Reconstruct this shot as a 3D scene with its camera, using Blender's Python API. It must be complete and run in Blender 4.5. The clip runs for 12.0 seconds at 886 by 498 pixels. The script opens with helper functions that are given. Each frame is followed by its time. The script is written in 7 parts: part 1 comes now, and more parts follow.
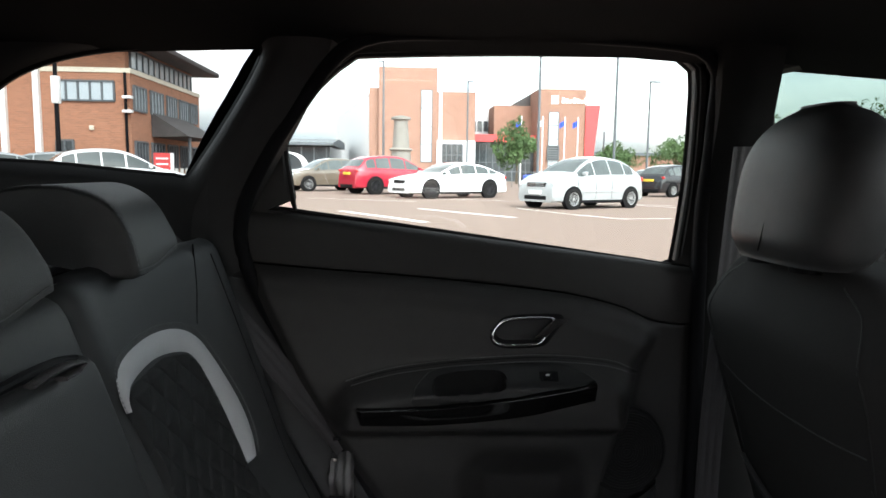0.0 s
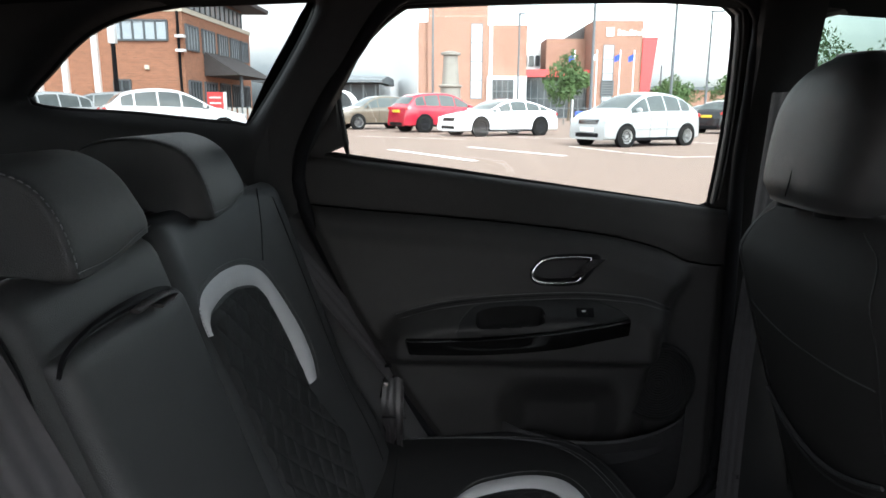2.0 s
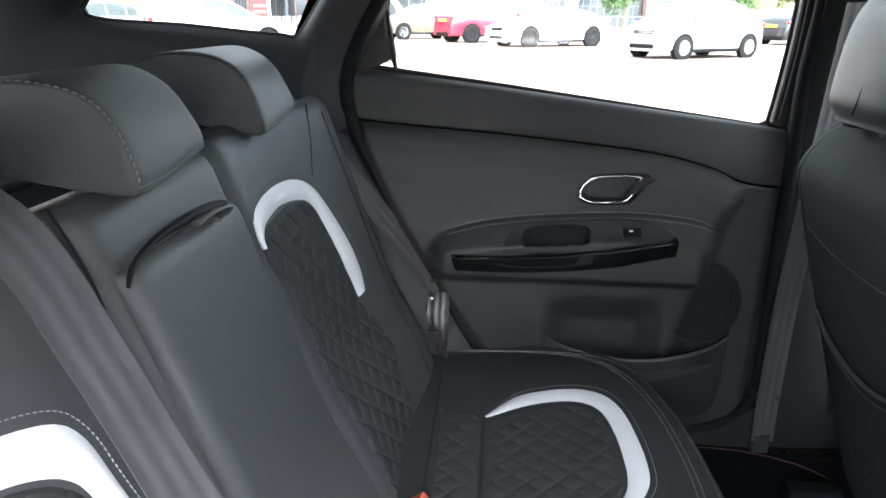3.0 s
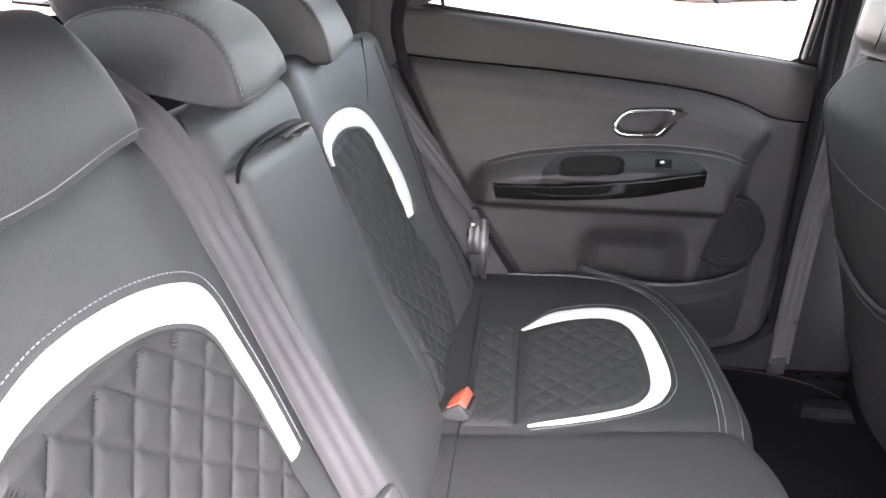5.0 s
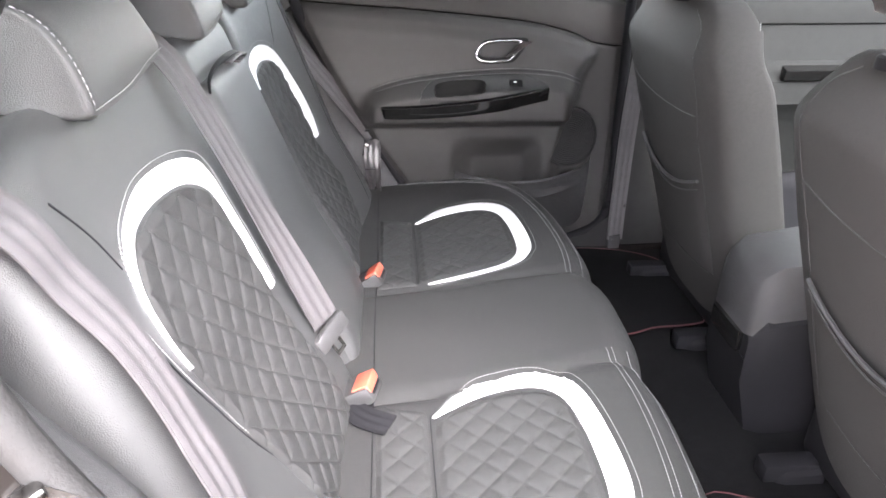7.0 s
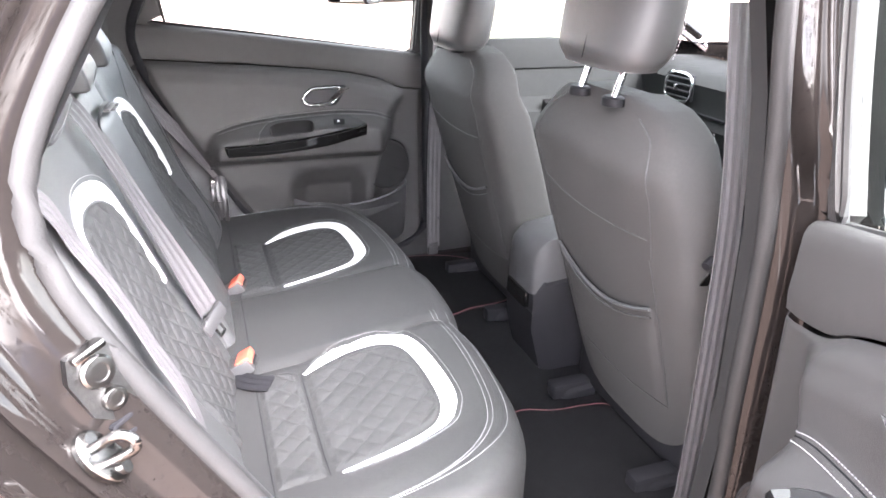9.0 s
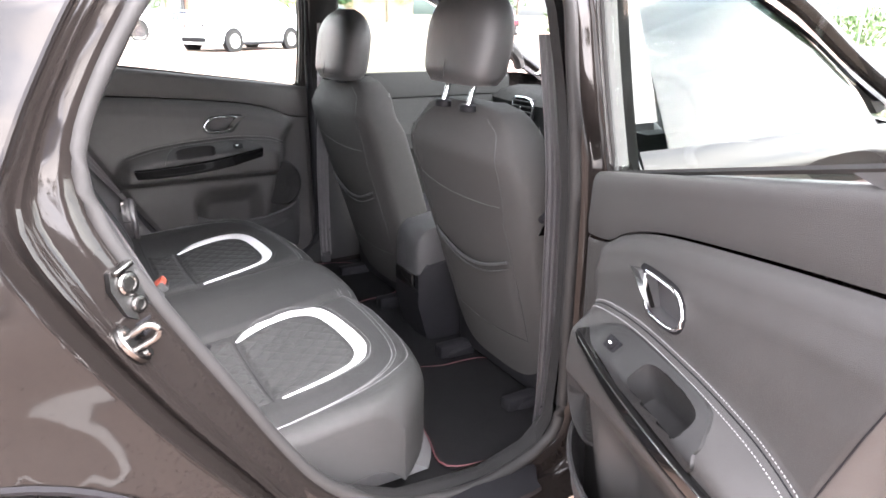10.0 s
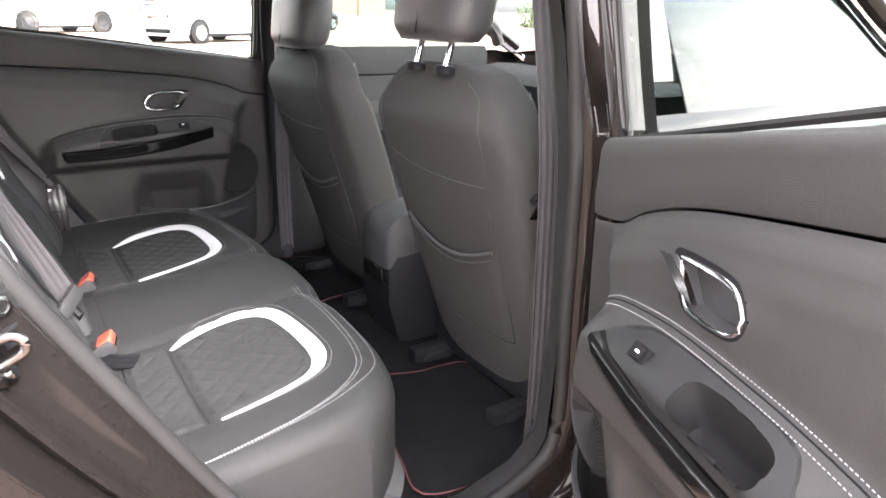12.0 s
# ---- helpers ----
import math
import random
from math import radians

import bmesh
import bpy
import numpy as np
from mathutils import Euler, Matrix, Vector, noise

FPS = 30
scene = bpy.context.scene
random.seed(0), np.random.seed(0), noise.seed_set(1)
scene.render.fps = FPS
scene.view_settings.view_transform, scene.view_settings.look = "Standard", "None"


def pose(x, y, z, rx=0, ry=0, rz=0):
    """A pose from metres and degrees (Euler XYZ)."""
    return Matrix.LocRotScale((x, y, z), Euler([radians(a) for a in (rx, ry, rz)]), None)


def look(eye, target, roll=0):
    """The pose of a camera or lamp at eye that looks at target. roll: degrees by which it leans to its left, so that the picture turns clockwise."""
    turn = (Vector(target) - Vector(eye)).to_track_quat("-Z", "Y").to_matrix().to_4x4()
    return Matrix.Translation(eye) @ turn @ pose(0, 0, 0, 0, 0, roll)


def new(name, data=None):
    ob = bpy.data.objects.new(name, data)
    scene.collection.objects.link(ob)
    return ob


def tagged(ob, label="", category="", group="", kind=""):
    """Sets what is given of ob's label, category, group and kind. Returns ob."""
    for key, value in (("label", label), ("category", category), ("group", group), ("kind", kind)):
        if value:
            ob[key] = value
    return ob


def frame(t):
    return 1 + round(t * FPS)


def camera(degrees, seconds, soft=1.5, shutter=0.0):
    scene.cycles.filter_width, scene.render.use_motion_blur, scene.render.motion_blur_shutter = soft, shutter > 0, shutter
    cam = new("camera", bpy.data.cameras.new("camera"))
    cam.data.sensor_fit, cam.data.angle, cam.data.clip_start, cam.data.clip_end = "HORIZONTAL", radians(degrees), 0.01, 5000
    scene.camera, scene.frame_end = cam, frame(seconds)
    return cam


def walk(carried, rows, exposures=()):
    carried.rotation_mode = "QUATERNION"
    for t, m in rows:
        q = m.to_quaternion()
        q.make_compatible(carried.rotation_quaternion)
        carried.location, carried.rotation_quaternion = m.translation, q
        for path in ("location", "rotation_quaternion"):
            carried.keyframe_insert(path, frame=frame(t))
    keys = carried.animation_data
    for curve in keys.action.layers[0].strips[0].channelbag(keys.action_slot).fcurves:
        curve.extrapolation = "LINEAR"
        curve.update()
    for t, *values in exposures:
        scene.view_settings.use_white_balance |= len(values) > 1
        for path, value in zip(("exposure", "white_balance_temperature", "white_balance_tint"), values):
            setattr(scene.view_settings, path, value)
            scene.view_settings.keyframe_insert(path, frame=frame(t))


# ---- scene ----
# World: x is the car's forward direction, y its left, z up; metres.
cam = camera(66.4, 12.0, soft=1.6)
PATH = [
    (0, (0.007, -0.531, 1.17), (0.128, 1.452, 0.943), 0.8),
    (0.5, (0.015, -0.556, 1.167), (0.106, 1.429, 0.942), 0.6),
    (1, (0.007, -0.573, 1.173), (0.092, 1.413, 0.952), 0.4),
    (1.5, (0.019, -0.612, 1.182), (0.061, 1.369, 0.916), 0.3),
    (2, (0.014, -0.611, 1.189), (-0.009, 1.347, 0.781), 0.4),
    (2.5, (0.009, -0.618, 1.189), (-0.081, 1.307, 0.654), 0.4),
    (3, (0.009, -0.616, 1.194), (-0.138, 1.269, 0.544), 0.4),
    (3.5, (-0.029, -0.611, 1.209), (-0.227, 1.242, 0.483), 0.4),
    (5.5, (-0.004, -0.809, 1.184), (-0.228, 1.004, 0.37), 0.3),
    (6, (-0.028, -0.882, 1.188), (-0.146, 0.918, 0.324), 0.3),
    (6.5, (-0.031, -0.97, 1.197), (-0.016, 0.811, 0.286), 0.3),
    (8.5, (-0.098, -1.35, 1.263), (0.386, 0.394, 0.412), 0.8),
    (9, (-0.127, -1.424, 1.264), (0.501, 0.308, 0.485), 1.0),
    (9.5, (-0.248, -1.585, 1.266), (0.604, 0.084, 0.568), 1.0),
    (10, (-0.324, -1.758, 1.255), (0.652, -0.139, 0.6), 1.0),
    (10.5, (-0.392, -1.873, 1.242), (0.634, -0.285, 0.589), 1.3),
    (11, (-0.376, -1.869, 1.25), (0.658, -0.286, 0.6), 1.5),
    (11.5, (-0.297, -1.716, 1.173), (0.742, -0.138, 0.516), 1.8),
    (12, (-0.209, -1.567, 1.16), (0.831, 0.007, 0.497), 1.4),
]
EXPOSURES = [(0, 0.58, 6450, 12), (1.5, 0.54, 6450, 12), (2.0, 0.68, 6300, 12), (2.5, 1.25, 6200, 12), (3.0, 2.45, 6100, 13), (3.5, 3.3, 6100, 14), (4.0, 3.65, 6200, 18), (5.3, 3.57, 6600, 20), (6.5, 3.65, 6650, 20), (8.5, 4.05, 6500, 20), (9.3, 4.02, 6450, 21), (10.0, 3.22, 6600, 20), (10.5, 2.98, 6600, 19), (11.5, 2.93, 6700, 19), (12.0, 3.08, 6750, 19)]
walk(cam, [(t, look(eye, target, roll)) for t, eye, target, roll in PATH], EXPOSURES)

# ---- sky and sun: bright thin overcast ----
world = bpy.data.worlds.new("world")
scene.world = world
world.use_nodes = True
wn, wl = world.node_tree.nodes, world.node_tree.links
sky = wn.new("ShaderNodeTexSky")
sky.sky_type = "NISHITA"
sky.sun_disc = False
SUN_ELEV, SUN_AZ = radians(46), radians(160)
sky.sun_elevation, sky.sun_rotation = SUN_ELEV, SUN_AZ
sky.dust_density, sky.air_density = 4.0, 1.0
grey = wn.new("ShaderNodeHueSaturation")
grey.inputs["Saturation"].default_value = 0.12
wl.new(sky.outputs[0], grey.inputs["Color"])
# thin broken cloud: soft bright banks with paler blue between them
wtc, wmap, wnoise, wramp, wmix = wn.new("ShaderNodeTexCoord"), wn.new("ShaderNodeMapping"), wn.new("ShaderNodeTexNoise"), wn.new("ShaderNodeValToRGB"), wn.new("ShaderNodeMix")
wmap.inputs["Scale"].default_value = (1.0, 1.0, 2.6)
wnoise.inputs["Scale"].default_value, wnoise.inputs["Detail"].default_value, wnoise.inputs["Roughness"].default_value = 2.3, 5, 0.55
wramp.color_ramp.elements[0].position, wramp.color_ramp.elements[1].position = 0.40, 0.58
wramp.color_ramp.elements[0].color, wramp.color_ramp.elements[1].color = (0.74, 0.80, 0.86, 1), (1.24, 1.22, 1.18, 1)
wmix.data_type, wmix.blend_type = "RGBA", "MULTIPLY"
wmix.inputs["Factor"].default_value = 1.0
wl.new(wtc.outputs["Generated"], wmap.inputs["Vector"])
wl.new(wmap.outputs[0], wnoise.inputs["Vector"])
wl.new(wnoise.outputs["Fac"], wramp.inputs["Fac"])
wl.new(grey.outputs[0], wmix.inputs[6])
wl.new(wramp.outputs[0], wmix.inputs[7])
wl.new(wmix.outputs[2], wn["Background"].inputs["Color"])
wn["Background"].inputs["Strength"].default_value = 0.46
sun = new("sun", bpy.data.lights.new("sun", "SUN"))
sun.data.energy, sun.data.angle, sun.data.color = 0.38, radians(40), (1.0, 0.95, 0.88)
sun.matrix_world = look((10 * math.cos(SUN_ELEV) * math.sin(SUN_AZ), 10 * math.cos(SUN_ELEV) * math.cos(SUN_AZ), 10 * math.sin(SUN_ELEV)), (0, 0, 0))

# ---- materials ----
def mat(name, c1, c2=None, scale=40.0, rough=0.6, metal=0.0, bump=0.0, bscale=400.0, coat=0.0, rvar=0.1, spec=0.5, stretch=(1, 1, 1), per_object=0.0):
    m = bpy.data.materials.new(name)
    m.use_nodes = True
    n, l = m.node_tree.nodes, m.node_tree.links
    p = n["Principled BSDF"]
    p.inputs["Metallic"].default_value = metal
    p.inputs["Specular IOR Level"].default_value = spec
    p.inputs["Coat Weight"].default_value = coat
    p.inputs["Coat Roughness"].default_value = 0.03
    c2 = c2 or tuple(min(1, v * 1.25) for v in c1)
    tc, mp = n.new("ShaderNodeTexCoord"), n.new("ShaderNodeMapping")
    mp.inputs["Scale"].default_value = stretch
    l.new(tc.outputs["Object"], mp.inputs["Vector"])
    big, small = n.new("ShaderNodeTexNoise"), n.new("ShaderNodeTexNoise")
    big.inputs["Scale"].default_value, big.inputs["Detail"].default_value = scale * 0.12, 4
    small.inputs["Scale"].default_value, small.inputs["Detail"].default_value = scale, 3
    for t in (big, small):
        l.new(mp.outputs[0], t.inputs["Vector"])
    mx = n.new("ShaderNodeMix")
    l.new(big.outputs["Fac"], mx.inputs["A"]), l.new(small.outputs["Fac"], mx.inputs["B"])
    mx.inputs["Factor"].default_value = 0.5
    ramp = n.new("ShaderNodeValToRGB")
    ramp.color_ramp.elements[0].position, ramp.color_ramp.elements[1].position = 0.3, 0.7
    ramp.color_ramp.elements[0].color, ramp.color_ramp.elements[1].color = (*c1, 1), (*c2, 1)
    l.new(mx.outputs["Result"], ramp.inputs["Fac"])
    out = ramp.outputs[0]
    if per_object:
        oi, hs, mr = n.new("ShaderNodeObjectInfo"), n.new("ShaderNodeHueSaturation"), n.new("ShaderNodeMapRange")
        mr.inputs["To Min"].default_value, mr.inputs["To Max"].default_value = 1 - per_object, 1 + per_object
        l.new(oi.outputs["Random"], mr.inputs["Value"]), l.new(mr.outputs[0], hs.inputs["Value"])
        l.new(out, hs.inputs["Color"])
        out = hs.outputs[0]
    l.new(out, p.inputs["Base Color"])
    rr = n.new("ShaderNodeMapRange")
    rr.inputs["To Min"].default_value, rr.inputs["To Max"].default_value = max(0.0, rough - rvar), min(1.0, rough + rvar)
    l.new(big.outputs["Fac"], rr.inputs["Value"]), l.new(rr.outputs[0], p.inputs["Roughness"])
    if bump:
        bt, bn = n.new("ShaderNodeTexNoise"), n.new("ShaderNodeBump")
        bt.inputs["Scale"].default_value, bt.inputs["Detail"].default_value = bscale, 2
        bn.inputs["Strength"].default_value, bn.inputs["Distance"].default_value = bump, 0.002
        l.new(mp.outputs[0], bt.inputs["Vector"]), l.new(bt.outputs["Fac"], bn.inputs["Height"]), l.new(bn.outputs[0], p.inputs["Normal"])
    return m


def glass(name, tint=(0.85, 0.92, 0.9), mirror=0.06):
    """Thin pane: mostly see-through, with a clear reflection."""
    m = bpy.data.materials.new(name)
    m.use_nodes = True
    n, l = m.node_tree.nodes, m.node_tree.links
    n.remove(n["Principled BSDF"])
    tr, gl, fr, mx = n.new("ShaderNodeBsdfTransparent"), n.new("ShaderNodeBsdfGlossy"), n.new("ShaderNodeLayerWeight"), n.new("ShaderNodeMixShader")
    pw, ad = n.new("ShaderNodeMath"), n.new("ShaderNodeMath")
    pw.operation, ad.operation = "POWER", "MULTIPLY_ADD"
    pw.inputs[1].default_value = 4.0
    ad.inputs[1].default_value, ad.inputs[2].default_value = 0.55, mirror
    tr.inputs["Color"].default_value = (*tint, 1)
    gl.inputs["Roughness"].default_value = 0.01
    fr.inputs["Blend"].default_value = 0.5
    l.new(fr.outputs["Facing"], pw.inputs[0]), l.new(pw.outputs[0], ad.inputs[0])
    l.new(ad.outputs[0], mx.inputs["Fac"]), l.new(tr.outputs[0], mx.inputs[1]), l.new(gl.outputs[0], mx.inputs[2])
    l.new(mx.outputs[0], n["Material Output"].inputs["Surface"])
    return m


def brick(name, c1, c2, rough):
    """Weathered brickwork: courses with pale joints and large stains."""
    m = mat(name, c1, c2, 2.2, rough, stretch=(1, 1, 2))
    n, l = m.node_tree.nodes, m.node_tree.links
    p = n["Principled BSDF"]
    tc, sep, com, add = n.new("ShaderNodeTexCoord"), n.new("ShaderNodeSeparateXYZ"), n.new("ShaderNodeCombineXYZ"), n.new("ShaderNodeMath")
    bt, mx = n.new("ShaderNodeTexBrick"), n.new("ShaderNodeMix")
    l.new(tc.outputs["Object"], sep.inputs[0])
    l.new(sep.outputs["X"], add.inputs[0]), l.new(sep.outputs["Y"], add.inputs[1])
    l.new(add.outputs[0], com.inputs["X"]), l.new(sep.outputs["Z"], com.inputs["Y"])
    l.new(com.outputs[0], bt.inputs["Vector"])
    bt.inputs["Scale"].default_value, bt.inputs["Brick Width"].default_value, bt.inputs["Row Height"].default_value = 1.0, 0.225, 0.075
    bt.inputs["Mortar Size"].default_value = 0.008
    bt.inputs["Color1"].default_value, bt.inputs["Color2"].default_value, bt.inputs["Mortar"].default_value = (0.85, 0.85, 0.85, 1), (1.1, 1.08, 1.05, 1), (1.25, 1.4, 1.5, 1)
    mx.data_type, mx.blend_type = "RGBA", "MULTIPLY"
    mx.inputs["Factor"].default_value = 1.0
    src = p.inputs["Base Color"].links[0].from_socket
    l.new(src, mx.inputs[6]), l.new(bt.outputs["Color"], mx.inputs[7]), l.new(mx.outputs[2], p.inputs["Base Color"])
    return m


LEATHER = mat("black_leatherette", (0.0275, 0.0282, 0.0288), (0.035, 0.0357, 0.0363), 60, 0.5, bump=0.35, bscale=900, spec=0.42)
CUSHFAB = mat("black_seat_fabric", (0.0135, 0.0137, 0.0139), (0.0185, 0.0187, 0.019), 80, 0.66, bump=0.4, bscale=1300, spec=0.22)
QUILT = mat("black_quilted_fabric", (0.0155, 0.0158, 0.016), (0.0215, 0.0218, 0.0221), 90, 0.7, bump=0.4, bscale=1500, spec=0.25)
KNIT = mat("black_knit_fabric", (0.024, 0.0237, 0.0233), (0.032, 0.0315, 0.031), 200, 0.85, bump=0.5, bscale=1800, spec=0.2)
WHITE = mat("white_leatherette", (0.46, 0.46, 0.47), (0.52, 0.52, 0.53), 30, 0.5, bump=0.25, bscale=900)
THREAD = mat("grey_thread", (0.13, 0.13, 0.134), None, 300, 0.7)
PLASTIC = mat("black_grained_plastic", (0.021, 0.021, 0.022), (0.028, 0.028, 0.029), 50, 0.5, bump=0.4, bscale=1100, spec=0.3)
SOFT = mat("soft_black_vinyl", (0.0195, 0.0188, 0.0185), (0.0255, 0.0248, 0.0244), 40, 0.5, bump=0.4, bscale=1000, spec=0.33)
TRIM = mat("matte_dashboard_vinyl", (0.010, 0.0104, 0.0104), (0.013, 0.0134, 0.0134), 60, 0.8, bump=0.4, bscale=1100, spec=0.08)
PILLAR = mat("black_pillar_plastic", (0.010, 0.010, 0.0102), (0.014, 0.014, 0.0142), 50, 0.55, bump=0.4, bscale=1100, spec=0.15)
PLATE = mat("switch_plate_plastic", (0.008, 0.008, 0.0083), (0.011, 0.011, 0.0113), 50, 0.42, bump=0.3, bscale=1100, spec=0.3)
DARK = mat("dark_plastic", (0.007, 0.007, 0.008), None, 40, 0.6, spec=0.07)
RUBBER = mat("black_rubber", (0.012, 0.012, 0.012), (0.017, 0.0168, 0.0168), 30, 0.55, bump=0.25, bscale=300, spec=0.16)
GLOSS = mat("piano_black", (0.004, 0.004, 0.004), None, 20, 0.07, rvar=0.03, spec=0.4)
PAINT = mat("black_brown_metallic_paint", (0.005, 0.0043, 0.0042), (0.008, 0.0068, 0.0062), 900, 0.04, bump=0.003, bscale=30, coat=0.0, rvar=0.02, spec=0.17)
CASTING = mat("dull_cast_steel", (0.045, 0.045, 0.045), (0.09, 0.09, 0.088), 150, 0.4, 1.0, bump=0.3, bscale=300)
CHROME = mat("chrome", (0.62, 0.62, 0.63), (0.66, 0.66, 0.67), 20, 0.1, 1.0, rvar=0.04)
STEEL = mat("zinc_steel", (0.13, 0.127, 0.124), (0.20, 0.196, 0.187), 120, 0.25, 1.0)
WEB = mat("grey_belt_webbing", (0.036, 0.034, 0.0355), (0.050, 0.047, 0.0495), 300, 0.45, bump=0.4, bscale=1500, spec=0.3)
DARKWEB = mat("dark_belt_webbing", (0.04, 0.038, 0.04), (0.06, 0.058, 0.06), 300, 0.32, bump=0.4, bscale=1500)
SATIN = mat("satin_belt_webbing", (0.016, 0.015, 0.0155), (0.05, 0.047, 0.049), 120, 0.3, bump=0.4, bscale=1500, spec=0.7, stretch=(1, 1, 0.25))
ORANGE = mat("orange_plastic", (0.27, 0.05, 0.03), None, 30, 0.45)
CARPET = mat("black_carpet", (0.0045, 0.0045, 0.005), (0.009, 0.009, 0.0095), 300, 0.95, bump=0.8, bscale=1500, spec=0.05)
PIPING = mat("red_piping", (0.045, 0.009, 0.011), None, 100, 0.7)
LINER = mat("dark_headliner", (0.010, 0.010, 0.011), (0.014, 0.014, 0.015), 300, 0.95, bump=0.3, bscale=1200, spec=0.1)
PANE = glass("tinted_pane", (0.92, 0.965, 0.95), 0.04)
PRIVACY = glass("privacy_pane", (0.45, 0.49, 0.48), 0.05)
DEEPTINT = glass("deep_tinted_pane", (0.22, 0.24, 0.24), 0.09)
FRONTPANE = glass("front_side_pane", (0.55, 0.64, 0.61), 0.07)
# near copy of the front pane, tinted darker only to dim its glare
NEARPANE = glass("darkened_near_pane", (0.20, 0.25, 0.24), 0.03)
CLEAR = glass("clear_pane", (0.6, 0.64, 0.63), 0.06)
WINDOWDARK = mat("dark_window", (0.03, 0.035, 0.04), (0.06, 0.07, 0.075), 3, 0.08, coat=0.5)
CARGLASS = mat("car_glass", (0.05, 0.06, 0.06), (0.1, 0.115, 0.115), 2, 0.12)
# pale blue-grey base stands in for sky reflected in the panes
WINDOWSKY = mat("painted_sky_window", (0.35, 0.4, 0.43), (0.5, 0.56, 0.6), 0.6, 0.1, coat=0.5)
TYRE = mat("tyre_rubber", (0.014, 0.014, 0.014), (0.022, 0.021, 0.02), 30, 0.8, bump=0.4, bscale=200, spec=0.02)
GREYPL = mat("mid_grey_plastic", (0.05, 0.05, 0.052), (0.065, 0.065, 0.067), 50, 0.6, bump=0.3, bscale=900)
RIM = mat("silver_alloy", (0.55, 0.56, 0.57), None, 30, 0.3, 0.8)
RIMDARK = mat("dark_alloy", (0.05, 0.05, 0.055), None, 30, 0.3, 0.8)
ASPHALT = mat("reddish_brown_asphalt", (0.15, 0.105, 0.085), (0.25, 0.175, 0.14), 60, 0.9, bump=0.8, bscale=120)
LINE = mat("road_paint", (0.6, 0.58, 0.54), (0.74, 0.72, 0.68), 8, 0.7)
CONCRETE = mat("pale_concrete", (0.4, 0.39, 0.36), (0.5, 0.49, 0.46), 3, 0.85)
STONE = mat("weathered_stone", (0.16, 0.15, 0.135), (0.26, 0.245, 0.22), 1.5, 0.9)
BRICK = brick("red_brick_wall", (0.31, 0.14, 0.085), (0.385, 0.18, 0.11), 0.9)
BRICK2 = brick("brown_brick_wall", (0.25, 0.135, 0.097), (0.31, 0.172, 0.126), 1.0)
REDPANEL = mat("red_panel", (0.5, 0.05, 0.05), None, 2, 0.5)
WHITEWALL = mat("white_render", (0.68, 0.69, 0.7), (0.76, 0.77, 0.78), 2, 0.7)
ROOFGREY = mat("dark_roof", (0.05, 0.045, 0.045), (0.08, 0.07, 0.07), 3, 0.8)
METALGREY = mat("grey_painted_metal", (0.09, 0.1, 0.11), None, 10, 0.5)
BEIGE = mat("cream_trim", (0.6, 0.55, 0.45), None, 5, 0.7)
LEAF = mat("green_leaf", (0.03, 0.06, 0.015), (0.06, 0.115, 0.03), 6, 0.7)
BARK = mat("bark", (0.09, 0.07, 0.05), None, 15, 0.9)
BLUE = mat("blue_plastic", (0.02, 0.07, 0.5), None, 5, 0.5)
WHITEPL = mat("white_plastic", (0.72, 0.72, 0.72), None, 20, 0.5)
GREENTAG = mat("green_tag", (0.03, 0.3, 0.12), None, 20, 0.5)
YELLOW = mat("yellow_plate", (0.65, 0.45, 0.04), None, 20, 0.5)
LAMPRED = mat("red_lamp_lens", (0.4, 0.01, 0.01), None, 20, 0.2, coat=0.5)
LAMPCLEAR = mat("clear_lamp_lens", (0.55, 0.57, 0.6), None, 20, 0.15, coat=0.5)
GRASS = mat("rough_grass", (0.08, 0.12, 0.03), (0.16, 0.2, 0.07), 3, 0.9)


def paint(name, c):
    return mat(name, c, tuple(v * 1.06 for v in c), 2, 0.25, coat=0.6, rvar=0.05)


P_WHITE, P_RED, P_SILVER = paint("white_paint", (0.75, 0.76, 0.77)), paint("red_paint", (0.36, 0.016, 0.035)), paint("silver_paint", (0.34, 0.352, 0.36))
P_BEIGE, P_GREY, P_BLACK = paint("bronze_paint", (0.13, 0.105, 0.08)), paint("grey_paint", (0.25, 0.26, 0.27)), paint("black_paint", (0.01, 0.01, 0.012))


# ---- mesh helpers ----
smooth01 = lambda a, b, x: (lambda t: t * t * (3 - 2 * t))(min(1.0, max(0.0, (x - a) / (b - a))))


def mesh_of(name, bm, material, smooth=True):
    me = bpy.data.meshes.new(name)
    bmesh.ops.recalc_face_normals(bm, faces=bm.faces)
    bm.to_mesh(me)
    bm.free()
    me.materials.append(material)
    if smooth:
        me.shade_auto_smooth(angle=radians(38)) if hasattr(me, "shade_auto_smooth") else me.shade_smooth()
        me.shade_smooth()
        me.set_sharp_from_angle(angle=radians(40))
    return me


def part(name, bm, material, parent=None, label=""):
    ob = new(name, mesh_of(name, bm, material))
    ob.parent = parent
    return tagged(ob, label)


def thing(name, label, category, group="", at=(0, 0, 0), kind=""):
    ob = new(name)
    ob.empty_display_size = 0.05
    ob.location = at
    return tagged(ob, label, category, group, kind)


def solid(name, bm, material, label, category, group="", kind=""):
    return tagged(part(name, bm, material), label, category, group, kind)


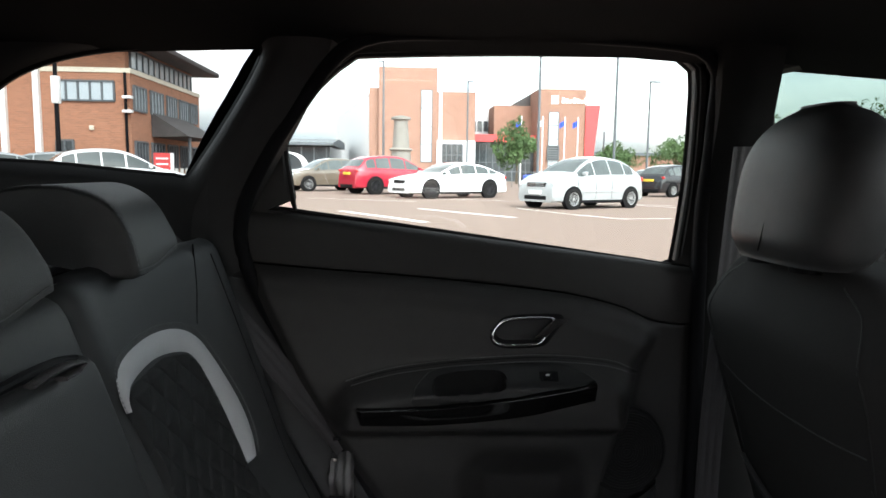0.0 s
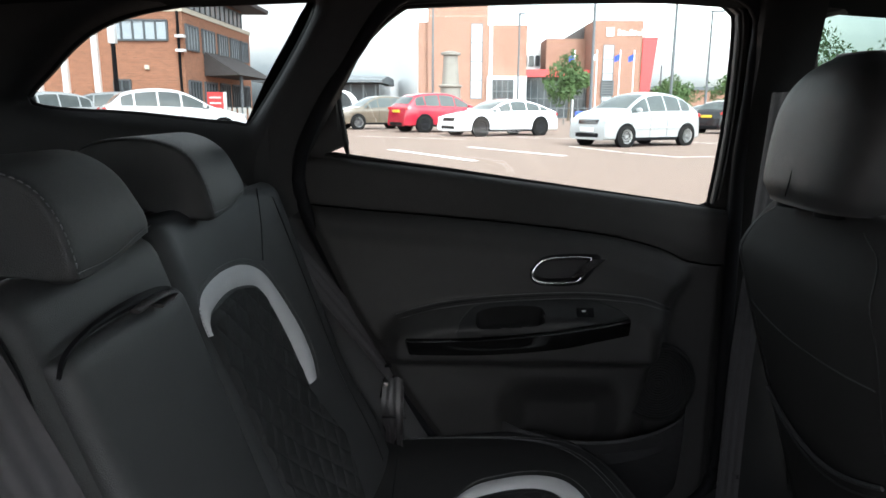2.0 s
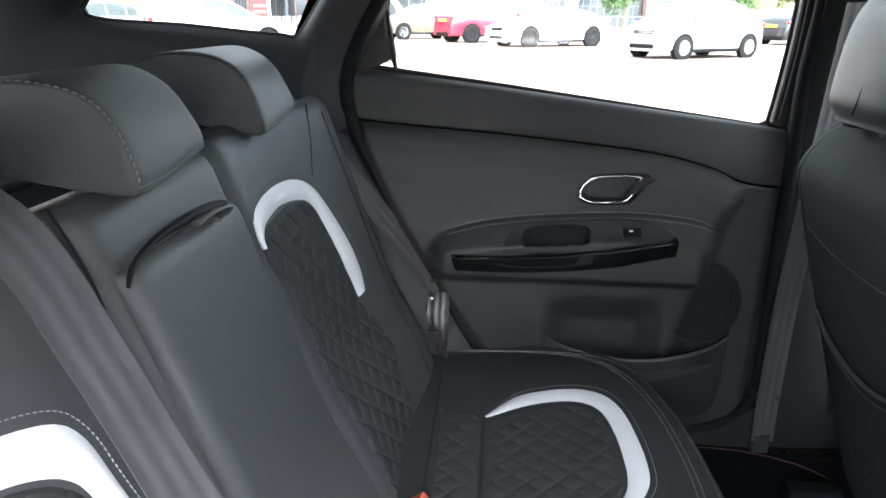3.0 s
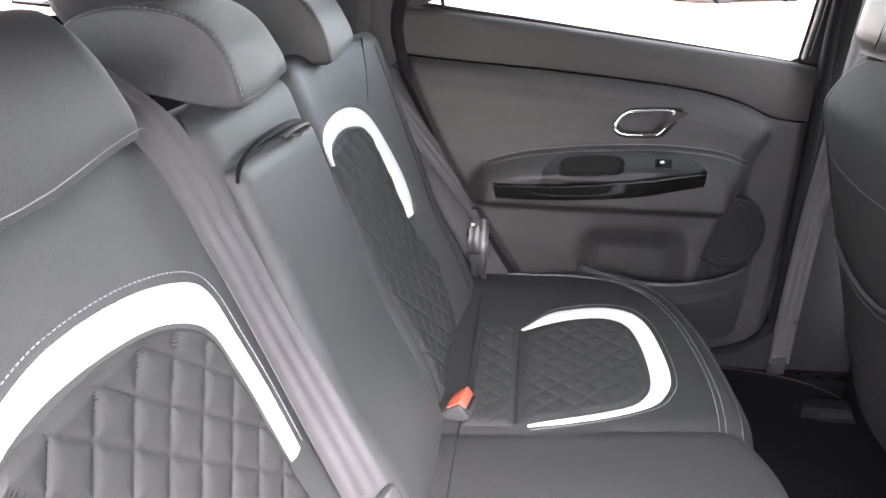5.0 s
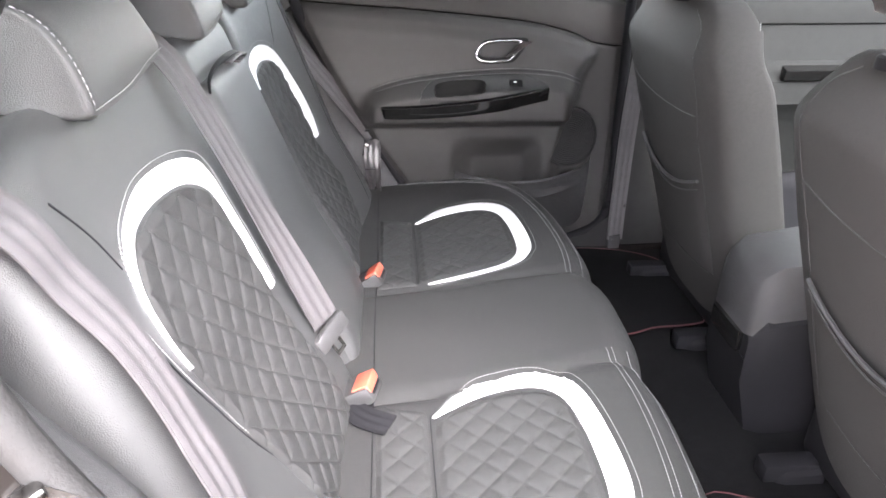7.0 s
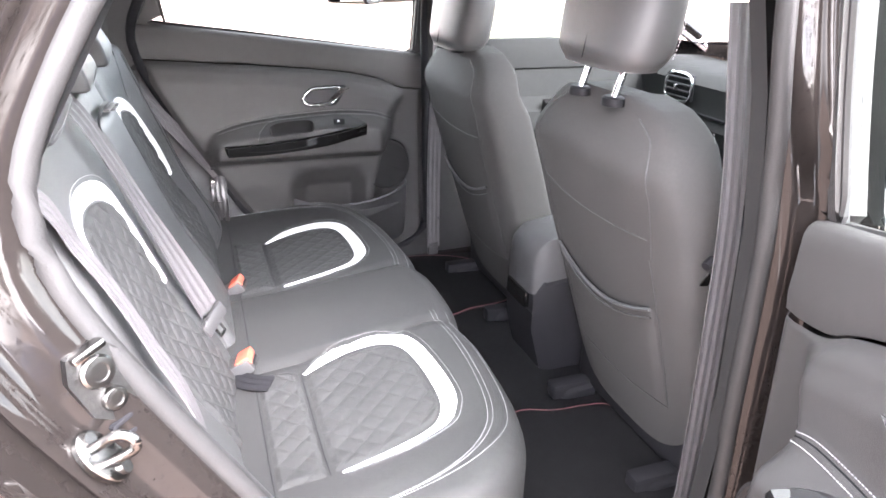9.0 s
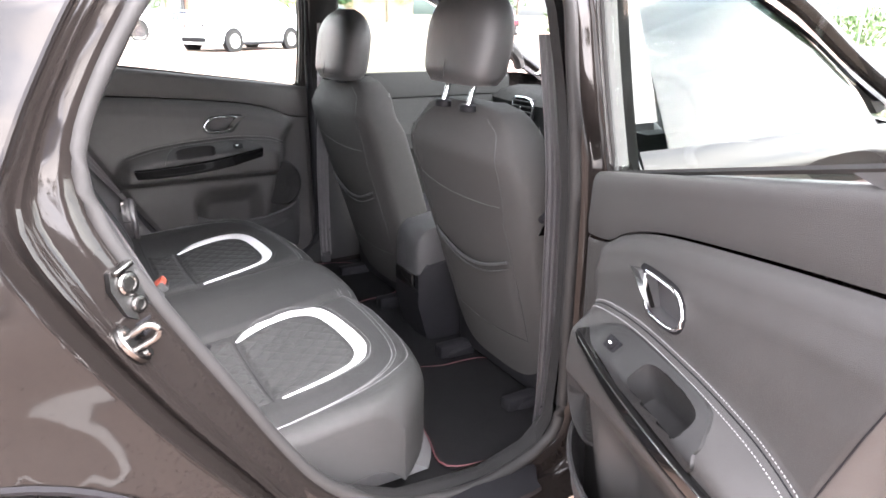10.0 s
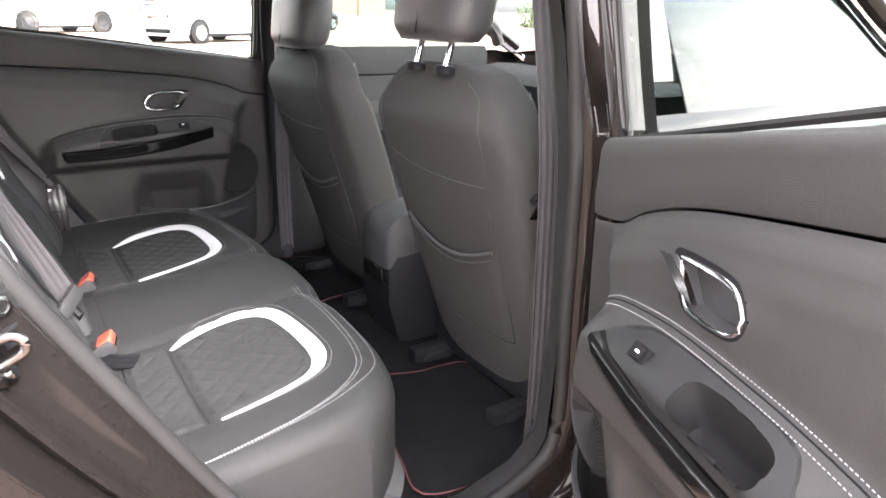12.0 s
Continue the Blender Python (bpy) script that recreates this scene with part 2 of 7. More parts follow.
def grid_of(rows, close_u=False, close_v=False, bm=None):
    """Quads over rows of points; close_u joins each row's ends, close_v the first and last rows."""
    bm = bm or bmesh.new()
    vs = [[bm.verts.new(p) for p in r] for r in rows]
    nr, nc = len(vs), len(vs[0])
    for i in range(nr if close_v else nr - 1):
        for j in range(nc if close_u else nc - 1):
            a, b, c, d = vs[i][j], vs[i][(j + 1) % nc], vs[(i + 1) % nr][(j + 1) % nc], vs[(i + 1) % nr][j]
            try:
                bm.faces.new((a, b, c, d))
            except ValueError:
                pass
    return bm, vs


def loft(rings, caps=True, bm=None):
    bm, vs = grid_of(rings, close_u=True, bm=bm)
    if caps:
        bm.faces.new(vs[0]), bm.faces.new(list(reversed(vs[-1])))
    return bm


def box(x0, x1, y0, y1, z0, z1, bev=0.0, bm=None, seg=2):
    b = bmesh.new()
    bmesh.ops.create_cube(b, size=1)
    for v in b.verts:
        v.co = Vector(((x0 + x1) / 2 + v.co.x * (x1 - x0), (y0 + y1) / 2 + v.co.y * (y1 - y0), (z0 + z1) / 2 + v.co.z * (z1 - z0)))
    if bev:
        bmesh.ops.bevel(b, geom=b.edges, offset=bev, segments=seg, profile=0.5, affect="EDGES")
    return merged(bm, b) if bm else b


def merged(bm, other, m=None):
    tmp = bpy.data.meshes.new("tmp")
    if m is not None:
        other.transform(m)
    other.to_mesh(tmp)
    other.free()
    bm.from_mesh(tmp)
    bpy.data.meshes.remove(tmp)
    return bm


def obox(m, sx, sy, sz, bev=0.0, bm=None):
    b = box(-sx / 2, sx / 2, -sy / 2, sy / 2, -sz / 2, sz / 2, bev)
    b.transform(m)
    return merged(bm, b) if bm else b


def smooth_line(pts, n, closed=False):
    """Catmull-Rom through pts, resampled to n points evenly along the curve."""
    P = [Vector(p) for p in pts]
    k, fine = len(P), []
    for i in range(k if closed else k - 1):
        if closed:
            a, b, c, d = P[i - 1], P[i], P[(i + 1) % k], P[(i + 2) % k]
        else:
            b, c = P[i], P[i + 1]
            a, d = (P[i - 1] if i else b * 2 - c), (P[i + 2] if i + 2 < k else c * 2 - b)
        for j in range(16):
            t = j / 16
            fine.append(0.5 * ((2 * b) + (c - a) * t + (2 * a - 5 * b + 4 * c - d) * t * t + (3 * b - a - 3 * c + d) * t ** 3))
    fine.append(P[0] if closed else P[-1])
    acc = [0.0]
    for p, q in zip(fine, fine[1:]):
        acc.append(acc[-1] + (q - p).length)
    out, j = [], 0
    for i in range(n):
        s = acc[-1] * i / (n if closed else n - 1)
        while j < len(acc) - 2 and acc[j + 1] < s:
            j += 1
        f = (s - acc[j]) / max(1e-9, acc[j + 1] - acc[j])
        out.append(fine[j].lerp(fine[j + 1], min(1, max(0, f))))
    return out


def tube(pts, r, sides=8, closed=False, bm=None, flat=1.0):
    P = [Vector(p) for p in pts]
    rings, k = [], len(P)
    up = Vector((0, 0, 1))
    for i, p in enumerate(P):
        a = P[i - 1] if (i or closed) else p
        b = P[(i + 1) % k] if (i < k - 1 or closed) else p
        t = (b - a).normalized()
        side = t.cross(up)
        side = (t.cross(Vector((0, 1, 0))) if side.length < 0.2 else side).normalized()
        if rings and side.dot(last) < 0:
            side = -side
        last = side
        nrm = side.cross(t)
        rr = r(i / max(1, k - 1)) if callable(r) else r
        rings.append([p + (side * math.cos(2 * math.pi * s / sides) + nrm * flat * math.sin(2 * math.pi * s / sides)) * rr for s in range(sides)])
    if closed:
        return grid_of(rings, close_u=True, close_v=True, bm=bm)[0]
    return loft(rings, True, bm)


def cyl(p, q, r, r2=None, sides=16, bm=None):
    p, q = Vector(p), Vector(q)
    t = (q - p).normalized()
    s = t.cross(Vector((0, 0, 1)) if abs(t.z) < 0.9 else Vector((1, 0, 0))).normalized()
    n = s.cross(t)
    ring = lambda c, rr: [c + (s * math.cos(2 * math.pi * i / sides) + n * math.sin(2 * math.pi * i / sides)) * rr for i in range(sides)]
    return loft([ring(p, r), ring(q, r if r2 is None else r2)], True, bm)


def prism(poly, to3d, depth, bm=None):
    """A plate: poly (2D points) placed by to3d(u, v, w), from w = 0 to depth."""
    bm = bm or bmesh.new()
    a, b = [bm.verts.new(to3d(u, v, 0)) for u, v in poly], [bm.verts.new(to3d(u, v, depth)) for u, v in poly]
    bm.faces.new(a), bm.faces.new(list(reversed(b)))
    for i in range(len(a)):
        j = (i + 1) % len(a)
        bm.faces.new((a[i], a[j], b[j], b[i]))
    return bm


def lerp_table(tab, x):
    if x <= tab[0][0]:
        return tab[0][1]
    for (a, va), (b, vb) in zip(tab, tab[1:]):
        if x <= b:
            f = (x - a) / (b - a)
            f = f * f * (3 - 2 * f) * 0.5 + f * 0.5
            return va + (vb - va) * f
    return tab[-1][1]


def normal_of(S, u, v, e=0.004):
    a, b = S(u + e, v) - S(u - e, v), S(u, v + e) - S(u, v - e)
    return a.cross(b).normalized()


def pad(S, u0, u1, v0, v1, r, thick, nu=28, nv=28, out=1, drop=False):
    """A cushion over the surface S(u, v) with rounded rims of radius r and a skirt going back by thick."""
    rows = []
    ease = lambda i, n: 0.5 - 0.5 * math.cos(math.pi * i / n)
    for i in range(-1, nv + 2):
        row = []
        for j in range(-1, nu + 2):
            u, v = u0 + (u1 - u0) * ease(min(max(j, 0), nu), nu), v0 + (v1 - v0) * ease(min(max(i, 0), nv), nv)
            d = 0.0
            for e in (u - u0, u1 - u, v - v0, v1 - v):
                if e < r:
                    d += r * (1 - math.sqrt(max(0, 1 - (1 - e / r) ** 2)))
            d = min(d, r)
            if i in (-1, nv + 1) or j in (-1, nu + 1):
                d = thick
            rim = i in (-1, nv + 1) or j in (-1, nu + 1)
            row.append(S(u, v) - Vector((0, 0, r * 0.8 + thick if rim else d * 0.8)) if drop else S(u, v) - normal_of(S, u, v) * d * out)
        rows.append(row)
    return grid_of(rows)[0]


def band(S, outer, inner, n=48, m=4, lift=0.003, out=1):
    """An inlay between two curves (in u, v), slightly domed over S."""
    A, B = smooth_line([(u, v, 0) for u, v in outer], n), smooth_line([(u, v, 0) for u, v in inner], n)
    rows = []
    for a, b in zip(A, B):
        row = []
        for k in range(m + 1):
            q = a.lerp(b, k / m)
            h = lift * (0.25 + 0.75 * math.sin(math.pi * k / m)) if 0 < k < m else -0.002
            row.append(S(q.x, q.y) + normal_of(S, q.x, q.y) * h * out)
        rows.append(row)
    return grid_of(rows)[0]


def span_at(poly, v):
    us = []
    for (a, b), (c, d) in zip(poly, poly[1:] + poly[:1]):
        if (b <= v < d) or (d <= v < b):
            us.append(a + (c - a) * (v - b) / (d - b))
    return (min(us), max(us)) if len(us) > 1 else None


def quilt(S, poly, nv, nu, cell=0.036, depth=0.006, out=1, swap=False, slope=1.0):
    """Quilted fabric with diamond seams filling a polygon in (u, v)."""
    vs = [q[1] for q in poly]
    lo, hi = min(vs), max(vs)
    rows = []
    for i in range(nv + 1):
        v = lo + (hi - lo) * (0.003 + 0.994 * i / nv)
        sp = span_at(poly, v)
        if not sp:
            continue
        row = []
        for j in range(nu + 1):
            u = sp[0] + (sp[1] - sp[0]) * j / nu
            a, b = (u * slope + v) / (cell * 1.414), (u * slope - v) / (cell * 1.414)
            pa, pb = abs(math.sin(math.pi * a)), abs(math.sin(math.pi * b))
            edge = min(1.0, min(j, nu - j) / 5, min(i, nv - i) / 5)
            h = depth * (min(pa, pb) ** 0.28) * edge + 0.0008 - 0.002 * (1 - edge)
            row.append(S(u, v) + normal_of(S, u, v) * h * out)
        rows.append(row)
    return grid_of(rows)[0]


def stitches(pts, n_of, gap=0.0055, size=0.0036, r=0.0006, bm=None):
    """Little raised thread dashes along pts; n_of(p) is the surface normal."""
    bm = bm or bmesh.new()
    P = [Vector(p) for p in pts]
    length = sum((b - a).length for a, b in zip(P, P[1:]))
    Q = smooth_line(P, max(4, int(length / gap)))
    for a, b in zip(Q, Q[1:]):
        d = (b - a).normalized() * size / 2
        c = (a + b) / 2
        nn = n_of(c)
        s = d.cross(nn).normalized() * r
        top = c + nn * r * 1.4
        vs = [bm.verts.new(q) for q in (c - d + s, c - d - s, c + d - s, c + d + s, top - d * 0.6, top + d * 0.6)]
        for f in ((0, 1, 4), (2, 3, 5), (1, 2, 5, 4), (3, 0, 4, 5)):
            bm.faces.new([vs[k] for k in f])
    return bm


def on(S, uv, lift=0.001, n=60, out=1):
    """Points on S along a curve given in (u, v)."""
    return [S(q.x, q.y) + normal_of(S, q.x, q.y) * lift * out for q in smooth_line([(u, v, 0) for u, v in uv], n)]


# ================= the car =================
SIDE = [(0.18, 0.79), (0.27, 0.835), (0.45, 0.86), (0.7, 0.872), (0.88, 0.875), (0.97, 0.862), (1.03, 0.832), (1.07, 0.805), (1.25, 0.765), (1.40, 0.715), (1.45, 0.67)]
SEALY = [(0.2, 0.77), (0.9, 0.765), (1.05, 0.755), (1.25, 0.725), (1.42, 0.675)]
side_y = lambda z: lerp_table(SIDE, z)
seal_y = lambda z: lerp_table(SEALY, z)
INNER = [(-0.284, 1.08), (-0.278, 0.995), (-0.227, 0.878), (-0.126, 0.692), (-0.011, 0.491), (0.081, 0.393), (0.186, 0.333), (0.364, 0.306), (0.527, 0.344), (0.583, 0.422),
         (0.583, 0.659), (0.578, 0.929), (0.57, 1.11), (0.568, 1.27), (0.55, 1.365), (0.45, 1.397), (0.10, 1.402), (-0.07, 1.385), (-0.165, 1.29), (-0.245, 1.17)]
OUTER = [(-0.365, 1.08), (-0.398, 1.0), (-0.350, 0.885), (-0.245, 0.70), (-0.12, 0.52), (-0.01, 0.36), (0.10, 0.27), (0.34, 0.235), (0.58, 0.25), (0.66, 0.38),
         (0.665, 0.66), (0.66, 0.93), (0.645, 1.11), (0.63, 1.28), (0.605, 1.40), (0.50, 1.435), (0.10, 1.445), (-0.12, 1.43), (-0.24, 1.30), (-0.32, 1.17)]
LOOPN = 120
inner_loop = smooth_line([(x, 0, z) for x, z in INNER], LOOPN, True)
outer_loop = smooth_line([(x, 0, z) for x, z in OUTER], LOOPN, True)


def aperture(s, car):
    """The door opening of one side: skin edge, stepped jamb and rubber seal."""
    rows = []
    for f, inset in ((-0.06, None), (0.0, 0.0), (0.025, 0.005), (0.06, 0.022), (0.10, 0.040), (0.16, 0.046), (0.21, 0.043), (0.25, 0.034), (0.30, 0.029), (0.35, 0.032), (0.40, 0.046), (0.45, 0.056), (0.52, 0.060), (0.72, 0.065), (0.88, 0.071), (0.95, 0.082), (1.0, 0.09)):
        row = []
        for a, b in zip(outer_loop, inner_loop):
            q = a.lerp(b, f)
            ys, yi = side_y(a.z), seal_y(b.z) + 0.006
            if inset is None:
                y = side_y(q.z) - 0.001
            else:
                y = ys + (yi - ys) * (inset / 0.09)
            row.append(Vector((q.x, s * y, q.z)))
        rows.append(row)
    part("door_jamb", grid_of(rows, close_u=True)[0], PAINT, car, "glossy black painted door opening")
    lip = 0.004 if s < 0 else -0.040
    pts = [Vector((p.x, s * (seal_y(p.z) + lip), p.z)) for p in inner_loop]
    part("door_seal", tube(pts, 0.0135, 10, True), RUBBER if s < 0 else DARK, car, "grey rubber door seal" if s < 0 else "black rubber door seal")


def quarter_panel(s, car):
    """Rear wing with the wheel arch and the pillar beside the rear side window."""
    wx, wz, wr = -0.53, 0.325, 0.37
    zs = [0.2 + 0.86 * i / 30 for i in range(31)]
    bm = bmesh.new()
    rows = []
    edge = [(p.z, p.x) for p in outer_loop if p.x < 0.12]
    low = sorted(e for e in edge if e[0] < 1.08)
    for z in zs:
        xf = np.interp(z, [e[0] for e in low], [e[1] for e in low]) - 0.004
        row = []
        for j in range(41):
            x = -1.35 + (xf + 1.35) * j / 40
            y = side_y(z)
            d = math.hypot(x - wx, z - wz)
            flare = max(0.0, 1 - abs(d - wr) / 0.10)
            y += 0.012 * flare * flare
            if x < -1.0:
                y -= (-1.0 - x) ** 2 * 0.9
            if d < wr:
                k = wr / max(d, 1e-4)
                q = ((x - wx) * k + wx, (z - wz) * k + wz)
                row.append(Vector((q[0], s * (y + 0.0), max(q[1], 0.2)) if z > wz - 0.1 else (q[0], s * y, z)))
            else:
                row.append(Vector((x, s * y, z)))
        rows.append(row)
    bm, vs = grid_of(rows)
    kill = [f for f in bm.faces if math.hypot(f.calc_center_median().x - wx, f.calc_center_median().z - wz) < wr - 0.004]
    bmesh.ops.delete(bm, geom=kill, context="FACES")
    part("rear_wing", bm, PAINT, car, "black glossy rear wing with wheel arch")
    arc = [math.radians(a) for a in range(-20, 201, 6)]
    rim = [[Vector((wx + math.cos(a) * (wr + k), s * (0.868 + e), wz + math.sin(a) * (wr + k))) for a in arc] for k, e in ((0.009, 0.015), (0.002, 0.017), (-0.006, 0.012), (-0.01, -0.06), (0.0, -0.3))]
    part("wheel_arch_liner", grid_of(rim)[0], DARK, car, "dark wheel arch lip")
    # pillar and side glass behind the door
    top = [p for p in outer_loop if p.z > 1.04 and p.x < 0.12]
    top.sort(key=lambda p: p.z)
    rows = [[Vector((p.x - 0.045 * k, s * (side_y(p.z) - 0.002 * abs(k - 1.0)), p.z)) for k in (0, 0.35, 1.0, 1.7)] for p in top]
    part("rear_pillar", grid_of(rows)[0], PAINT, car, "glossy black pillar")
    rows = [[Vector((p.x - 0.02 + (-0.68 - 0.25 * (1.45 - p.z)) * k * max(0.25, 1 - (p.z - 1.06) * 1.2), s * (side_y(p.z) - 0.012), p.z)) for k in (0, 0.5, 1.0)] for p in top]
    g = part("rear_side_window", grid_of(rows)[0], PRIVACY, car, "tinted rear side glass")
    part("window_trim", tube([Vector((-0.42 - 0.8 * i / 20, s * (side_y(1.06) + 0.004), 1.06 + 0.03 * (i / 20) ** 2)) for i in range(21)], 0.008, 8), GLOSS, car)


def jamb_trim(s, car):
    """Plastic between the door seal and the seat side."""
    pts = [p for p in inner_loop if p.x < 0.19 and p.z < 1.16 and p.z > 0.30]
    pts.sort(key=lambda p: p.z)
    rows = [[Vector((p.x - 0.012 + d, s * y, p.z)) for d, y in ((0.012, seal_y(p.z)), (0.004 + 0.016 * smooth01(0.95, 0.85, p.z), 0.750), (-0.004 + 0.018 * smooth01(0.95, 0.85, p.z), 0.732), (-0.02 + 0.016 * smooth01(0.95, 0.85, p.z), 0.712), (-0.07, 0.695))] for p in pts]
    part("seat_side_trim", grid_of(rows)[0], PLASTIC, car, "black plastic trim beside the seat")


CAR = thing("car", "black crossover car with its driver-side rear door open", "car")
for s in (1, -1):
    aperture(s, CAR)
    quarter_panel(s, CAR)
    jamb_trim(s, CAR)
    # sill below the opening and the front wing in front of it
    part("sill", loft([[Vector((x, s * y, z)) for y, z in ((0.70, 0.30), (0.80, 0.285), (0.838, 0.24), (0.80, 0.17), (0.70, 0.17))] for x in (-0.05, 0.3, 0.8, 1.35)]), PAINT, CAR)
    rim_ = smooth_line([(0.165, 0.77, 0), (0.165, 0.825, 0), (0.19, 0.845, 0), (0.46, 0.845, 0), (0.485, 0.825, 0), (0.485, 0.77, 0)], 48, True)
    part("sill_plate", loft([[Vector((0.325 + (p.x - 0.325) * k, s * (0.807 + (p.y - 0.807) * k), 0.312 - 0.35 * max(0.0, p.y - 0.81) + h)) for p in rim_] for k, h in ((1.0, -0.006), (1.0, 0.003), (0.985, 0.006), (0.9, 0.0065))]), DARK, CAR, "black plastic scuff plate")
    # outer B-pillar skin, front door skin and front wing
    rows = []
    for i in range(24):
        z = 0.22 + 0.79 * i / 23
        rows.append([Vector((0.668 + 0.05 * j if j < 20 else 1.618 + 0.08 * (j - 19), s * (side_y(z) - (0.0 if j < 22 else 0.006 * (j - 22) ** 1.6)), z - (0.0 if j < 20 else 0.010 * (j - 19) * i / 23))) for j in range(30)])
    part("front_wing", grid_of(rows)[0], PAINT, CAR, "black glossy front door skin and wing")
    rail = [(0.64, 1.07), (0.61, 1.28), (0.575, 1.415), (0.75, 1.425), (0.95, 1.40), (1.2, 1.30), (1.45, 1.16), (1.72, 1.02)]
    pts = [Vector((x, s * side_y(min(z, 1.44)), z)) for x, z in rail]
    part("a_pillar", tube(smooth_line(pts[2:], 30), 0.036, 10, flat=0.7), PAINT, CAR, "black windscreen pillar and roof rail")
    part("front_door_frame", tube(smooth_line([Vector((p.x + 0.05, p.y * 1.0, p.z - 0.05)) for p in pts[3:]], 24), 0.016, 8), CHROME, CAR, "bright window surround")
    part("b_pillar_cover", loft([[Vector((x + dx, s * (side_y(z) + dy), z)) for dx, dy in ((0, -0.03), (0, 0.004), (0.075, 0.004), (0.075, -0.03))] for x, z in ((0.668, 1.06), (0.63, 1.28), (0.60, 1.40))]), GLOSS, CAR, "gloss black pillar cover")
    pane = [(0.755, 0.99), (0.71, 1.28), (0.685, 1.385), (0.80, 1.385), (0.98, 1.35), (1.2, 1.25), (1.42, 1.12), (1.53, 1.0)]
    g = part("front_side_window", prism(pane, lambda u, v, w: Vector((u, s * (side_y(v) - 0.012 + w), v)), 0.004), NEARPANE if s < 0 else FRONTPANE, CAR, "tinted front side glass")
# roof, windscreen, bonnet, tail
part("roof", loft([[Vector((x, y, z0 + 0.055 * (1 - (y / 0.66) ** 2) + dz)) for y, dz in ((-0.70, 0), (-0.4, 0), (0, 0), (0.4, 0), (0.70, 0), (0.68, -0.03), (0, -0.02), (-0.68, -0.03))] for x, z0 in ((-1.15, 1.36), (-0.8, 1.41), (-0.2, 1.45), (0.4, 1.455), (0.95, 1.41))]), PAINT, CAR)
g = part("windscreen", grid_of([[Vector((x + 0.14 * (1 - (y / 0.7) ** 2), y * w, z + 0.04 * (1 - (y / 0.7) ** 2))) for y in (-0.7, -0.35, 0, 0.35, 0.7)] for x, z, w in ((0.92, 1.415, 0.9), (1.3, 1.22, 0.98), (1.7, 1.0, 1.08))])[0], CLEAR, CAR)
part("bonnet", grid_of([[Vector((x, y, z + 0.05 * (1 - (y / 0.8) ** 2))) for y in (-0.82, -0.6, -0.3, 0, 0.3, 0.6, 0.82)] for x, z in ((1.66, 1.0), (2.0, 0.97), (2.4, 0.88), (2.6, 0.74), (2.65, 0.4))])[0], PAINT, CAR)
part("tailgate", grid_of([[Vector((x - 0.05 * (1 - (y / 0.7) ** 2), y, z)) for y in (-0.74, -0.5, 0, 0.5, 0.74)] for x, z in ((-1.32, 0.3), (-1.38, 0.7), (-1.34, 1.0))])[0], PAINT, CAR)
g = part("rear_window", grid_of([[Vector((x - 0.06 * (1 - (y / 0.7) ** 2), y * w, z)) for y in (-0.7, -0.35, 0, 0.35, 0.7)] for x, z, w in ((-1.33, 1.0, 1.0), (-1.14, 1.38, 0.9))])[0], DEEPTINT, CAR)
part("headliner", grid_of([[Vector((x, y, z0 - 0.03 * (y / 0.6) ** 4)) for y in (-0.69, -0.62, -0.5, -0.25, 0, 0.25, 0.5, 0.62, 0.69)] for x, z0 in ((-1.15, 1.36), (-0.8, 1.405), (-0.2, 1.43), (0.4, 1.43), (0.92, 1.40))])[0], LINER, CAR, "dark fabric roof lining")
part("underbody", box(-1.3, 2.6, -0.78, 0.78, 0.19, 0.27, 0.02), DARK, CAR)
part("cabin_carpet", grid_of([[Vector((x, y, z)) for y in (-0.76, -0.3, -0.16, -0.12, 0.12, 0.16, 0.3, 0.76)] for x, z in ((-0.1, 0.30), (0.34, 0.285), (0.9, 0.285), (1.4, 0.32), (1.7, 0.6))])[0], CARPET, CAR, "black carpeted floor")


def wheel(parent, x, y, z, r, w, spokes, rim_mat, s, detail=20):
    """Tyre with a rounded section, rim, hub and spokes."""
    prof = [(0.66, -0.5), (0.86, -0.5), (0.96, -0.42), (1.0, -0.25), (1.0, 0.25), (0.96, 0.42), (0.86, 0.5), (0.66, 0.5)]
    n = detail * 2
    c = Vector((x, y, z))
    P = lambda rr, yy, a: c + Vector((math.cos(a) * rr * r, s * yy * w, math.sin(a) * rr * r))
    wh = new("wheel")
    wh.parent = parent
    rows = [[P(rr, yy, 2 * math.pi * i / n) for i in range(n)] for rr, yy in prof]
    part("tyre", grid_of(rows, close_u=True)[0], TYRE, wh)
    bm, _ = grid_of([[P(rr, yy, 2 * math.pi * i / n) for i in range(n)] for rr, yy in ((0.70, 0.46), (0.66, 0.5), (0.62, 0.42), (0.58, -0.2), (0.05, -0.25))], close_u=True)
    for k in range(spokes):
        a = 2 * math.pi * (k + 0.5) / spokes
        da = 0.5 / spokes * 2.2
        vs = [bm.verts.new(P(rr, yy, aa)) for rr, yy, aa in ((0.12, 0.40, a - da * 1.6), (0.12, 0.40, a + da * 1.6), (0.63, 0.45, a + da * 0.7), (0.63, 0.45, a - da * 0.7), (0.12, 0.2, a - da * 2), (0.12, 0.2, a + da * 2), (0.63, 0.2, a + da), (0.63, 0.2, a - da))]
        for f in ((0, 1, 2, 3), (0, 3, 7, 4), (1, 5, 6, 2)):
            bm.faces.new([vs[q] for q in f])
    merged(bm, cyl(P(0, 0.44, 0), P(0, 0.1, 0), 0.15 * r, sides=14))
    part("rim", bm, rim_mat, wh)
    return wh


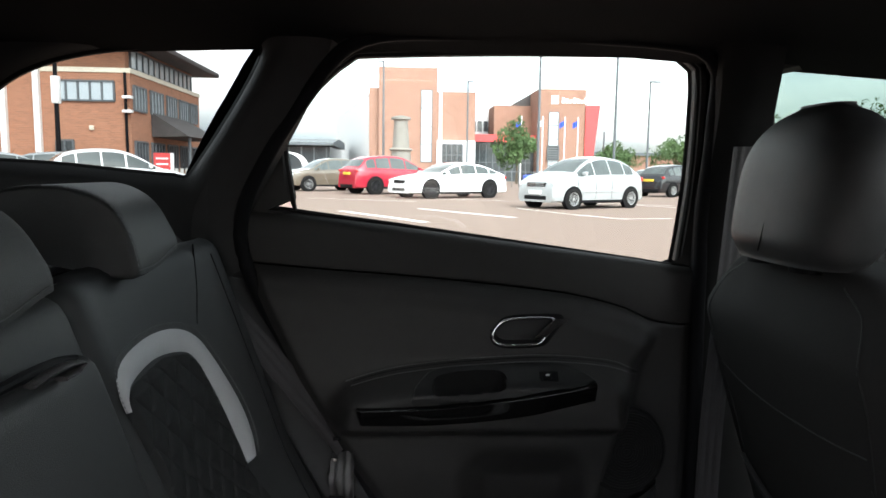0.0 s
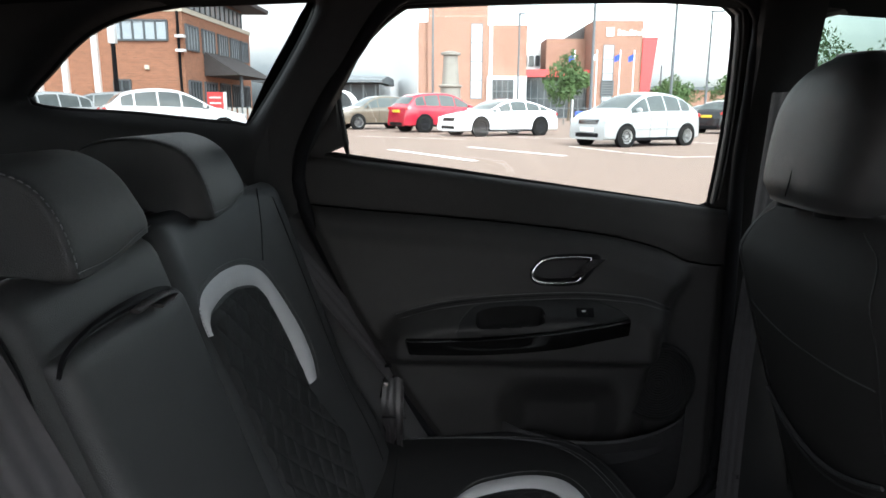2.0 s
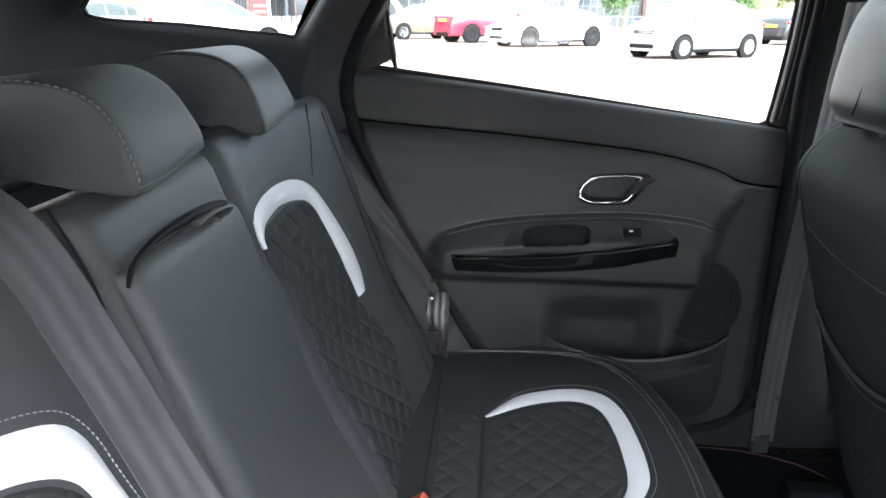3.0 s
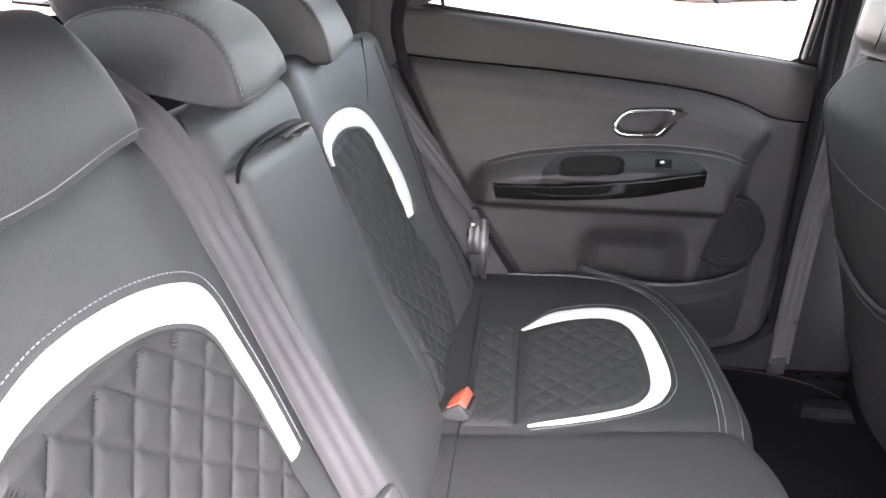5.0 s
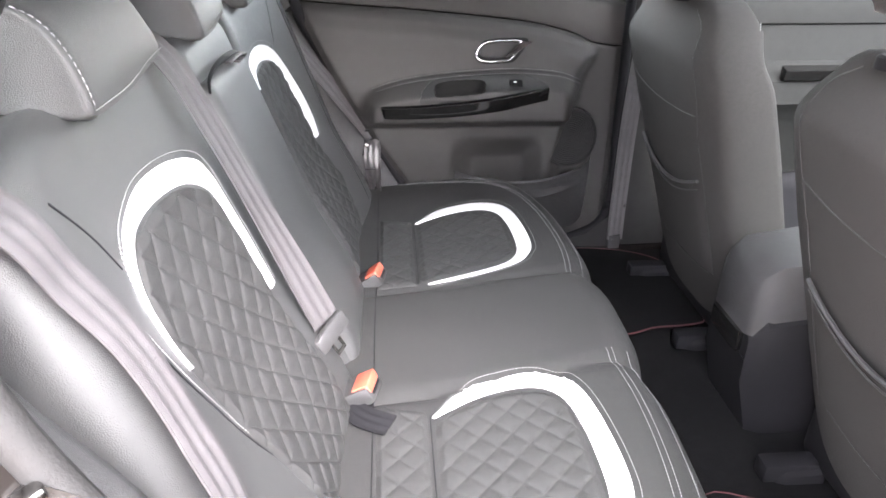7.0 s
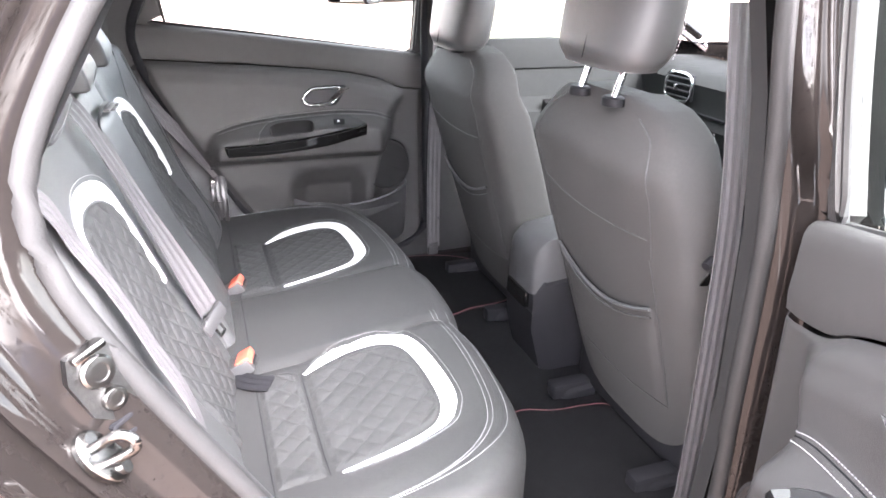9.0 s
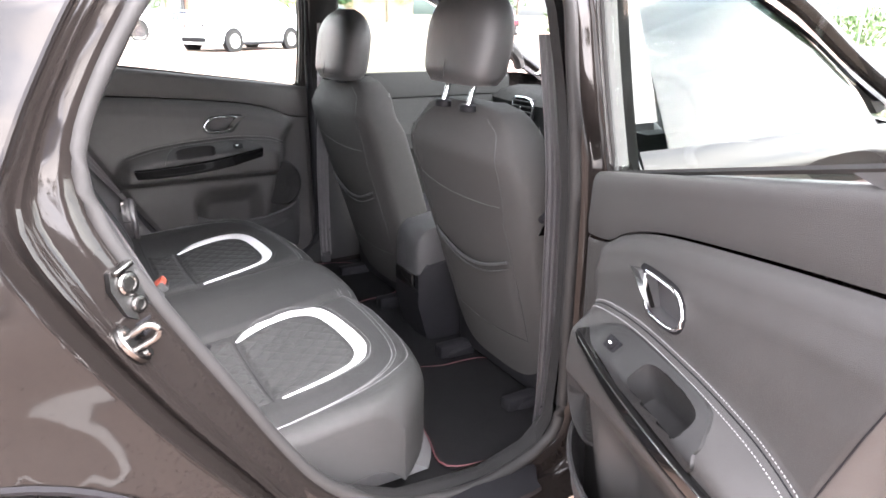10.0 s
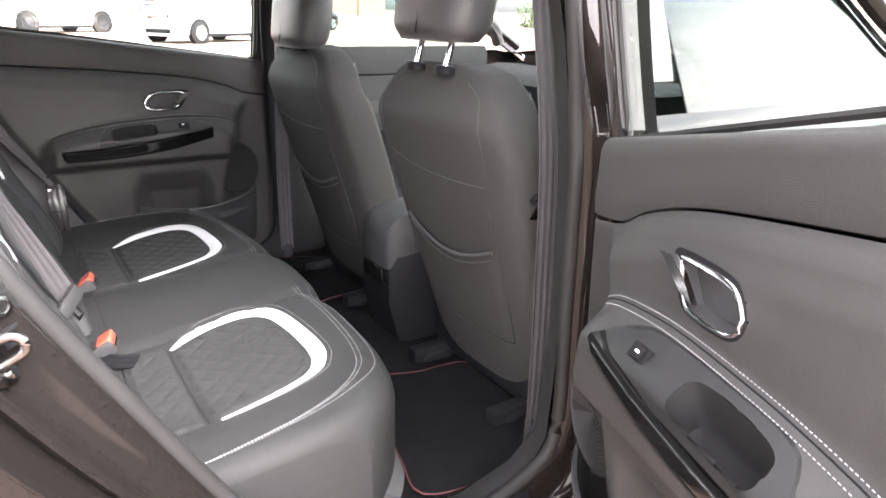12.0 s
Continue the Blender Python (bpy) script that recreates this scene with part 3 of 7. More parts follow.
for s in (1, -1):
    wheel(CAR, -0.53, s * 0.76, 0.325, 0.335, 0.215, 10, RIM, s, 30)
    wheel(CAR, 2.05, s * 0.76, 0.325, 0.335, 0.215, 10, RIM, s, 20)
# tread blocks across the rear tyre beside the door
bm = bmesh.new()
for k in range(56):
    a = 2 * math.pi * k / 56
    for y0, y1 in ((-0.855, -0.80), (-0.79, -0.745), (-0.735, -0.69), (-0.68, -0.655)):
        m = Matrix.Translation((-0.53, (y0 + y1) / 2, 0.325)) @ Matrix.Rotation(-a, 4, "Y") @ Matrix.Translation((0, 0, 0.3365 - 0.004 * (y0 < -0.85)))
        obox(m, 0.031, y1 - y0, 0.007, 0, bm)
part("tyre_tread", bm, TYRE, CAR)

# ---- doors ----
HX, HY = 0.632, 0.814
WIN = [(-0.193, 1.092), (-0.196, 1.104), (-0.203, 1.16), (-0.210, 1.212), (-0.207, 1.224), (-0.165, 1.295), (-0.110, 1.352), (-0.09, 1.366), (-0.066, 1.374), (0.2, 1.384), (0.49, 1.386), (0.528, 1.375), (0.548, 1.345), (0.558, 1.162), (0.552, 1.005), (0.546, 0.991), (0.53, 0.992), (-0.18, 1.091)]
SEAM = [(-0.30, 1.0), (-0.151, 0.987), (0.076, 0.968), (0.301, 0.943), (0.42, 0.915), (0.477, 0.89), (0.54, 0.88)]
STITCH = [(-0.22, 0.70), (-0.152, 0.752), (-0.118, 0.777), (-0.08, 0.795), (-0.02, 0.812), (0.06, 0.823), (0.133, 0.829), (0.25, 0.834), (0.34, 0.829), (0.40, 0.819), (0.452, 0.795)]
SEAM_F, STITCH_F = smooth_line([(x, 0, z) for x, z in SEAM], 80), smooth_line([(x, 0, z) for x, z in STITCH], 80)
seam_z = lambda x: float(np.interp(x, [p.x for p in SEAM_F], [p.z for p in SEAM_F]))
stitch_z = lambda x: float(np.interp(x, [p.x for p in STITCH_F], [p.z for p in STITCH_F]))
belt_z = lambda x: float(np.interp(x, [-0.30, -0.195, 0.53, 0.58], [1.098, 1.09, 0.994, 0.988]))


FOLD = [(0.45, 0.06), (0.62, -0.02), (0.739, -0.078), (0.839, -0.117), (0.918, -0.15), (0.989, -0.181), (1.1, -0.185)]


fold_x = lambda z: float(np.interp(z, [p[0] for p in FOLD], [p[1] for p in FOLD]))


def trim_y(x, z, folded=True):
    """The door trim's inner face: distance from the car's middle."""
    d = seam_z(x) - z
    y = lerp_table([(0.0, 0.731), (0.012, 0.716), (0.025, 0.708), (0.06, 0.696), (0.12, 0.687), (0.2, 0.678), (0.35, 0.69), (0.5, 0.715), (0.65, 0.73)], d)
    end = lerp_table([(0.55, 0.40), (0.72, 0.43), (0.80, 0.45), (0.86, 0.485), (0.89, 0.485), (0.95, 0.5)], z)
    y += (0.728 - y) * smooth01(end - 0.035, end + 0.02, x)
    arm = smooth01(-0.005, 0.05, stitch_z(x) - z) * (1 - 0.8 * smooth01(0.712, 0.68, z)) * (1 - smooth01(0.385, 0.462, x)) * smooth01(-0.135, -0.085, x)
    y -= 0.050 * arm
    fold = fold_x(z)
    y += 0.045 * smooth01(0.09, 0.17, x) * smooth01(0.36, 0.30, x) * smooth01(0.665, 0.575, z)
    if folded:
        y = min(0.776, y + 1.7 * max(0.0, fold - x))
    return y


def window_y(z):
    return 0.757 - (z - 1.05) * 0.17


def make_door(s, angle, name, label, rise=0.0, filler=0.0, tall=1.0, shift=(0, 0, 0)):
    door = thing(name, label, "car door", "rear doors", (HX, s * HY, 0))
    door.rotation_euler = (0, rise, angle)
    door.location -= Vector((math.cos(angle), math.sin(angle), 0)) * 0.9 * math.sin(rise)
    door.location += Vector(shift)
    warp = 0.0 if filler else 0.012
    D = lambda x, y, z: Vector((x + warp * smooth01(-0.16, 0.0, x) * smooth01(0.56, 0.44, x) - HX, s * (y - HY), 0.88 + (z - 0.88) * tall))
    low = sorted((p.z, p.x) for p in outer_loop if p.x < 0.14 and p.z < 1.09)
    xr = lambda z: float(np.interp(z, [e[0] for e in low], [e[1] for e in low]))
    lin = sorted((p.z, p.x) for p in inner_loop if p.x < 0.19 and p.z < 1.09)
    xi = lambda z: float(np.interp(z, [e[0] for e in lin], [e[1] for e in lin]))
    # painted shell: skin, edges and inner sheet
    rings = []
    for i in range(36):
        z = 0.262 + 0.79 * i / 35
        a, b = xr(z) + 0.005, 0.655
        c, d = xi(max(z, 0.34)), 0.60
        yo, n = side_y(z), 14
        ring = [D(a + (b - a) * k / n, yo, z) for k in range(n + 1)]
        ring += [D(b, yo - 0.018, z), D(d + 0.02, 0.83 - 0.02, z), D(d, 0.778, z), D(c, 0.778, z), D(c - 0.035, 0.80, z), D(a + 0.012, yo - 0.022, z), D(a, yo - 0.008, z)]
        rings.append([Vector((p.x, p.y, 0.262 + (p.z - 0.262) * (belt_z(p.x + HX) - 0.275) / 0.79)) for p in ring])
    part("door_shell", loft(rings), PAINT, door, "glossy black painted door shell")
    # trim: upper roll, padded middle with armrest, lower panel
    cup = [(0.085, 0.772), (0.11, 0.798), (0.185, 0.803), (0.20, 0.792), (0.19, 0.775), (0.10, 0.765)]
    rows = []
    for i in range(121):
        row = []
        for j in range(111):
            f, g = j / 110, i / 120
            z = 0.325 + (1.0 - 0.325) * g
            x0, x1 = max(xi(max(z, 0.36)) + 0.004, fold_x(z) - 0.030 if filler else -9.0), 0.575 - 0.04 * smooth01(0.42, 0.33, z)
            x = x0 + (x1 - x0) * f
            zz = 0.325 + (seam_z(x) - 0.001 - 0.325) * g
            y = trim_y(x, zz, filler > 0)
            rim = min(f, 1 - f) * (x1 - x0)
            y += 0.012 * (1 - smooth01(0.0, 0.02, rim)) + 0.002 * smooth01(0.992, 1.0, g)
            row.append(D(x, y, zz))
        rows.append(row)
    bm, vs = grid_of(rows)
    kill = []
    ring2 = [(0.163, 0.868), (0.176, 0.890), (0.198, 0.899), (0.265, 0.901), (0.283, 0.895), (0.262, 0.866), (0.245, 0.854), (0.182, 0.853)]
    dish = [(0.225 + (q.x - 0.225) * 1.03, 0.877 + (q.y - 0.877) * 1.05) for q in smooth_line([(a, b, 0) for a, b in ring2], 48, True)]
    for f in bm.faces:
        c = f.calc_center_median()
        x, z = c.x + HX - warp, 0.88 + (c.z - 0.88) / tall
        sp = span_at(dish, z)
        if sp and sp[0] < x < sp[1]:
            kill.append(f)
            continue
        if 0.051 < x < 0.185 and stitch_z(x) - 0.0515 < z < stitch_z(x) - 0.0155:
            kill.append(f)
    bmesh.ops.delete(bm, geom=kill, context="FACES")
    panel = part("door_panel", bm, SOFT, door, "black padded door panel with armrest")
    rows = []
    for j in range(41):
        x = -0.283 + (0.572 + 0.283) * j / 40
        zs, zb = seam_z(x) + 0.0015, belt_z(x)
        row = [D(x, 0.744, zs - 0.0015), D(x, 0.735, zs + 0.0012)]
        row += [D(x, 0.732 + 0.006 * t + (filler > 0) * min(0.05, 0.9 * max(0.0, -0.170 - x)), zs + 0.004 + (zb - zs - 0.016) * t) for t in (0.2, 0.4, 0.6, 0.8, 0.95)]
        row += [D(x, 0.742 + (filler > 0) * min(0.05, 0.9 * max(0.0, -0.170 - x)), zb - 0.006), D(x, 0.75 + (filler > 0) * min(0.05, 0.9 * max(0.0, -0.170 - x)), zb), D(x, 0.785, zb + 0.001)]
        rows.append(row)
    part("upper_trim", grid_of(rows)[0], SOFT, door, "soft black upper door trim")
    # stitched double line over the armrest
    bm = bmesh.new()
    for off in (0.0, -0.010):
        pts = [D(x, trim_y(x, stitch_z(x) + off) - 0.0012, stitch_z(x) + off) for x in [-0.112 + 0.560 * k / 40 for k in range(41)]]
        stitches(pts, lambda c: Vector((0, -s, 0)), r=0.0008, bm=bm)
    part("stitching", bm, THREAD, panel, "pale grey decorative stitching")
    bm = tube([D(x, trim_y(x, stitch_z(x) - 0.005) + 0.0005, stitch_z(x) - 0.005) for x in [-0.112 + 0.560 * k / 40 for k in range(41)]], 0.0013, 6)
    part("seam", bm, DARK, panel)
    if filler:
        part("seam", tube([D(fold_x(z) - 0.001, trim_y(fold_x(z), z) - 0.0002, z) for z in [0.50 + 0.485 * k / 40 for k in range(41)]], 0.0012, 6), DARK, panel)
    # gloss strip along the armrest's edge
    ct = np.polyfit([-0.10, 0.024, 0.18, 0.345], [0.752, 0.753, 0.769, 0.795], 2)
    cb = np.polyfit([-0.10, 0.05, 0.189, 0.30, 0.345], [0.716, 0.715, 0.727, 0.744, 0.754], 2)
    top, bot = lambda x: float(np.polyval(ct, x)), lambda x: float(np.polyval(cb, x))
    rows = []
    for k in range(33):
        x = -0.084 + 0.429 * k / 32
        a, b = top(x), bot(x)
        yy = trim_y(x, (a + b) / 2)
        rows.append([D(x, yy + 0.012, a + 0.003), D(x, yy - 0.006, a + 0.002), D(x, yy - 0.0105, a - 0.003), D(x, yy - 0.006, (a + b) / 2), D(x, yy - 0.0, b + 0.006), D(x, yy + 0.006, b), D(x, yy + 0.03, b)])
    bm, vs = grid_of(rows)
    bm.faces.new(vs[-1]), bm.faces.new(vs[0])
    strip = part("gloss_strip", bm, GLOSS, door, "piano black trim strip")
    # thin chrome bead put in for the highlight along the strip's top edge
    part("highlight_bead", tube([D(x, trim_y(x, (top(x) + bot(x)) / 2) - 0.0108, top(x) - 0.002) for x in [-0.082 + 0.412 * k / 30 for k in range(31)]], 0.0012, 6), CHROME, strip)
    # switch plate with grip cup
    U = lambda x, k: D(x, trim_y(x, stitch_z(x) - k) - 0.0048, stitch_z(x) - k)
    hi = lambda x: float(np.interp(x, [0.02, 0.03, 0.045, 0.07, 0.29, 0.325, 0.347], [0.040, 0.024, 0.014, 0.010, 0.012, 0.02, 0.030]))
    lo = lambda x: 0.060 if x < 0.2 else 0.060 - 0.024 * (x - 0.2) / 0.147
    e = lambda v, p: math.copysign(abs(v) ** p, v)
    outline = [(0.020 + 0.327 * k / 36, hi(0.020 + 0.327 * k / 36)) for k in range(37)] + [(0.347 - 0.327 * k / 36, lo(0.347 - 0.327 * k / 36)) for k in range(37)]
    hole = [(0.118 + 0.066 * e(math.cos(a), 0.5), 0.0335 + 0.0165 * e(math.sin(a), 0.5)) for a in [2 * math.pi * k / 32 for k in range(32)]]
    polar = lambda pts: sorted((math.atan2((k - 0.0335) * 3.6, x - 0.112), math.hypot((k - 0.0335) * 3.6, x - 0.112)) for x, k in pts)
    reach = lambda tab, a: float(np.interp(a, [q[0] for q in tab], [q[1] for q in tab], period=2 * math.pi))
    po, ph = polar(outline), polar(hole)
    rows = []
    for q in range(9):
        rows.append([])
        for w in range(128):
            a = -math.pi + 2 * math.pi * w / 128
            r = reach(ph, a) * (1 - q / 8) + reach(po, a) * q / 8
            rows[-1].append(U(0.112 + r * math.cos(a), 0.0335 + r * math.sin(a) / 3.6))
    rows.append([p + Vector((0, s * 0.006, 0)) for p in rows[-1]])
    bm = grid_of(rows, close_u=True)[0]
    sw = part("switch_plate", bm, PLATE, door, "black plastic switch and grip plate")
    rows = []
    for dep in (0.0, 0.003, 0.008, 0.03, 0.05, 0.056):
        ring = []
        for k in range(32):
            a = 2 * math.pi * k / 32
            x, q = 0.118 + (0.066 - 0.1 * dep - 0.008 * (dep > 0.052)) * e(math.cos(a), 0.5), 0.0335 + (0.0165 - 0.003 * (dep > 0.052)) * e(math.sin(a), 0.5)
            ring.append(U(x, q) + Vector((0, 0, -dep)) + Vector((0, s * (0.012 * dep / 0.045), 0)))
        rows.append(ring)
    bm, vs = grid_of(rows, close_u=True)
    bm.faces.new(vs[-1])
    part("grip_cup", bm, PILLAR, sw, "deep pull grip")
    bm = obox(Matrix.Translation(U(0.262, 0.030)) @ Matrix.Rotation(s * radians(55), 4, "X"), 0.034, 0.020, 0.006, 0.0015)
    obox(Matrix.Translation(U(0.258, 0.030) + Vector((0, -s * 0.003, 0.003))) @ Matrix.Rotation(s * radians(55), 4, "X"), 0.014, 0.016, 0.008, 0.002, bm)
    part("window_switch", bm, DARK, sw, "window switch")
    part("switch_mark", obox(Matrix.Translation(U(0.258, 0.030) + Vector((0, -s * 0.0065, 0.0058))) @ Matrix.Rotation(s * radians(55), 4, "X"), 0.007, 0.003, 0.001), WHITEPL, sw)
    # inner door handle
    ring2 = [(0.163, 0.868), (0.176, 0.890), (0.198, 0.899), (0.265, 0.901), (0.283, 0.895), (0.262, 0.866), (0.245, 0.854), (0.182, 0.853)]
    hp = [D(q.x, trim_y(q.x, q.y) - 0.003, q.y) for q in smooth_line([(a, b, 0) for a, b in ring2], 48, True)]
    big = [D(0.225 + (q.x - 0.225) * 1.16 + 0.006, trim_y(q.x, q.y) - 0.0005, 0.877 + (q.y - 0.877) * 1.32) for q in smooth_line([(a, b, 0) for a, b in ring2], 48, True)]
    handle = part("inner_handle", tube(hp, 0.0030, 10, True), CHROME, door, "chrome ring of the inner door handle")
    inn = [D(q.x, trim_y(q.x, q.y) + 0.022, q.y) for q in smooth_line([(0.225 + (a - 0.225) * 0.85, 0.877 + (b - 0.877) * 0.8, 0) for a, b in ring2], 48, True)]
    low_l = [p + Vector((0, s * 0.002, 0)) for p in hp]
    front = [D(q.x, trim_y(q.x, q.y) - 0.002, q.y) for q in smooth_line([(0.225 + (a - 0.225) * 1.03, 0.877 + (b - 0.877) * 1.05, 0) for a, b in ring2], 48, True)]
    bm, vs = grid_of([big, front, [p + Vector((0, -s * 0.0022, 0)) for p in low_l]], close_u=True)
    part("bezel", bm, DARK, handle)
    inn = [p + Vector((0, -s * 0.006, 0)) for p in inn]
    bm, vs = grid_of([low_l, inn], close_u=True)
    bm.faces.new(vs[-1])
    part("handle_cup", bm, PLASTIC, handle)
    lever = [(0.238, 0.862), (0.262, 0.868), (0.296, 0.893), (0.308, 0.901), (0.283, 0.902), (0.262, 0.888)]
    part("lever", prism(lever, lambda u, v, w: D(u, trim_y(0.27, 0.88) - 0.003 - w, v), 0.007), CHROME, handle, "chrome door release lever")
    # speaker grille in the lower front corner
    sc = (0.425, 0.645)
    bm = bmesh.new()
    sy = trim_y(0.40, 0.64) - 0.002
    rings = [[D(sc[0] + math.cos(a) * r, sy - h, sc[1] + math.sin(a) * r) for a in [2 * math.pi * k / 40 for k in range(40)]] for r, h in ((0.084, -0.012), (0.082, 0.004), (0.077, 0.005), (0.075, 0.002))]
    bm, vs = grid_of(rings, close_u=True)
    bm.faces.new(vs[-1])
    for r in [0.006 + 0.0055 * k for k in range(13)]:
        tube([D(sc[0] + math.cos(a) * r, sy - 0.0028, sc[1] + math.sin(a) * r) for a in [2 * math.pi * k / 32 for k in range(32)]], 0.0014, 4, True, bm)
    part("speaker_grille", bm, PILLAR, door, "round ribbed speaker grille")
    # map pocket
    rows = []
    for k in range(31):
        x = 0.10 + 0.41 * k / 30
        f = math.sin(math.pi * k / 30)
        zt = 0.532 + 0.025 * ((x - 0.27) / 0.2) ** 2 + 0.01 * (x - 0.1)
        row = []
        for q in range(9):
            g = q / 8
            row.append(D(x, 0.745 - (0.112 * g ** 0.7) * (0.15 + 0.85 * f ** 0.5), 0.33 + (zt - 0.33) * g))
        row += [D(x, row[-1].y * s + HY + 0.003, zt + 0.005), D(x, row[-1].y * s + HY + 0.009, zt + 0.003), D(x, row[-1].y * s + HY + 0.011, zt - 0.05)]
        rows.append(row)
    part("map_pocket", grid_of(rows)[0], PLASTIC, door, "moulded plastic map pocket")
    # window frame, corner filler, glass
    sail = lambda z: float(np.interp(z, [1.09, 1.2, 1.3, 1.37], [0.105, 0.155, 0.11, 0.05])) if filler else 0.0
    wl_ = smooth_line([(x + sail(z) * smooth01(-0.05, -0.17, x), 0, z) for x, z in WIN], 100, True)
    ol = [p for p in outer_loop if p.z > 1.055]
    start = min(range(len(ol)), key=lambda i: abs(ol[i].z - 1.055) + (ol[i].x < 0) * 9)
    inl = [p for p in inner_loop if p.z > 1.02]
    ctr = Vector((0.18, 0, 1.2))

    def cast(p, loop_pts):
        a = math.atan2(p.z - ctr.z, p.x - ctr.x)
        return min(loop_pts, key=lambda q: abs((math.atan2(q.z - ctr.z, q.x - ctr.x) - a + math.pi) % (2 * math.pi) - math.pi))
    rows = []
    up = [p for p in wl_ if p.z > belt_z(p.x) + 0.014 or p.x < (filler and 0.10) - 0.19 or p.x > 0.529]
    up.sort(key=lambda p: -((math.atan2(p.z - ctr.z, p.x - ctr.x) + math.pi / 2) % (2 * math.pi)))
    for p in up:
        b, o = cast(p, inl), cast(p, outer_loop)
        bz, oz = max(b.z, 1.03), max(o.z, 1.04)
        rows.append([D(p.x, window_y(p.z) + 0.03, p.z), D(p.x, window_y(p.z) + 0.002, p.z), D(p.x + (b.x - p.x) * 0.15, window_y(p.z) - 0.006, p.z + (bz - p.z) * 0.15), D(p.x + (b.x - p.x) * 0.9, window_y(bz) - 0.004, p.z + (bz - p.z) * 0.9), D(b.x, window_y(bz) + 0.016, bz),
                     D(o.x * 0.9 + b.x * 0.1, window_y(oz) + 0.045, oz * 0.9 + bz * 0.1), D(o.x, side_y(oz) - 0.004, oz), D(p.x, window_y(p.z) + 0.05, p.z)])
    part("window_frame", grid_of(rows)[0], SOFT, door, "black window frame with corner filler")
    part("glass_seal", tube([D(p.x, window_y(p.z) + 0.004, p.z) for p in wl_], 0.0055, 6, True), RUBBER, door)
    g = part("window_glass", prism([(p.x, p.z if p.z > belt_z(p.x) + 0.014 else p.z - 0.03) for p in wl_], lambda u, v, w: D(u, window_y(v) + 0.018 + w, v), 0.004), PANE, door, "lightly green tinted window glass")
    # latch, bolts, buffer and clips on the painted rear edge
    edge = lambda x, z, out=0.0: D(x, 0.777 - out, z)
    plate = smooth_line([(-0.150, 0.842, 0), (-0.098, 0.742, 0), (-0.120, 0.722, 0), (-0.205, 0.768, 0), (-0.240, 0.83, 0), (-0.200, 0.862, 0)], 40, True)
    latch = part("door_latch", prism([(p.x, p.y) for p in plate], lambda u, v, w: edge(u, v, w), 0.003), DARK, door, "black latch plate with bright slot")
    slot = smooth_line([edge(x, z, 0.005) for x, z in ((-0.232, 0.818), (-0.200, 0.796), (-0.176, 0.780), (-0.163, 0.778), (-0.152, 0.786), (-0.147, 0.798), (-0.152, 0.808), (-0.164, 0.806))], 40)
    part("slot_liner", tube(slot, 0.0034, 8), CHROME, latch, "bright slot liner")
    part("slot", tube([edge(x, z, 0.003) for x, z in ((-0.160, 0.794), (-0.185, 0.800), (-0.225, 0.825))], 0.010, 8, flat=0.35), GLOSS, latch)
    for x, z in ((-0.183, 0.768), (-0.212, 0.788), (-0.216, 0.838)):
        part("bolt", cyl(edge(x, z, 0.002), edge(x, z, 0.008), 0.0085, 0.0065, 14), STEEL, latch, "zinc bolt")
    part("buffer", cyl(edge(-0.088, 0.692, -0.002), edge(-0.080, 0.690, 0.022), 0.012, 0.0085, 18), RUBBER, door, "grey rubber buffer")
    for x, z in ((-0.101, 0.722), (-0.127, 0.753)):
        part("clip", tube([edge(x + 0.009, z + 0.008, 0.003), edge(x, z, 0.007), edge(x - 0.010, z - 0.009, 0.003)], 0.0045, 8, flat=0.6), GREYPL, door)
    part("grommet", cyl(edge(-0.205, 0.875, 0.0), edge(-0.205, 0.875, 0.003), 0.013, 0.011, 20), RUBBER, door)
    return door


make_door(1, 0, "rear_door", "closed black rear door with padded panel, chrome handle and gloss strip")
make_door(-1, radians(70.8), "rear_door", "open black rear door with padded panel, chrome handle and grip cup", radians(3.2), 0.075, 1.07, (-0.005, -0.018, -0.010))

# ---- rear seat ----
def back_s(y, z):
    """Front face of the rear backrests."""
    x = -0.300 - 0.345 * (z - 0.945)
    x += 0.022 * smooth01(0.47, 0.62, abs(y)) - 0.010 * math.exp(-((abs(y) - 0.36) / 0.12) ** 2) + 0.022 * smooth01(0.72, 0.54, z)
    return Vector((x, y, z))


def cush_front(y):
    return 0.388 - 0.165 * (min(abs(y), 0.72) / 0.715) ** 6 - 0.016 * math.exp(-((y - 0.14) / 0.05) ** 2) - 0.016 * math.exp(-((y + 0.185) / 0.05) ** 2)


def cush_s(x, y):
    """Top face of the rear cushion."""
    z = 0.506 + 0.09 * x
    z += 0.016 * smooth01(0.50, 0.64, abs(y)) - 0.006 * math.exp(-((abs(y) - 0.36) / 0.14) ** 2) + 0.012 * math.exp(-(y / 0.16) ** 2)
    z -= 0.009 * (math.exp(-((y - 0.128 - 0.05 * max(0.0, x)) / 0.011) ** 2) + math.exp(-((y + 0.205 - 0.12 * max(0.0, x)) / 0.011) ** 2))
    z -= 0.05 * max(0.0, (x - cush_front(y) + 0.075) / 0.075) ** 2
    return Vector((x, y, z))


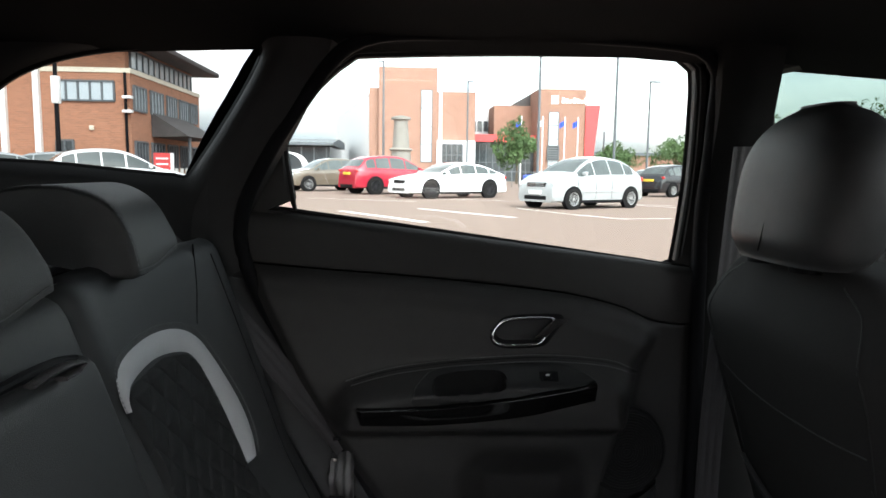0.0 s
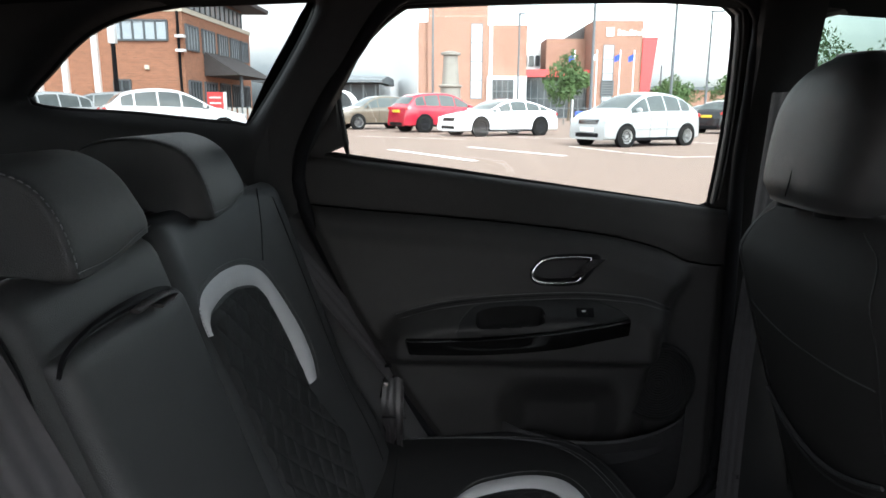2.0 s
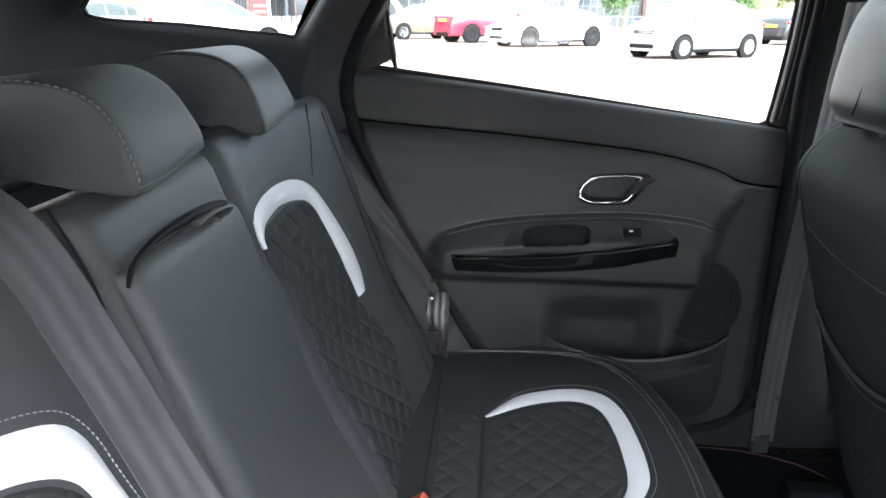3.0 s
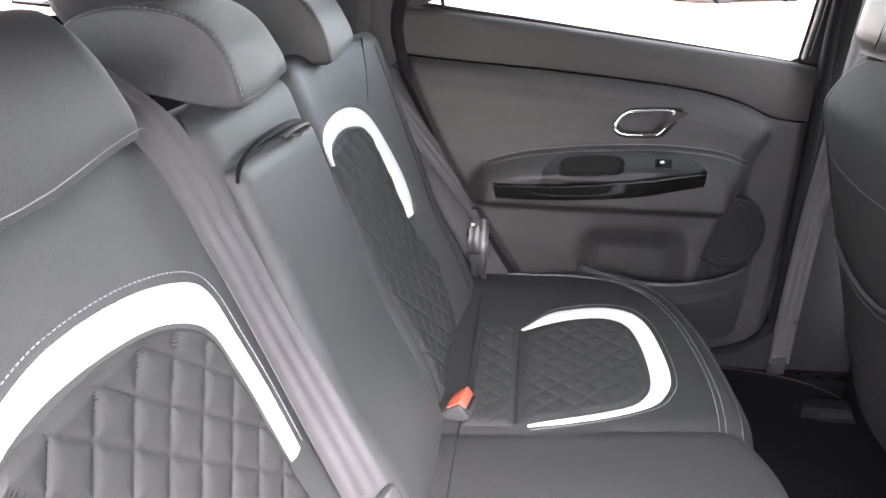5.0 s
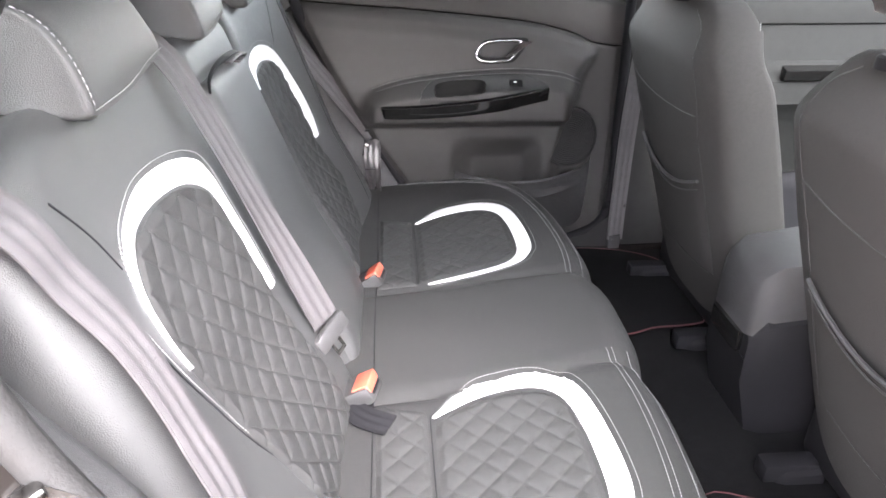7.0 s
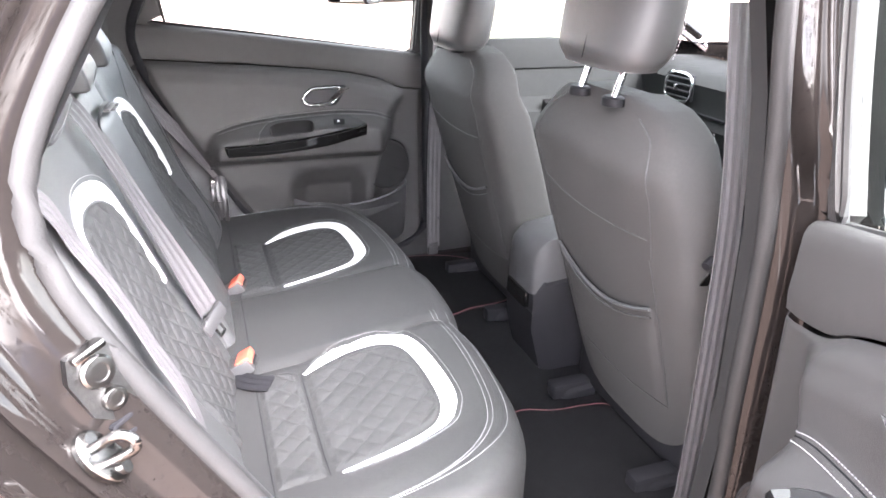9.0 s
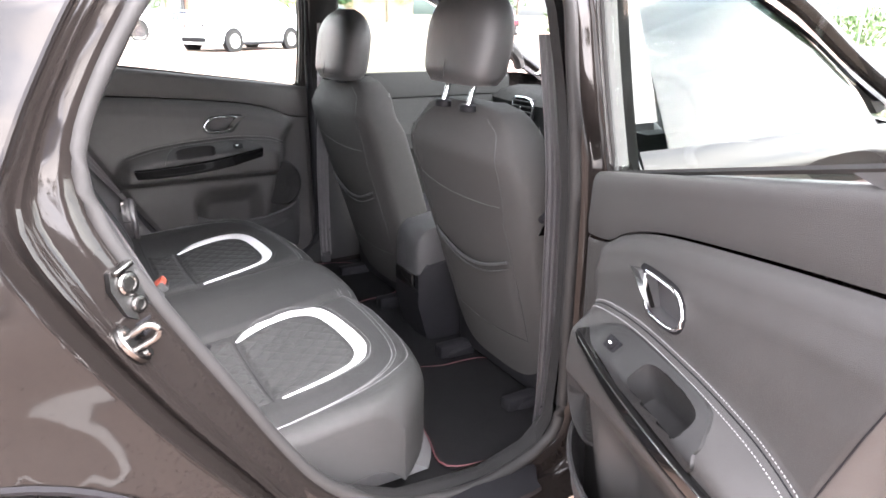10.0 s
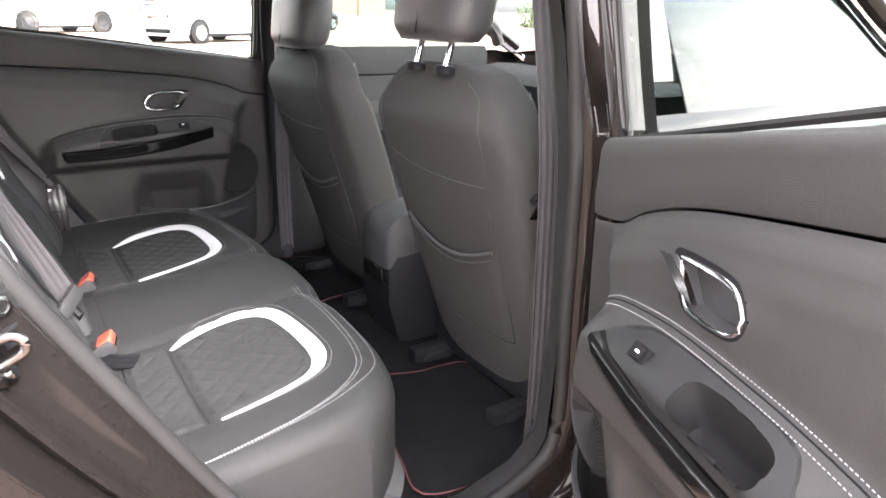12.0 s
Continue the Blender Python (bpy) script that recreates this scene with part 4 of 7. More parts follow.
SEAT = thing("rear_seat", "black leatherette rear bench seat with white inlays and quilting", "car seat")
BACKS = {}
for nm, a, b, lab in (("backrest", 0.182, 0.665, "black backrest with white arched inlay"), ("centre_backrest", -0.115, 0.177, "folding centre backrest with armrest"), ("backrest", -0.665, -0.12, "black backrest with white arched inlay")):
    BACKS[a] = part(nm, pad(back_s, a, b, 0.47, 1.06 if nm == "backrest" else 1.05, 0.03, 0.13), LEATHER, SEAT, lab)
arm = lambda y, z: back_s(y, z) + Vector((0.014, 0, 0.005))
part("armrest", pad(arm, -0.100, 0.158, 0.49, 0.985, 0.020, 0.05), LEATHER, BACKS[-0.115], "folded-up centre armrest")
part("armrest_gap", band(arm, [(-0.112, 0.972), (-0.092, 0.986), (-0.041, 0.995), (0.028, 0.997), (0.085, 0.994), (0.118, 0.988)], [(-0.110, 0.970), (-0.088, 0.981), (-0.041, 0.988), (0.028, 0.987), (0.075, 0.981), (0.114, 0.983)], 24, 3, 0.0015), DARK, BACKS[-0.115], "dark slit above the armrest")
strap = [arm(0.030, 0.984), arm(0.060, 0.990) + Vector((0.010, 0, 0)), arm(0.088, 0.988) + Vector((0.013, 0, 0)), arm(0.094, 0.981) + Vector((0.009, 0, 0)), arm(0.070, 0.978) + Vector((0.004, 0, 0))]
part("pull_strap", tube(smooth_line(strap, 20), 0.0075, 8, flat=0.35), DARKWEB, BACKS[-0.115], "black pull strap")
for dy, key in ((0.0, 0.182), (-0.694, -0.665)):
    B = BACKS[key]
    if dy:
        O = [(-0.519, 0.806), (-0.527, 0.83), (-0.530, 0.85), (-0.530, 0.887), (-0.516, 0.916), (-0.497, 0.929), (-0.458, 0.944), (-0.392, 0.954), (-0.303, 0.948), (-0.236, 0.929), (-0.211, 0.905), (-0.203, 0.856), (-0.195, 0.79), (-0.192, 0.722)]
        I = [(-0.5185, 0.806), (-0.5262, 0.83), (-0.5278, 0.85), (-0.523, 0.875), (-0.507, 0.894), (-0.479, 0.912), (-0.45, 0.922), (-0.40, 0.923), (-0.316, 0.914), (-0.271, 0.900), (-0.240, 0.876), (-0.231, 0.841), (-0.226, 0.80), (-0.221, 0.720)]
    else:
        O = [(0.196, 0.905), (0.197, 0.928), (0.222, 0.955), (0.31, 0.961), (0.405, 0.953), (0.468, 0.929), (0.499, 0.890), (0.526, 0.812), (0.528, 0.755), (0.515, 0.722)]
        I = [(0.198, 0.905), (0.205, 0.915), (0.240, 0.925), (0.318, 0.927), (0.398, 0.915), (0.436, 0.897), (0.456, 0.847), (0.466, 0.79), (0.470, 0.752), (0.474, 0.722)]
    part("white_inlay", band(back_s, O, I, 64, 4, 0.0045), WHITE, B, "white leatherette arched inlay")
    fill = [(q.x, q.y) for q in smooth_line([(y, z, 0) for y, z in I], 40)]
    poly = fill + ([(-0.215, 0.60), (-0.22, 0.49), (-0.44, 0.49), (-0.475, 0.65), (-0.505, 0.76)] if dy else [(0.51, 0.62), (0.47, 0.54), (0.46, 0.49), (0.215, 0.49), (0.218, 0.60), (0.216, 0.70), (0.208, 0.83)])
    part("quilted_panel", quilt(back_s, poly, 190, 130, 0.038, 0.0065), QUILT, B, "black diamond-quilted panel")
    bm = bmesh.new()
    stitches(on(back_s, [(y + 0.004 * (1 if y > 0.36 + dy else -1), z + 0.004 * (z > 0.92)) for y, z in O], 0.001, 80), lambda c: Vector((0.95, 0, 0.31)), bm=bm)
    part("stitching", bm, THREAD, B, "grey contrast stitching")
for pts in ([(0.556, 1.05), (0.524, 0.988), (0.488, 0.938)], [(-0.58, 1.01), (-0.545, 0.965), (-0.524, 0.922)], [(-0.135, 1.05), (-0.128, 0.985), (-0.14, 0.92)]):
    part("seam", tube(on(back_s, pts, -0.0003, 24), 0.0014, 6), DARK, SEAT)
for sgn, pts in ((1, [(0.60, 1.03), (0.602, 0.9), (0.60, 0.75), (0.585, 0.52)]), (-1, [(-0.636, 1.02), (-0.612, 0.97), (-0.585, 0.92), (-0.548, 0.82), (-0.505, 0.73), (-0.462, 0.62), (-0.445, 0.53)])):
    part("seam", tube(on(back_s, pts, -0.0005, 40), 0.0018, 6), DARK, SEAT)
    if sgn < 0:
        part("stitching", stitches(on(back_s, [(y + 0.006, z) for y, z in pts], 0.001, 60), lambda c: Vector((0.95, 0, 0.31))), THREAD, SEAT)
# cushion in one run with a waterfall front
CUSH = part("seat_cushion", pad(lambda u, v: cush_s(-0.19 + v * (cush_front(u) + 0.19), u), -0.715, 0.715, 0.0, 1.0, 0.04, 0.125, 160, 40, -1, True), CUSHFAB, SEAT, "black bench cushion")
for dy in (0.0, -0.714):
    outer = [(0.003, 0.456), (0.055, 0.519), (0.115, 0.538), (0.175, 0.541), (0.225, 0.522), (0.254, 0.47), (0.268, 0.37), (0.267, 0.285), (0.251, 0.235), (0.218, 0.194), (0.13, 0.158), (0.02, 0.140)]
    innr = [(0.008, 0.453), (0.06, 0.475), (0.12, 0.492), (0.175, 0.490), (0.208, 0.460), (0.222, 0.395), (0.225, 0.33), (0.221, 0.265), (0.205, 0.222), (0.172, 0.194), (0.10, 0.168), (0.02, 0.144)]
    S2 = lambda u, v: cush_s(v, u)
    O, I = [(y + dy, x) for x, y in outer], [(y + dy, x) for x, y in innr]
    part("white_inlay", band(S2, O, I, 48, 4, 0.003, -1), WHITE, CUSH, "white leatherette inlay")
    fill = [(q.x, q.y) for q in smooth_line([(y, x, 0) for y, x in I], 40)]
    part("quilted_panel", quilt(S2, fill + [(0.15 + dy, 0.004), (0.45 + dy, 0.004)], 84, 110, 0.034, 0.0045, -1), QUILT, CUSH, "black diamond-quilted panel")
    part("quilted_panel", quilt(S2, [(0.14 + dy, -0.085), (0.14 + dy, -0.002), (0.47 + dy, -0.002), (0.50 + dy, -0.085)], 36, 120, 0.034, 0.0045, -1), QUILT, CUSH, "black diamond-quilted panel")
    bm = stitches(on(S2, [(y + 0.004 * (1 if y > 0.34 + dy else -1), x + 0.004) for y, x in O], 0.001, 80, -1), lambda c: Vector((0, 0, 1)))
    part("stitching", bm, THREAD, CUSH, "grey contrast stitching")
for s in (1, -1):
    for e in (0.0, 0.010, -0.028):
        pts = on(S2, [(s * y, x - e) for y, x in ((0.14, 0.318), (0.25, 0.33), (0.36, 0.329), (0.48, 0.312), (0.56, 0.28), (0.62, 0.22), (0.655, 0.13), (0.675, 0.0), (0.68, -0.08))], 0.001, 70, -1)
        part("stitching", stitches(pts, lambda c: Vector((0, 0, 1))), THREAD, CUSH)
for pts in ([(-0.64, -0.088), (0.64, -0.088)], [(-0.57, 0.001), (-0.255, 0.001)], [(0.145, 0.001), (0.46, 0.001)], [(0.128, -0.1), (0.1305, 0.05), (0.1435, 0.31)], [(-0.205, -0.1), (-0.199, 0.05), (-0.169, 0.30)]):
    part("seam", tube(on(lambda u, v: cush_s(v, u), pts, -0.0005, 30, -1), 0.0014, 6), DARK, CUSH)
run = [(0.0 + 0.2 * k / 4 - 0.15, -0.66) for k in range(4)] + [(cush_front(y) - 0.03, y) for y in [0.655 * math.sin(math.pi / 2 * k / 24) for k in range(-24, 25)]] + [(0.0 - 0.2 * k / 4 + 0.05, 0.66) for k in range(4)]
part("seat_riser", grid_of([[Vector((x - 0.035, y * 0.98, 0.405)), Vector((x - 0.02, y * 0.985, 0.34)), Vector((x + 0.0 + 0.055 * smooth01(0.25, 0.5, abs(y)), y * 0.99, 0.2875))] for x, y in run])[0], GREYPL, SEAT, "grey plastic riser under the cushion")


def headrest_rear(yc, half, low):
    """Low saddle-shaped rear head restraint, narrower at its front face."""
    sec = [(-0.318, 1.035), (-0.310, 1.047), (-0.322, 1.10), (-0.346, 1.138), (-0.385, 1.157), (-0.43, 1.158), (-0.475, 1.140), (-0.497, 1.105), (-0.495, 1.07), (-0.47, 1.055), (-0.42, 1.06), (-0.36, 1.04)]
    ring0 = smooth_line([(x, 0, z if z < 1.05 else 1.05 + (z - 1.05) * low) for x, z in sec], 48, True)
    wide = lambda x: 0.68 + 0.32 * smooth01(-0.335, -0.44, x)
    rings, ts = [], (-1, -0.995, -0.98, -0.95, -0.9, -0.8, -0.5, 0, 0.5, 0.8, 0.9, 0.95, 0.98, 0.995, 1)
    for t in ts:
        k = max(0.0, (abs(t) - 0.88) / 0.12)
        sc = 1 - 0.10 * (1 - math.sqrt(max(0.0, 1 - k * k)))
        rings.append([Vector((-0.41 + (p.x + 0.41) * sc, yc + half * t * wide(p.x), 1.095 + (p.z - 1.095) * sc + 0.017 * smooth01(-0.4, 1, t) * smooth01(1.10, 1.045, p.z) * (p.x > -0.37))) for p in ring0])
    hr = part("headrest", loft(rings), LEATHER, SEAT, "low black leatherette head restraint")
    for sy in (-1,):
        pts = [Vector((p.x + 0.0006, yc + sy * half * 0.965 * wide(p.x), p.z - 0.001)) for p in ring0[1:26] if p.z > 1.045]
        part("stitching", stitches(pts, lambda c: Vector((0.75, 0, 0.66)), 0.0068, 0.0046, 0.0008), THREAD, hr)
    part("seam", tube([Vector((-0.3095, yc + half * 0.66 * t, 1.046 + 0.017 * smooth01(-0.4, 1, t))) for t in (-1, -0.7, -0.4, -0.1, 0.2, 0.5, 0.8, 1)], 0.0005, 6), THREAD, hr)
    return hr


for yc, h, low in ((0.372, 0.112, 0.90), (0.030, 0.112, 0.84), (-0.346, 0.158, 0.9)):
    headrest_rear(yc, h, low)

# ---- front seats ----
FS_W = [(0.33, 0.20), (0.45, 0.225), (0.62, 0.240), (0.80, 0.253), (0.88, 0.252)] + [(0.88 + 0.184 * k / 12, 0.252 * (1 - (k / 12) ** 2.6) ** 0.5 * (1 - k / 12 * 0.02) + 0.075 * (k / 12) ** 6) for k in range(1, 13)]
fs_x = lambda z: 0.665 - 0.30 * (z - 0.45) if z < 0.95 else 0.515 + 0.7 * (z - 0.95) ** 1.3


def front_seat(yc, drop):
    seat = thing("front_chair", "black leatherette front seat with map pocket and grey stitching", "car seat", "front seats")
    rings = []
    N = 44
    for k in range(36):
        z = 0.33 + 0.732 * math.sin(math.pi / 2 * k / 35)
        w = lerp_table(FS_W, z)
        d = lerp_table([(0.33, 0.07), (0.6, 0.075), (0.9, 0.07), (1.0, 0.055), (1.062, 0.028)], z)
        ring = []
        for j in range(N):
            a = 2 * math.pi * j / N
            c, s_ = math.cos(a), math.sin(a)
            e = lambda v, p: math.copysign(abs(v) ** p, v)
            bol = 0.03 * smooth01(0.55, 1.0, abs(s_)) * (c > 0)
            ring.append(Vector((fs_x(z) + d * (1 + e(c, 0.5)) + bol, yc + w * e(s_, 0.62), z)))
        rings.append(ring)
    back = part("backrest", loft(rings), KNIT, seat, "black fabric-backed backrest")

    def rear(y, z):
        w = lerp_table(FS_W, z)
        d = lerp_table([(0.33, 0.07), (0.6, 0.075), (0.9, 0.07), (1.0, 0.055), (1.062, 0.028)], z)
        q = min(0.999, abs(y - yc) / w)
        s_ = q ** (1 / 0.62)
        c = math.sqrt(max(0.0, 1 - s_ * s_)) ** 0.5
        return Vector((fs_x(z) + d * (1 - c), y, z))
    R = lambda u, v: rear(yc + u, v)
    # map pocket sewn on the back
    hw = 0.165
    rows = []
    for i in range(15):
        v0 = 0.475
        row = []
        for j in range(21):
            u = -hw + 2 * hw * j / 20
            top = 0.70 - 0.045 * math.cos(math.pi * u / (2 * hw)) + 0.01 * u
            v = v0 + (top - v0) * i / 14
            h = 0.004 + 0.008 * (i / 14) ** 2 * math.cos(math.pi * u / (2 * hw)) if 0 < j < 20 else -0.001
            row.append(R(u, v) - Vector((h, 0, 0)))
        rows.append(row)
    pk = part("map_pocket", grid_of(rows)[0], KNIT, back, "black fabric map pocket")
    for dz in (0.0, -0.018):
        pts = [R(u, 0.70 + dz - 0.045 * math.cos(math.pi * u / (2 * hw)) + 0.01 * u) - Vector((0.008 + 0.006 * math.cos(math.pi * u / (2 * hw)), 0, 0)) for u in [-hw + 2 * hw * k / 24 for k in range(25)]]
        part("pocket_hem", tube(pts, 0.004 if dz == 0 else 0.0018, 6), LEATHER, pk)
    for uv in ([(-0.165, 0.47), (-0.172, 0.60), (-0.175, 0.76), (-0.172, 0.80)], [(0.165, 0.47), (0.172, 0.60), (0.175, 0.76), (0.172, 0.80)], [(-0.175, 0.84), (-0.09, 0.835), (0.02, 0.835), (0.11, 0.845), (0.18, 0.86)], [(-0.165, 0.47), (0.0, 0.455), (0.165, 0.47)], [(0.178, 0.80), (0.190, 0.92), (0.17, 1.0), (0.12, 1.035)], [(-0.178, 0.80), (-0.190, 0.92), (-0.17, 1.0), (-0.12, 1.035)]):
        part("seam", tube(on(R, uv, 0.0, 30), 0.0013, 6), PLASTIC, back)
    for sy in (-1, 1):
        pts = [Vector((fs_x(z) + 0.085 + 0.02, yc + sy * (lerp_table(FS_W, z) - 0.004), z)) for z in [0.6 + 0.42 * k / 30 for k in range(31)]]
        part("stitching", stitches(pts, lambda c, sy=sy: Vector((-0.4, sy * 0.9, 0.1)), 0.0065, 0.0045, 0.0009), THREAD, back, "pale grey stitching")
    # cushion
    cs = lambda u, v: Vector((v, yc + u, 0.52 + 0.10 * (v - 0.75) + 0.03 * smooth01(0.15, 0.24, abs(u))))
    part("seat_cushion", pad(cs, -0.235, 0.235, 0.74, 1.2, 0.04, 0.16, 24, 24, -1), DARK, seat)
    part("seat_base", box(0.70, 1.15, yc - 0.22, yc + 0.22, 0.30, 0.42, 0.02), DARK, seat)
    for sy in (-1, 1):
        part("seat_rail", box(0.60, 1.15, yc + sy * 0.17 - 0.02, yc + sy * 0.17 + 0.02, 0.285, 0.325, 0.008), DARK, seat)
        part("rail_cover", loft([[Vector((x + 0.03, yc + sy * 0.17 + y, 0.287 + z)) for y, z in ((-w, 0), (-w, h), (-w * 0.6, h + 0.012), (w * 0.6, h + 0.012), (w, h), (w, 0))] for x, w, h in ((0.595, 0.020, 0.010), (0.61, 0.026, 0.018), (0.68, 0.028, 0.022))]), DARK, seat)
    # head restraint on two posts
    hr_rings = []
    for k in range(27):
        t = 0.5 - 0.5 * math.cos(math.pi * (k / 26))
        z = 1.105 - drop + 0.215 * t
        w = 0.138 * ((1 - 0.12 * ((0.42 - t) / 0.42) ** 2) if t < 0.42 else max(0.12, 1 - ((t - 0.42) / 0.58) ** 2.7) ** 0.5) * (0.93 + 0.07 * smooth01(0, 0.08, t))
        d = 0.062 * max(0.1, 1 - max(0.0, (t - 0.5) / 0.5) ** 2.6) ** 0.5 * (0.75 + 0.25 * smooth01(0, 0.15, t))
        hr_rings.append([Vector((0.555 + 0.03 * t + d * math.copysign(abs(math.cos(a)) ** 0.7, math.cos(a)), yc + w * math.copysign(abs(math.sin(a)) ** 0.75, math.sin(a)), z)) for a in [2 * math.pi * j / 36 for j in range(36)]])
    hr = part("headrest", loft(hr_rings), LEATHER, seat, "black rounded head restraint")
    part("seam", tube([Vector((0.555 + 0.03 * t - 0.0605, yc - 0.01, 1.12 - drop + 0.16 * t)) for t in [k / 14 for k in range(8)]], 0.0012, 6), DARK, hr)
    part("stitching", stitches([Vector((0.555 + 0.03 * t + 0.03, yc - 0.1385 * ((1 - 0.12 * ((0.42 - t) / 0.42) ** 2) if t < 0.42 else max(0.12, 1 - ((t - 0.42) / 0.58) ** 2.7) ** 0.5), 1.105 - drop + 0.215 * t)) for t in [0.1 + 0.65 * k / 20 for k in range(21)]], lambda c: Vector((0, -1, 0)), 0.0065, 0.0045, 0.0009), THREAD, hr)
    for sy in (-1, 1):
        part("post", cyl((0.535, yc + sy * 0.055, 1.045), (0.56, yc + sy * 0.055, 1.13), 0.0062), CHROME, seat, "chrome headrest post")
        part("post_collar", loft([[Vector((0.536 + math.cos(a) * r, yc + sy * 0.055 + math.sin(a) * r * 1.25, z)) for a in [2 * math.pi * j / 20 for j in range(20)]] for r, z in ((0.019, 1.045), (0.018, 1.058), (0.014, 1.061), (0.008, 1.060))]), DARK, seat)
    if yc < 0:
        tag = bpy.data.curves.new("airbag_tag", "FONT")
        tag.body, tag.size, tag.align_x, tag.align_y = "AIRBAG", 0.011, "CENTER", "CENTER"
        tmp = new("tmp", tag)
        me = bpy.data.meshes.new_from_object(tmp.evaluated_get(bpy.context.evaluated_depsgraph_get()))
        bpy.data.objects.remove(tmp)
        me.materials.append(WHITEPL)
        me.transform(Matrix.Translation((0.628, -0.6225, 0.905)) @ Euler((radians(90), radians(-62), 0)).to_matrix().to_4x4())
        lab = part("side_label", obox(Matrix.Translation((0.628, -0.619, 0.905)) @ Euler((0, radians(-62), 0)).to_matrix().to_4x4(), 0.05, 0.004, 0.02, 0.001), GREYPL, seat, "grey fabric side label")
        txt = new("lettering", me)
        txt.parent = lab
    return seat


front_seat(-0.375, 0.0)
front_seat(0.375, 0.052)

# ---- pillar trims, quarter trims, shelf ----
QWIN = [(-0.80, 1.19), (-0.745, 1.258), (-0.646, 1.33), (-0.508, 1.368), (-0.285, 1.385), (-0.236, 1.364), (-0.37, 1.165), (-0.41, 1.155), (-0.60, 1.172)]
QOUT = [(-1.05, 1.05), (-1.0, 1.28), (-0.80, 1.40), (-0.50, 1.425), (-0.12, 1.41), (-0.15, 1.30), (-0.285, 1.06), (-0.30, 0.95), (-0.62, 0.98)]
for s in (1, -1):
    q1, q2 = smooth_line([(x, 0, z) for x, z in QWIN], 72, True), smooth_line([(x, 0, z) for x, z in QOUT], 72, True)
    ty = lambda z: 0.715 - 0.22 * max(0, z - 1.1)
    rows = []
    for a, b in zip(q1, q2):
        row = [Vector((a.x, s * (ty(a.z) + 0.045), a.z))]
        for f, dy in ((0.0, 0.02), (0.06, 0.008), (0.15, -0.004), (0.3, -0.010), (0.6, -0.012), (0.9, -0.004), (1.0, 0.02)):
            p = a.lerp(b, f)
            row.append(Vector((p.x, s * (ty(p.z) + dy), p.z)))
        rows.append(row)
    part("pillar_trim", grid_of(rows, close_v=True)[0], PLASTIC, CAR, "grained black pillar trim")
    part("window_gasket", tube([Vector((p.x, s * (ty(p.z) + 0.03), p.z)) for p in q1], 0.007, 6, True), RUBBER, CAR)
    rows = [[Vector((x, s * y, z)) for x in (-1.25, -0.9, -0.6, -0.42, -0.30 + max(0, 0.95 - z) * 0.42)] for z, y in ((0.30, 0.66), (0.5, 0.70), (0.75, 0.72), (0.95, 0.715), (1.03, 0.72))]
    part("quarter_trim", grid_of(rows)[0], PLASTIC, CAR)
    # B-pillar trim with its belt slot, sill carpet edge
    rows = []
    for z, x0, x1, y in ((0.30, 0.50, 0.80, 0.715), (0.40, 0.565, 0.78, 0.72), (0.66, 0.575, 0.75, 0.725), (0.93, 0.572, 0.72, 0.715), (1.11, 0.565, 0.70, 0.69), (1.27, 0.562, 0.68, 0.645), (1.38, 0.545, 0.67, 0.60), (1.42, 0.50, 0.66, 0.57)):
        rows.append([Vector((x0, s * (y + 0.045), z)), Vector((x0 + 0.004, s * (y + 0.012), z)), Vector((x0 + 0.02, s * y, z)), Vector(((x0 + x1) / 2, s * (y - 0.006), z)), Vector((x1 - 0.02, s * y, z)), Vector((x1, s * (y + 0.05), z))])
    part("b_pillar_trim", grid_of(rows)[0], PILLAR, CAR, "grained black pillar trim")
    rows = [[Vector((x, s * y, z)) for y, z in ((0.775, 0.325 + k), (0.74, 0.332 + k), (0.715, 0.325 + k), (0.70, 0.29))] for x, k in ((0.02, 0.12), (0.08, 0.06), (0.2, 0.0), (0.4, -0.02), (0.52, 0.01), (0.60, 0.08))]
    part("sill_trim", grid_of(rows)[0], PILLAR, CAR)
    # roof edge trim over the door and grab handle
    rows = [[Vector((x, s * y, z)) for y, z in ((0.66, 1.385), (0.635, 1.39), (0.60, 1.405), (0.56, 1.42))] for x in (-0.12, 0.0, 0.2, 0.4, 0.5)]
    part("roof_edge", grid_of(rows)[0], LINER, CAR)
    # front door inside
    rows = [[Vector((x, s * y, z + 0.0)) for x in (0.74, 0.9, 1.1, 1.3, 1.5)] for z, y in ((0.32, 0.73), (0.5, 0.70), (0.66, 0.70), (0.74, 0.64), (0.80, 0.645), (0.84, 0.715), (0.93, 0.735), (0.935, 0.728), (1.0, 0.728), (1.03, 0.745), (1.03, 0.79))]
    part("front_door_panel", grid_of(rows)[0], TRIM, CAR, "black front door panel")
    part("front_door_pull", loft([[Vector((x, s * y, z)) for y, z in ((0.66, 0.80), (0.635, 0.805), (0.63, 0.83), (0.655, 0.84))] for x in (0.98, 1.02, 1.16, 1.2)]), GLOSS, CAR)
    tp = [(0.62, 1.09), (0.60, 1.26), (0.585, 1.37), (0.78, 1.39), (0.98, 1.355), (1.2, 1.255), (1.45, 1.12), (1.52, 1.04)]
    part("front_window_frame", tube(smooth_line([Vector((x + 0.08, s * (side_y(z) - 0.035), z)) for x, z in tp], 40), 0.026, 8), SOFT, CAR)
    mr = thing("door_mirror", "black door mirror on the front door", "mirror")
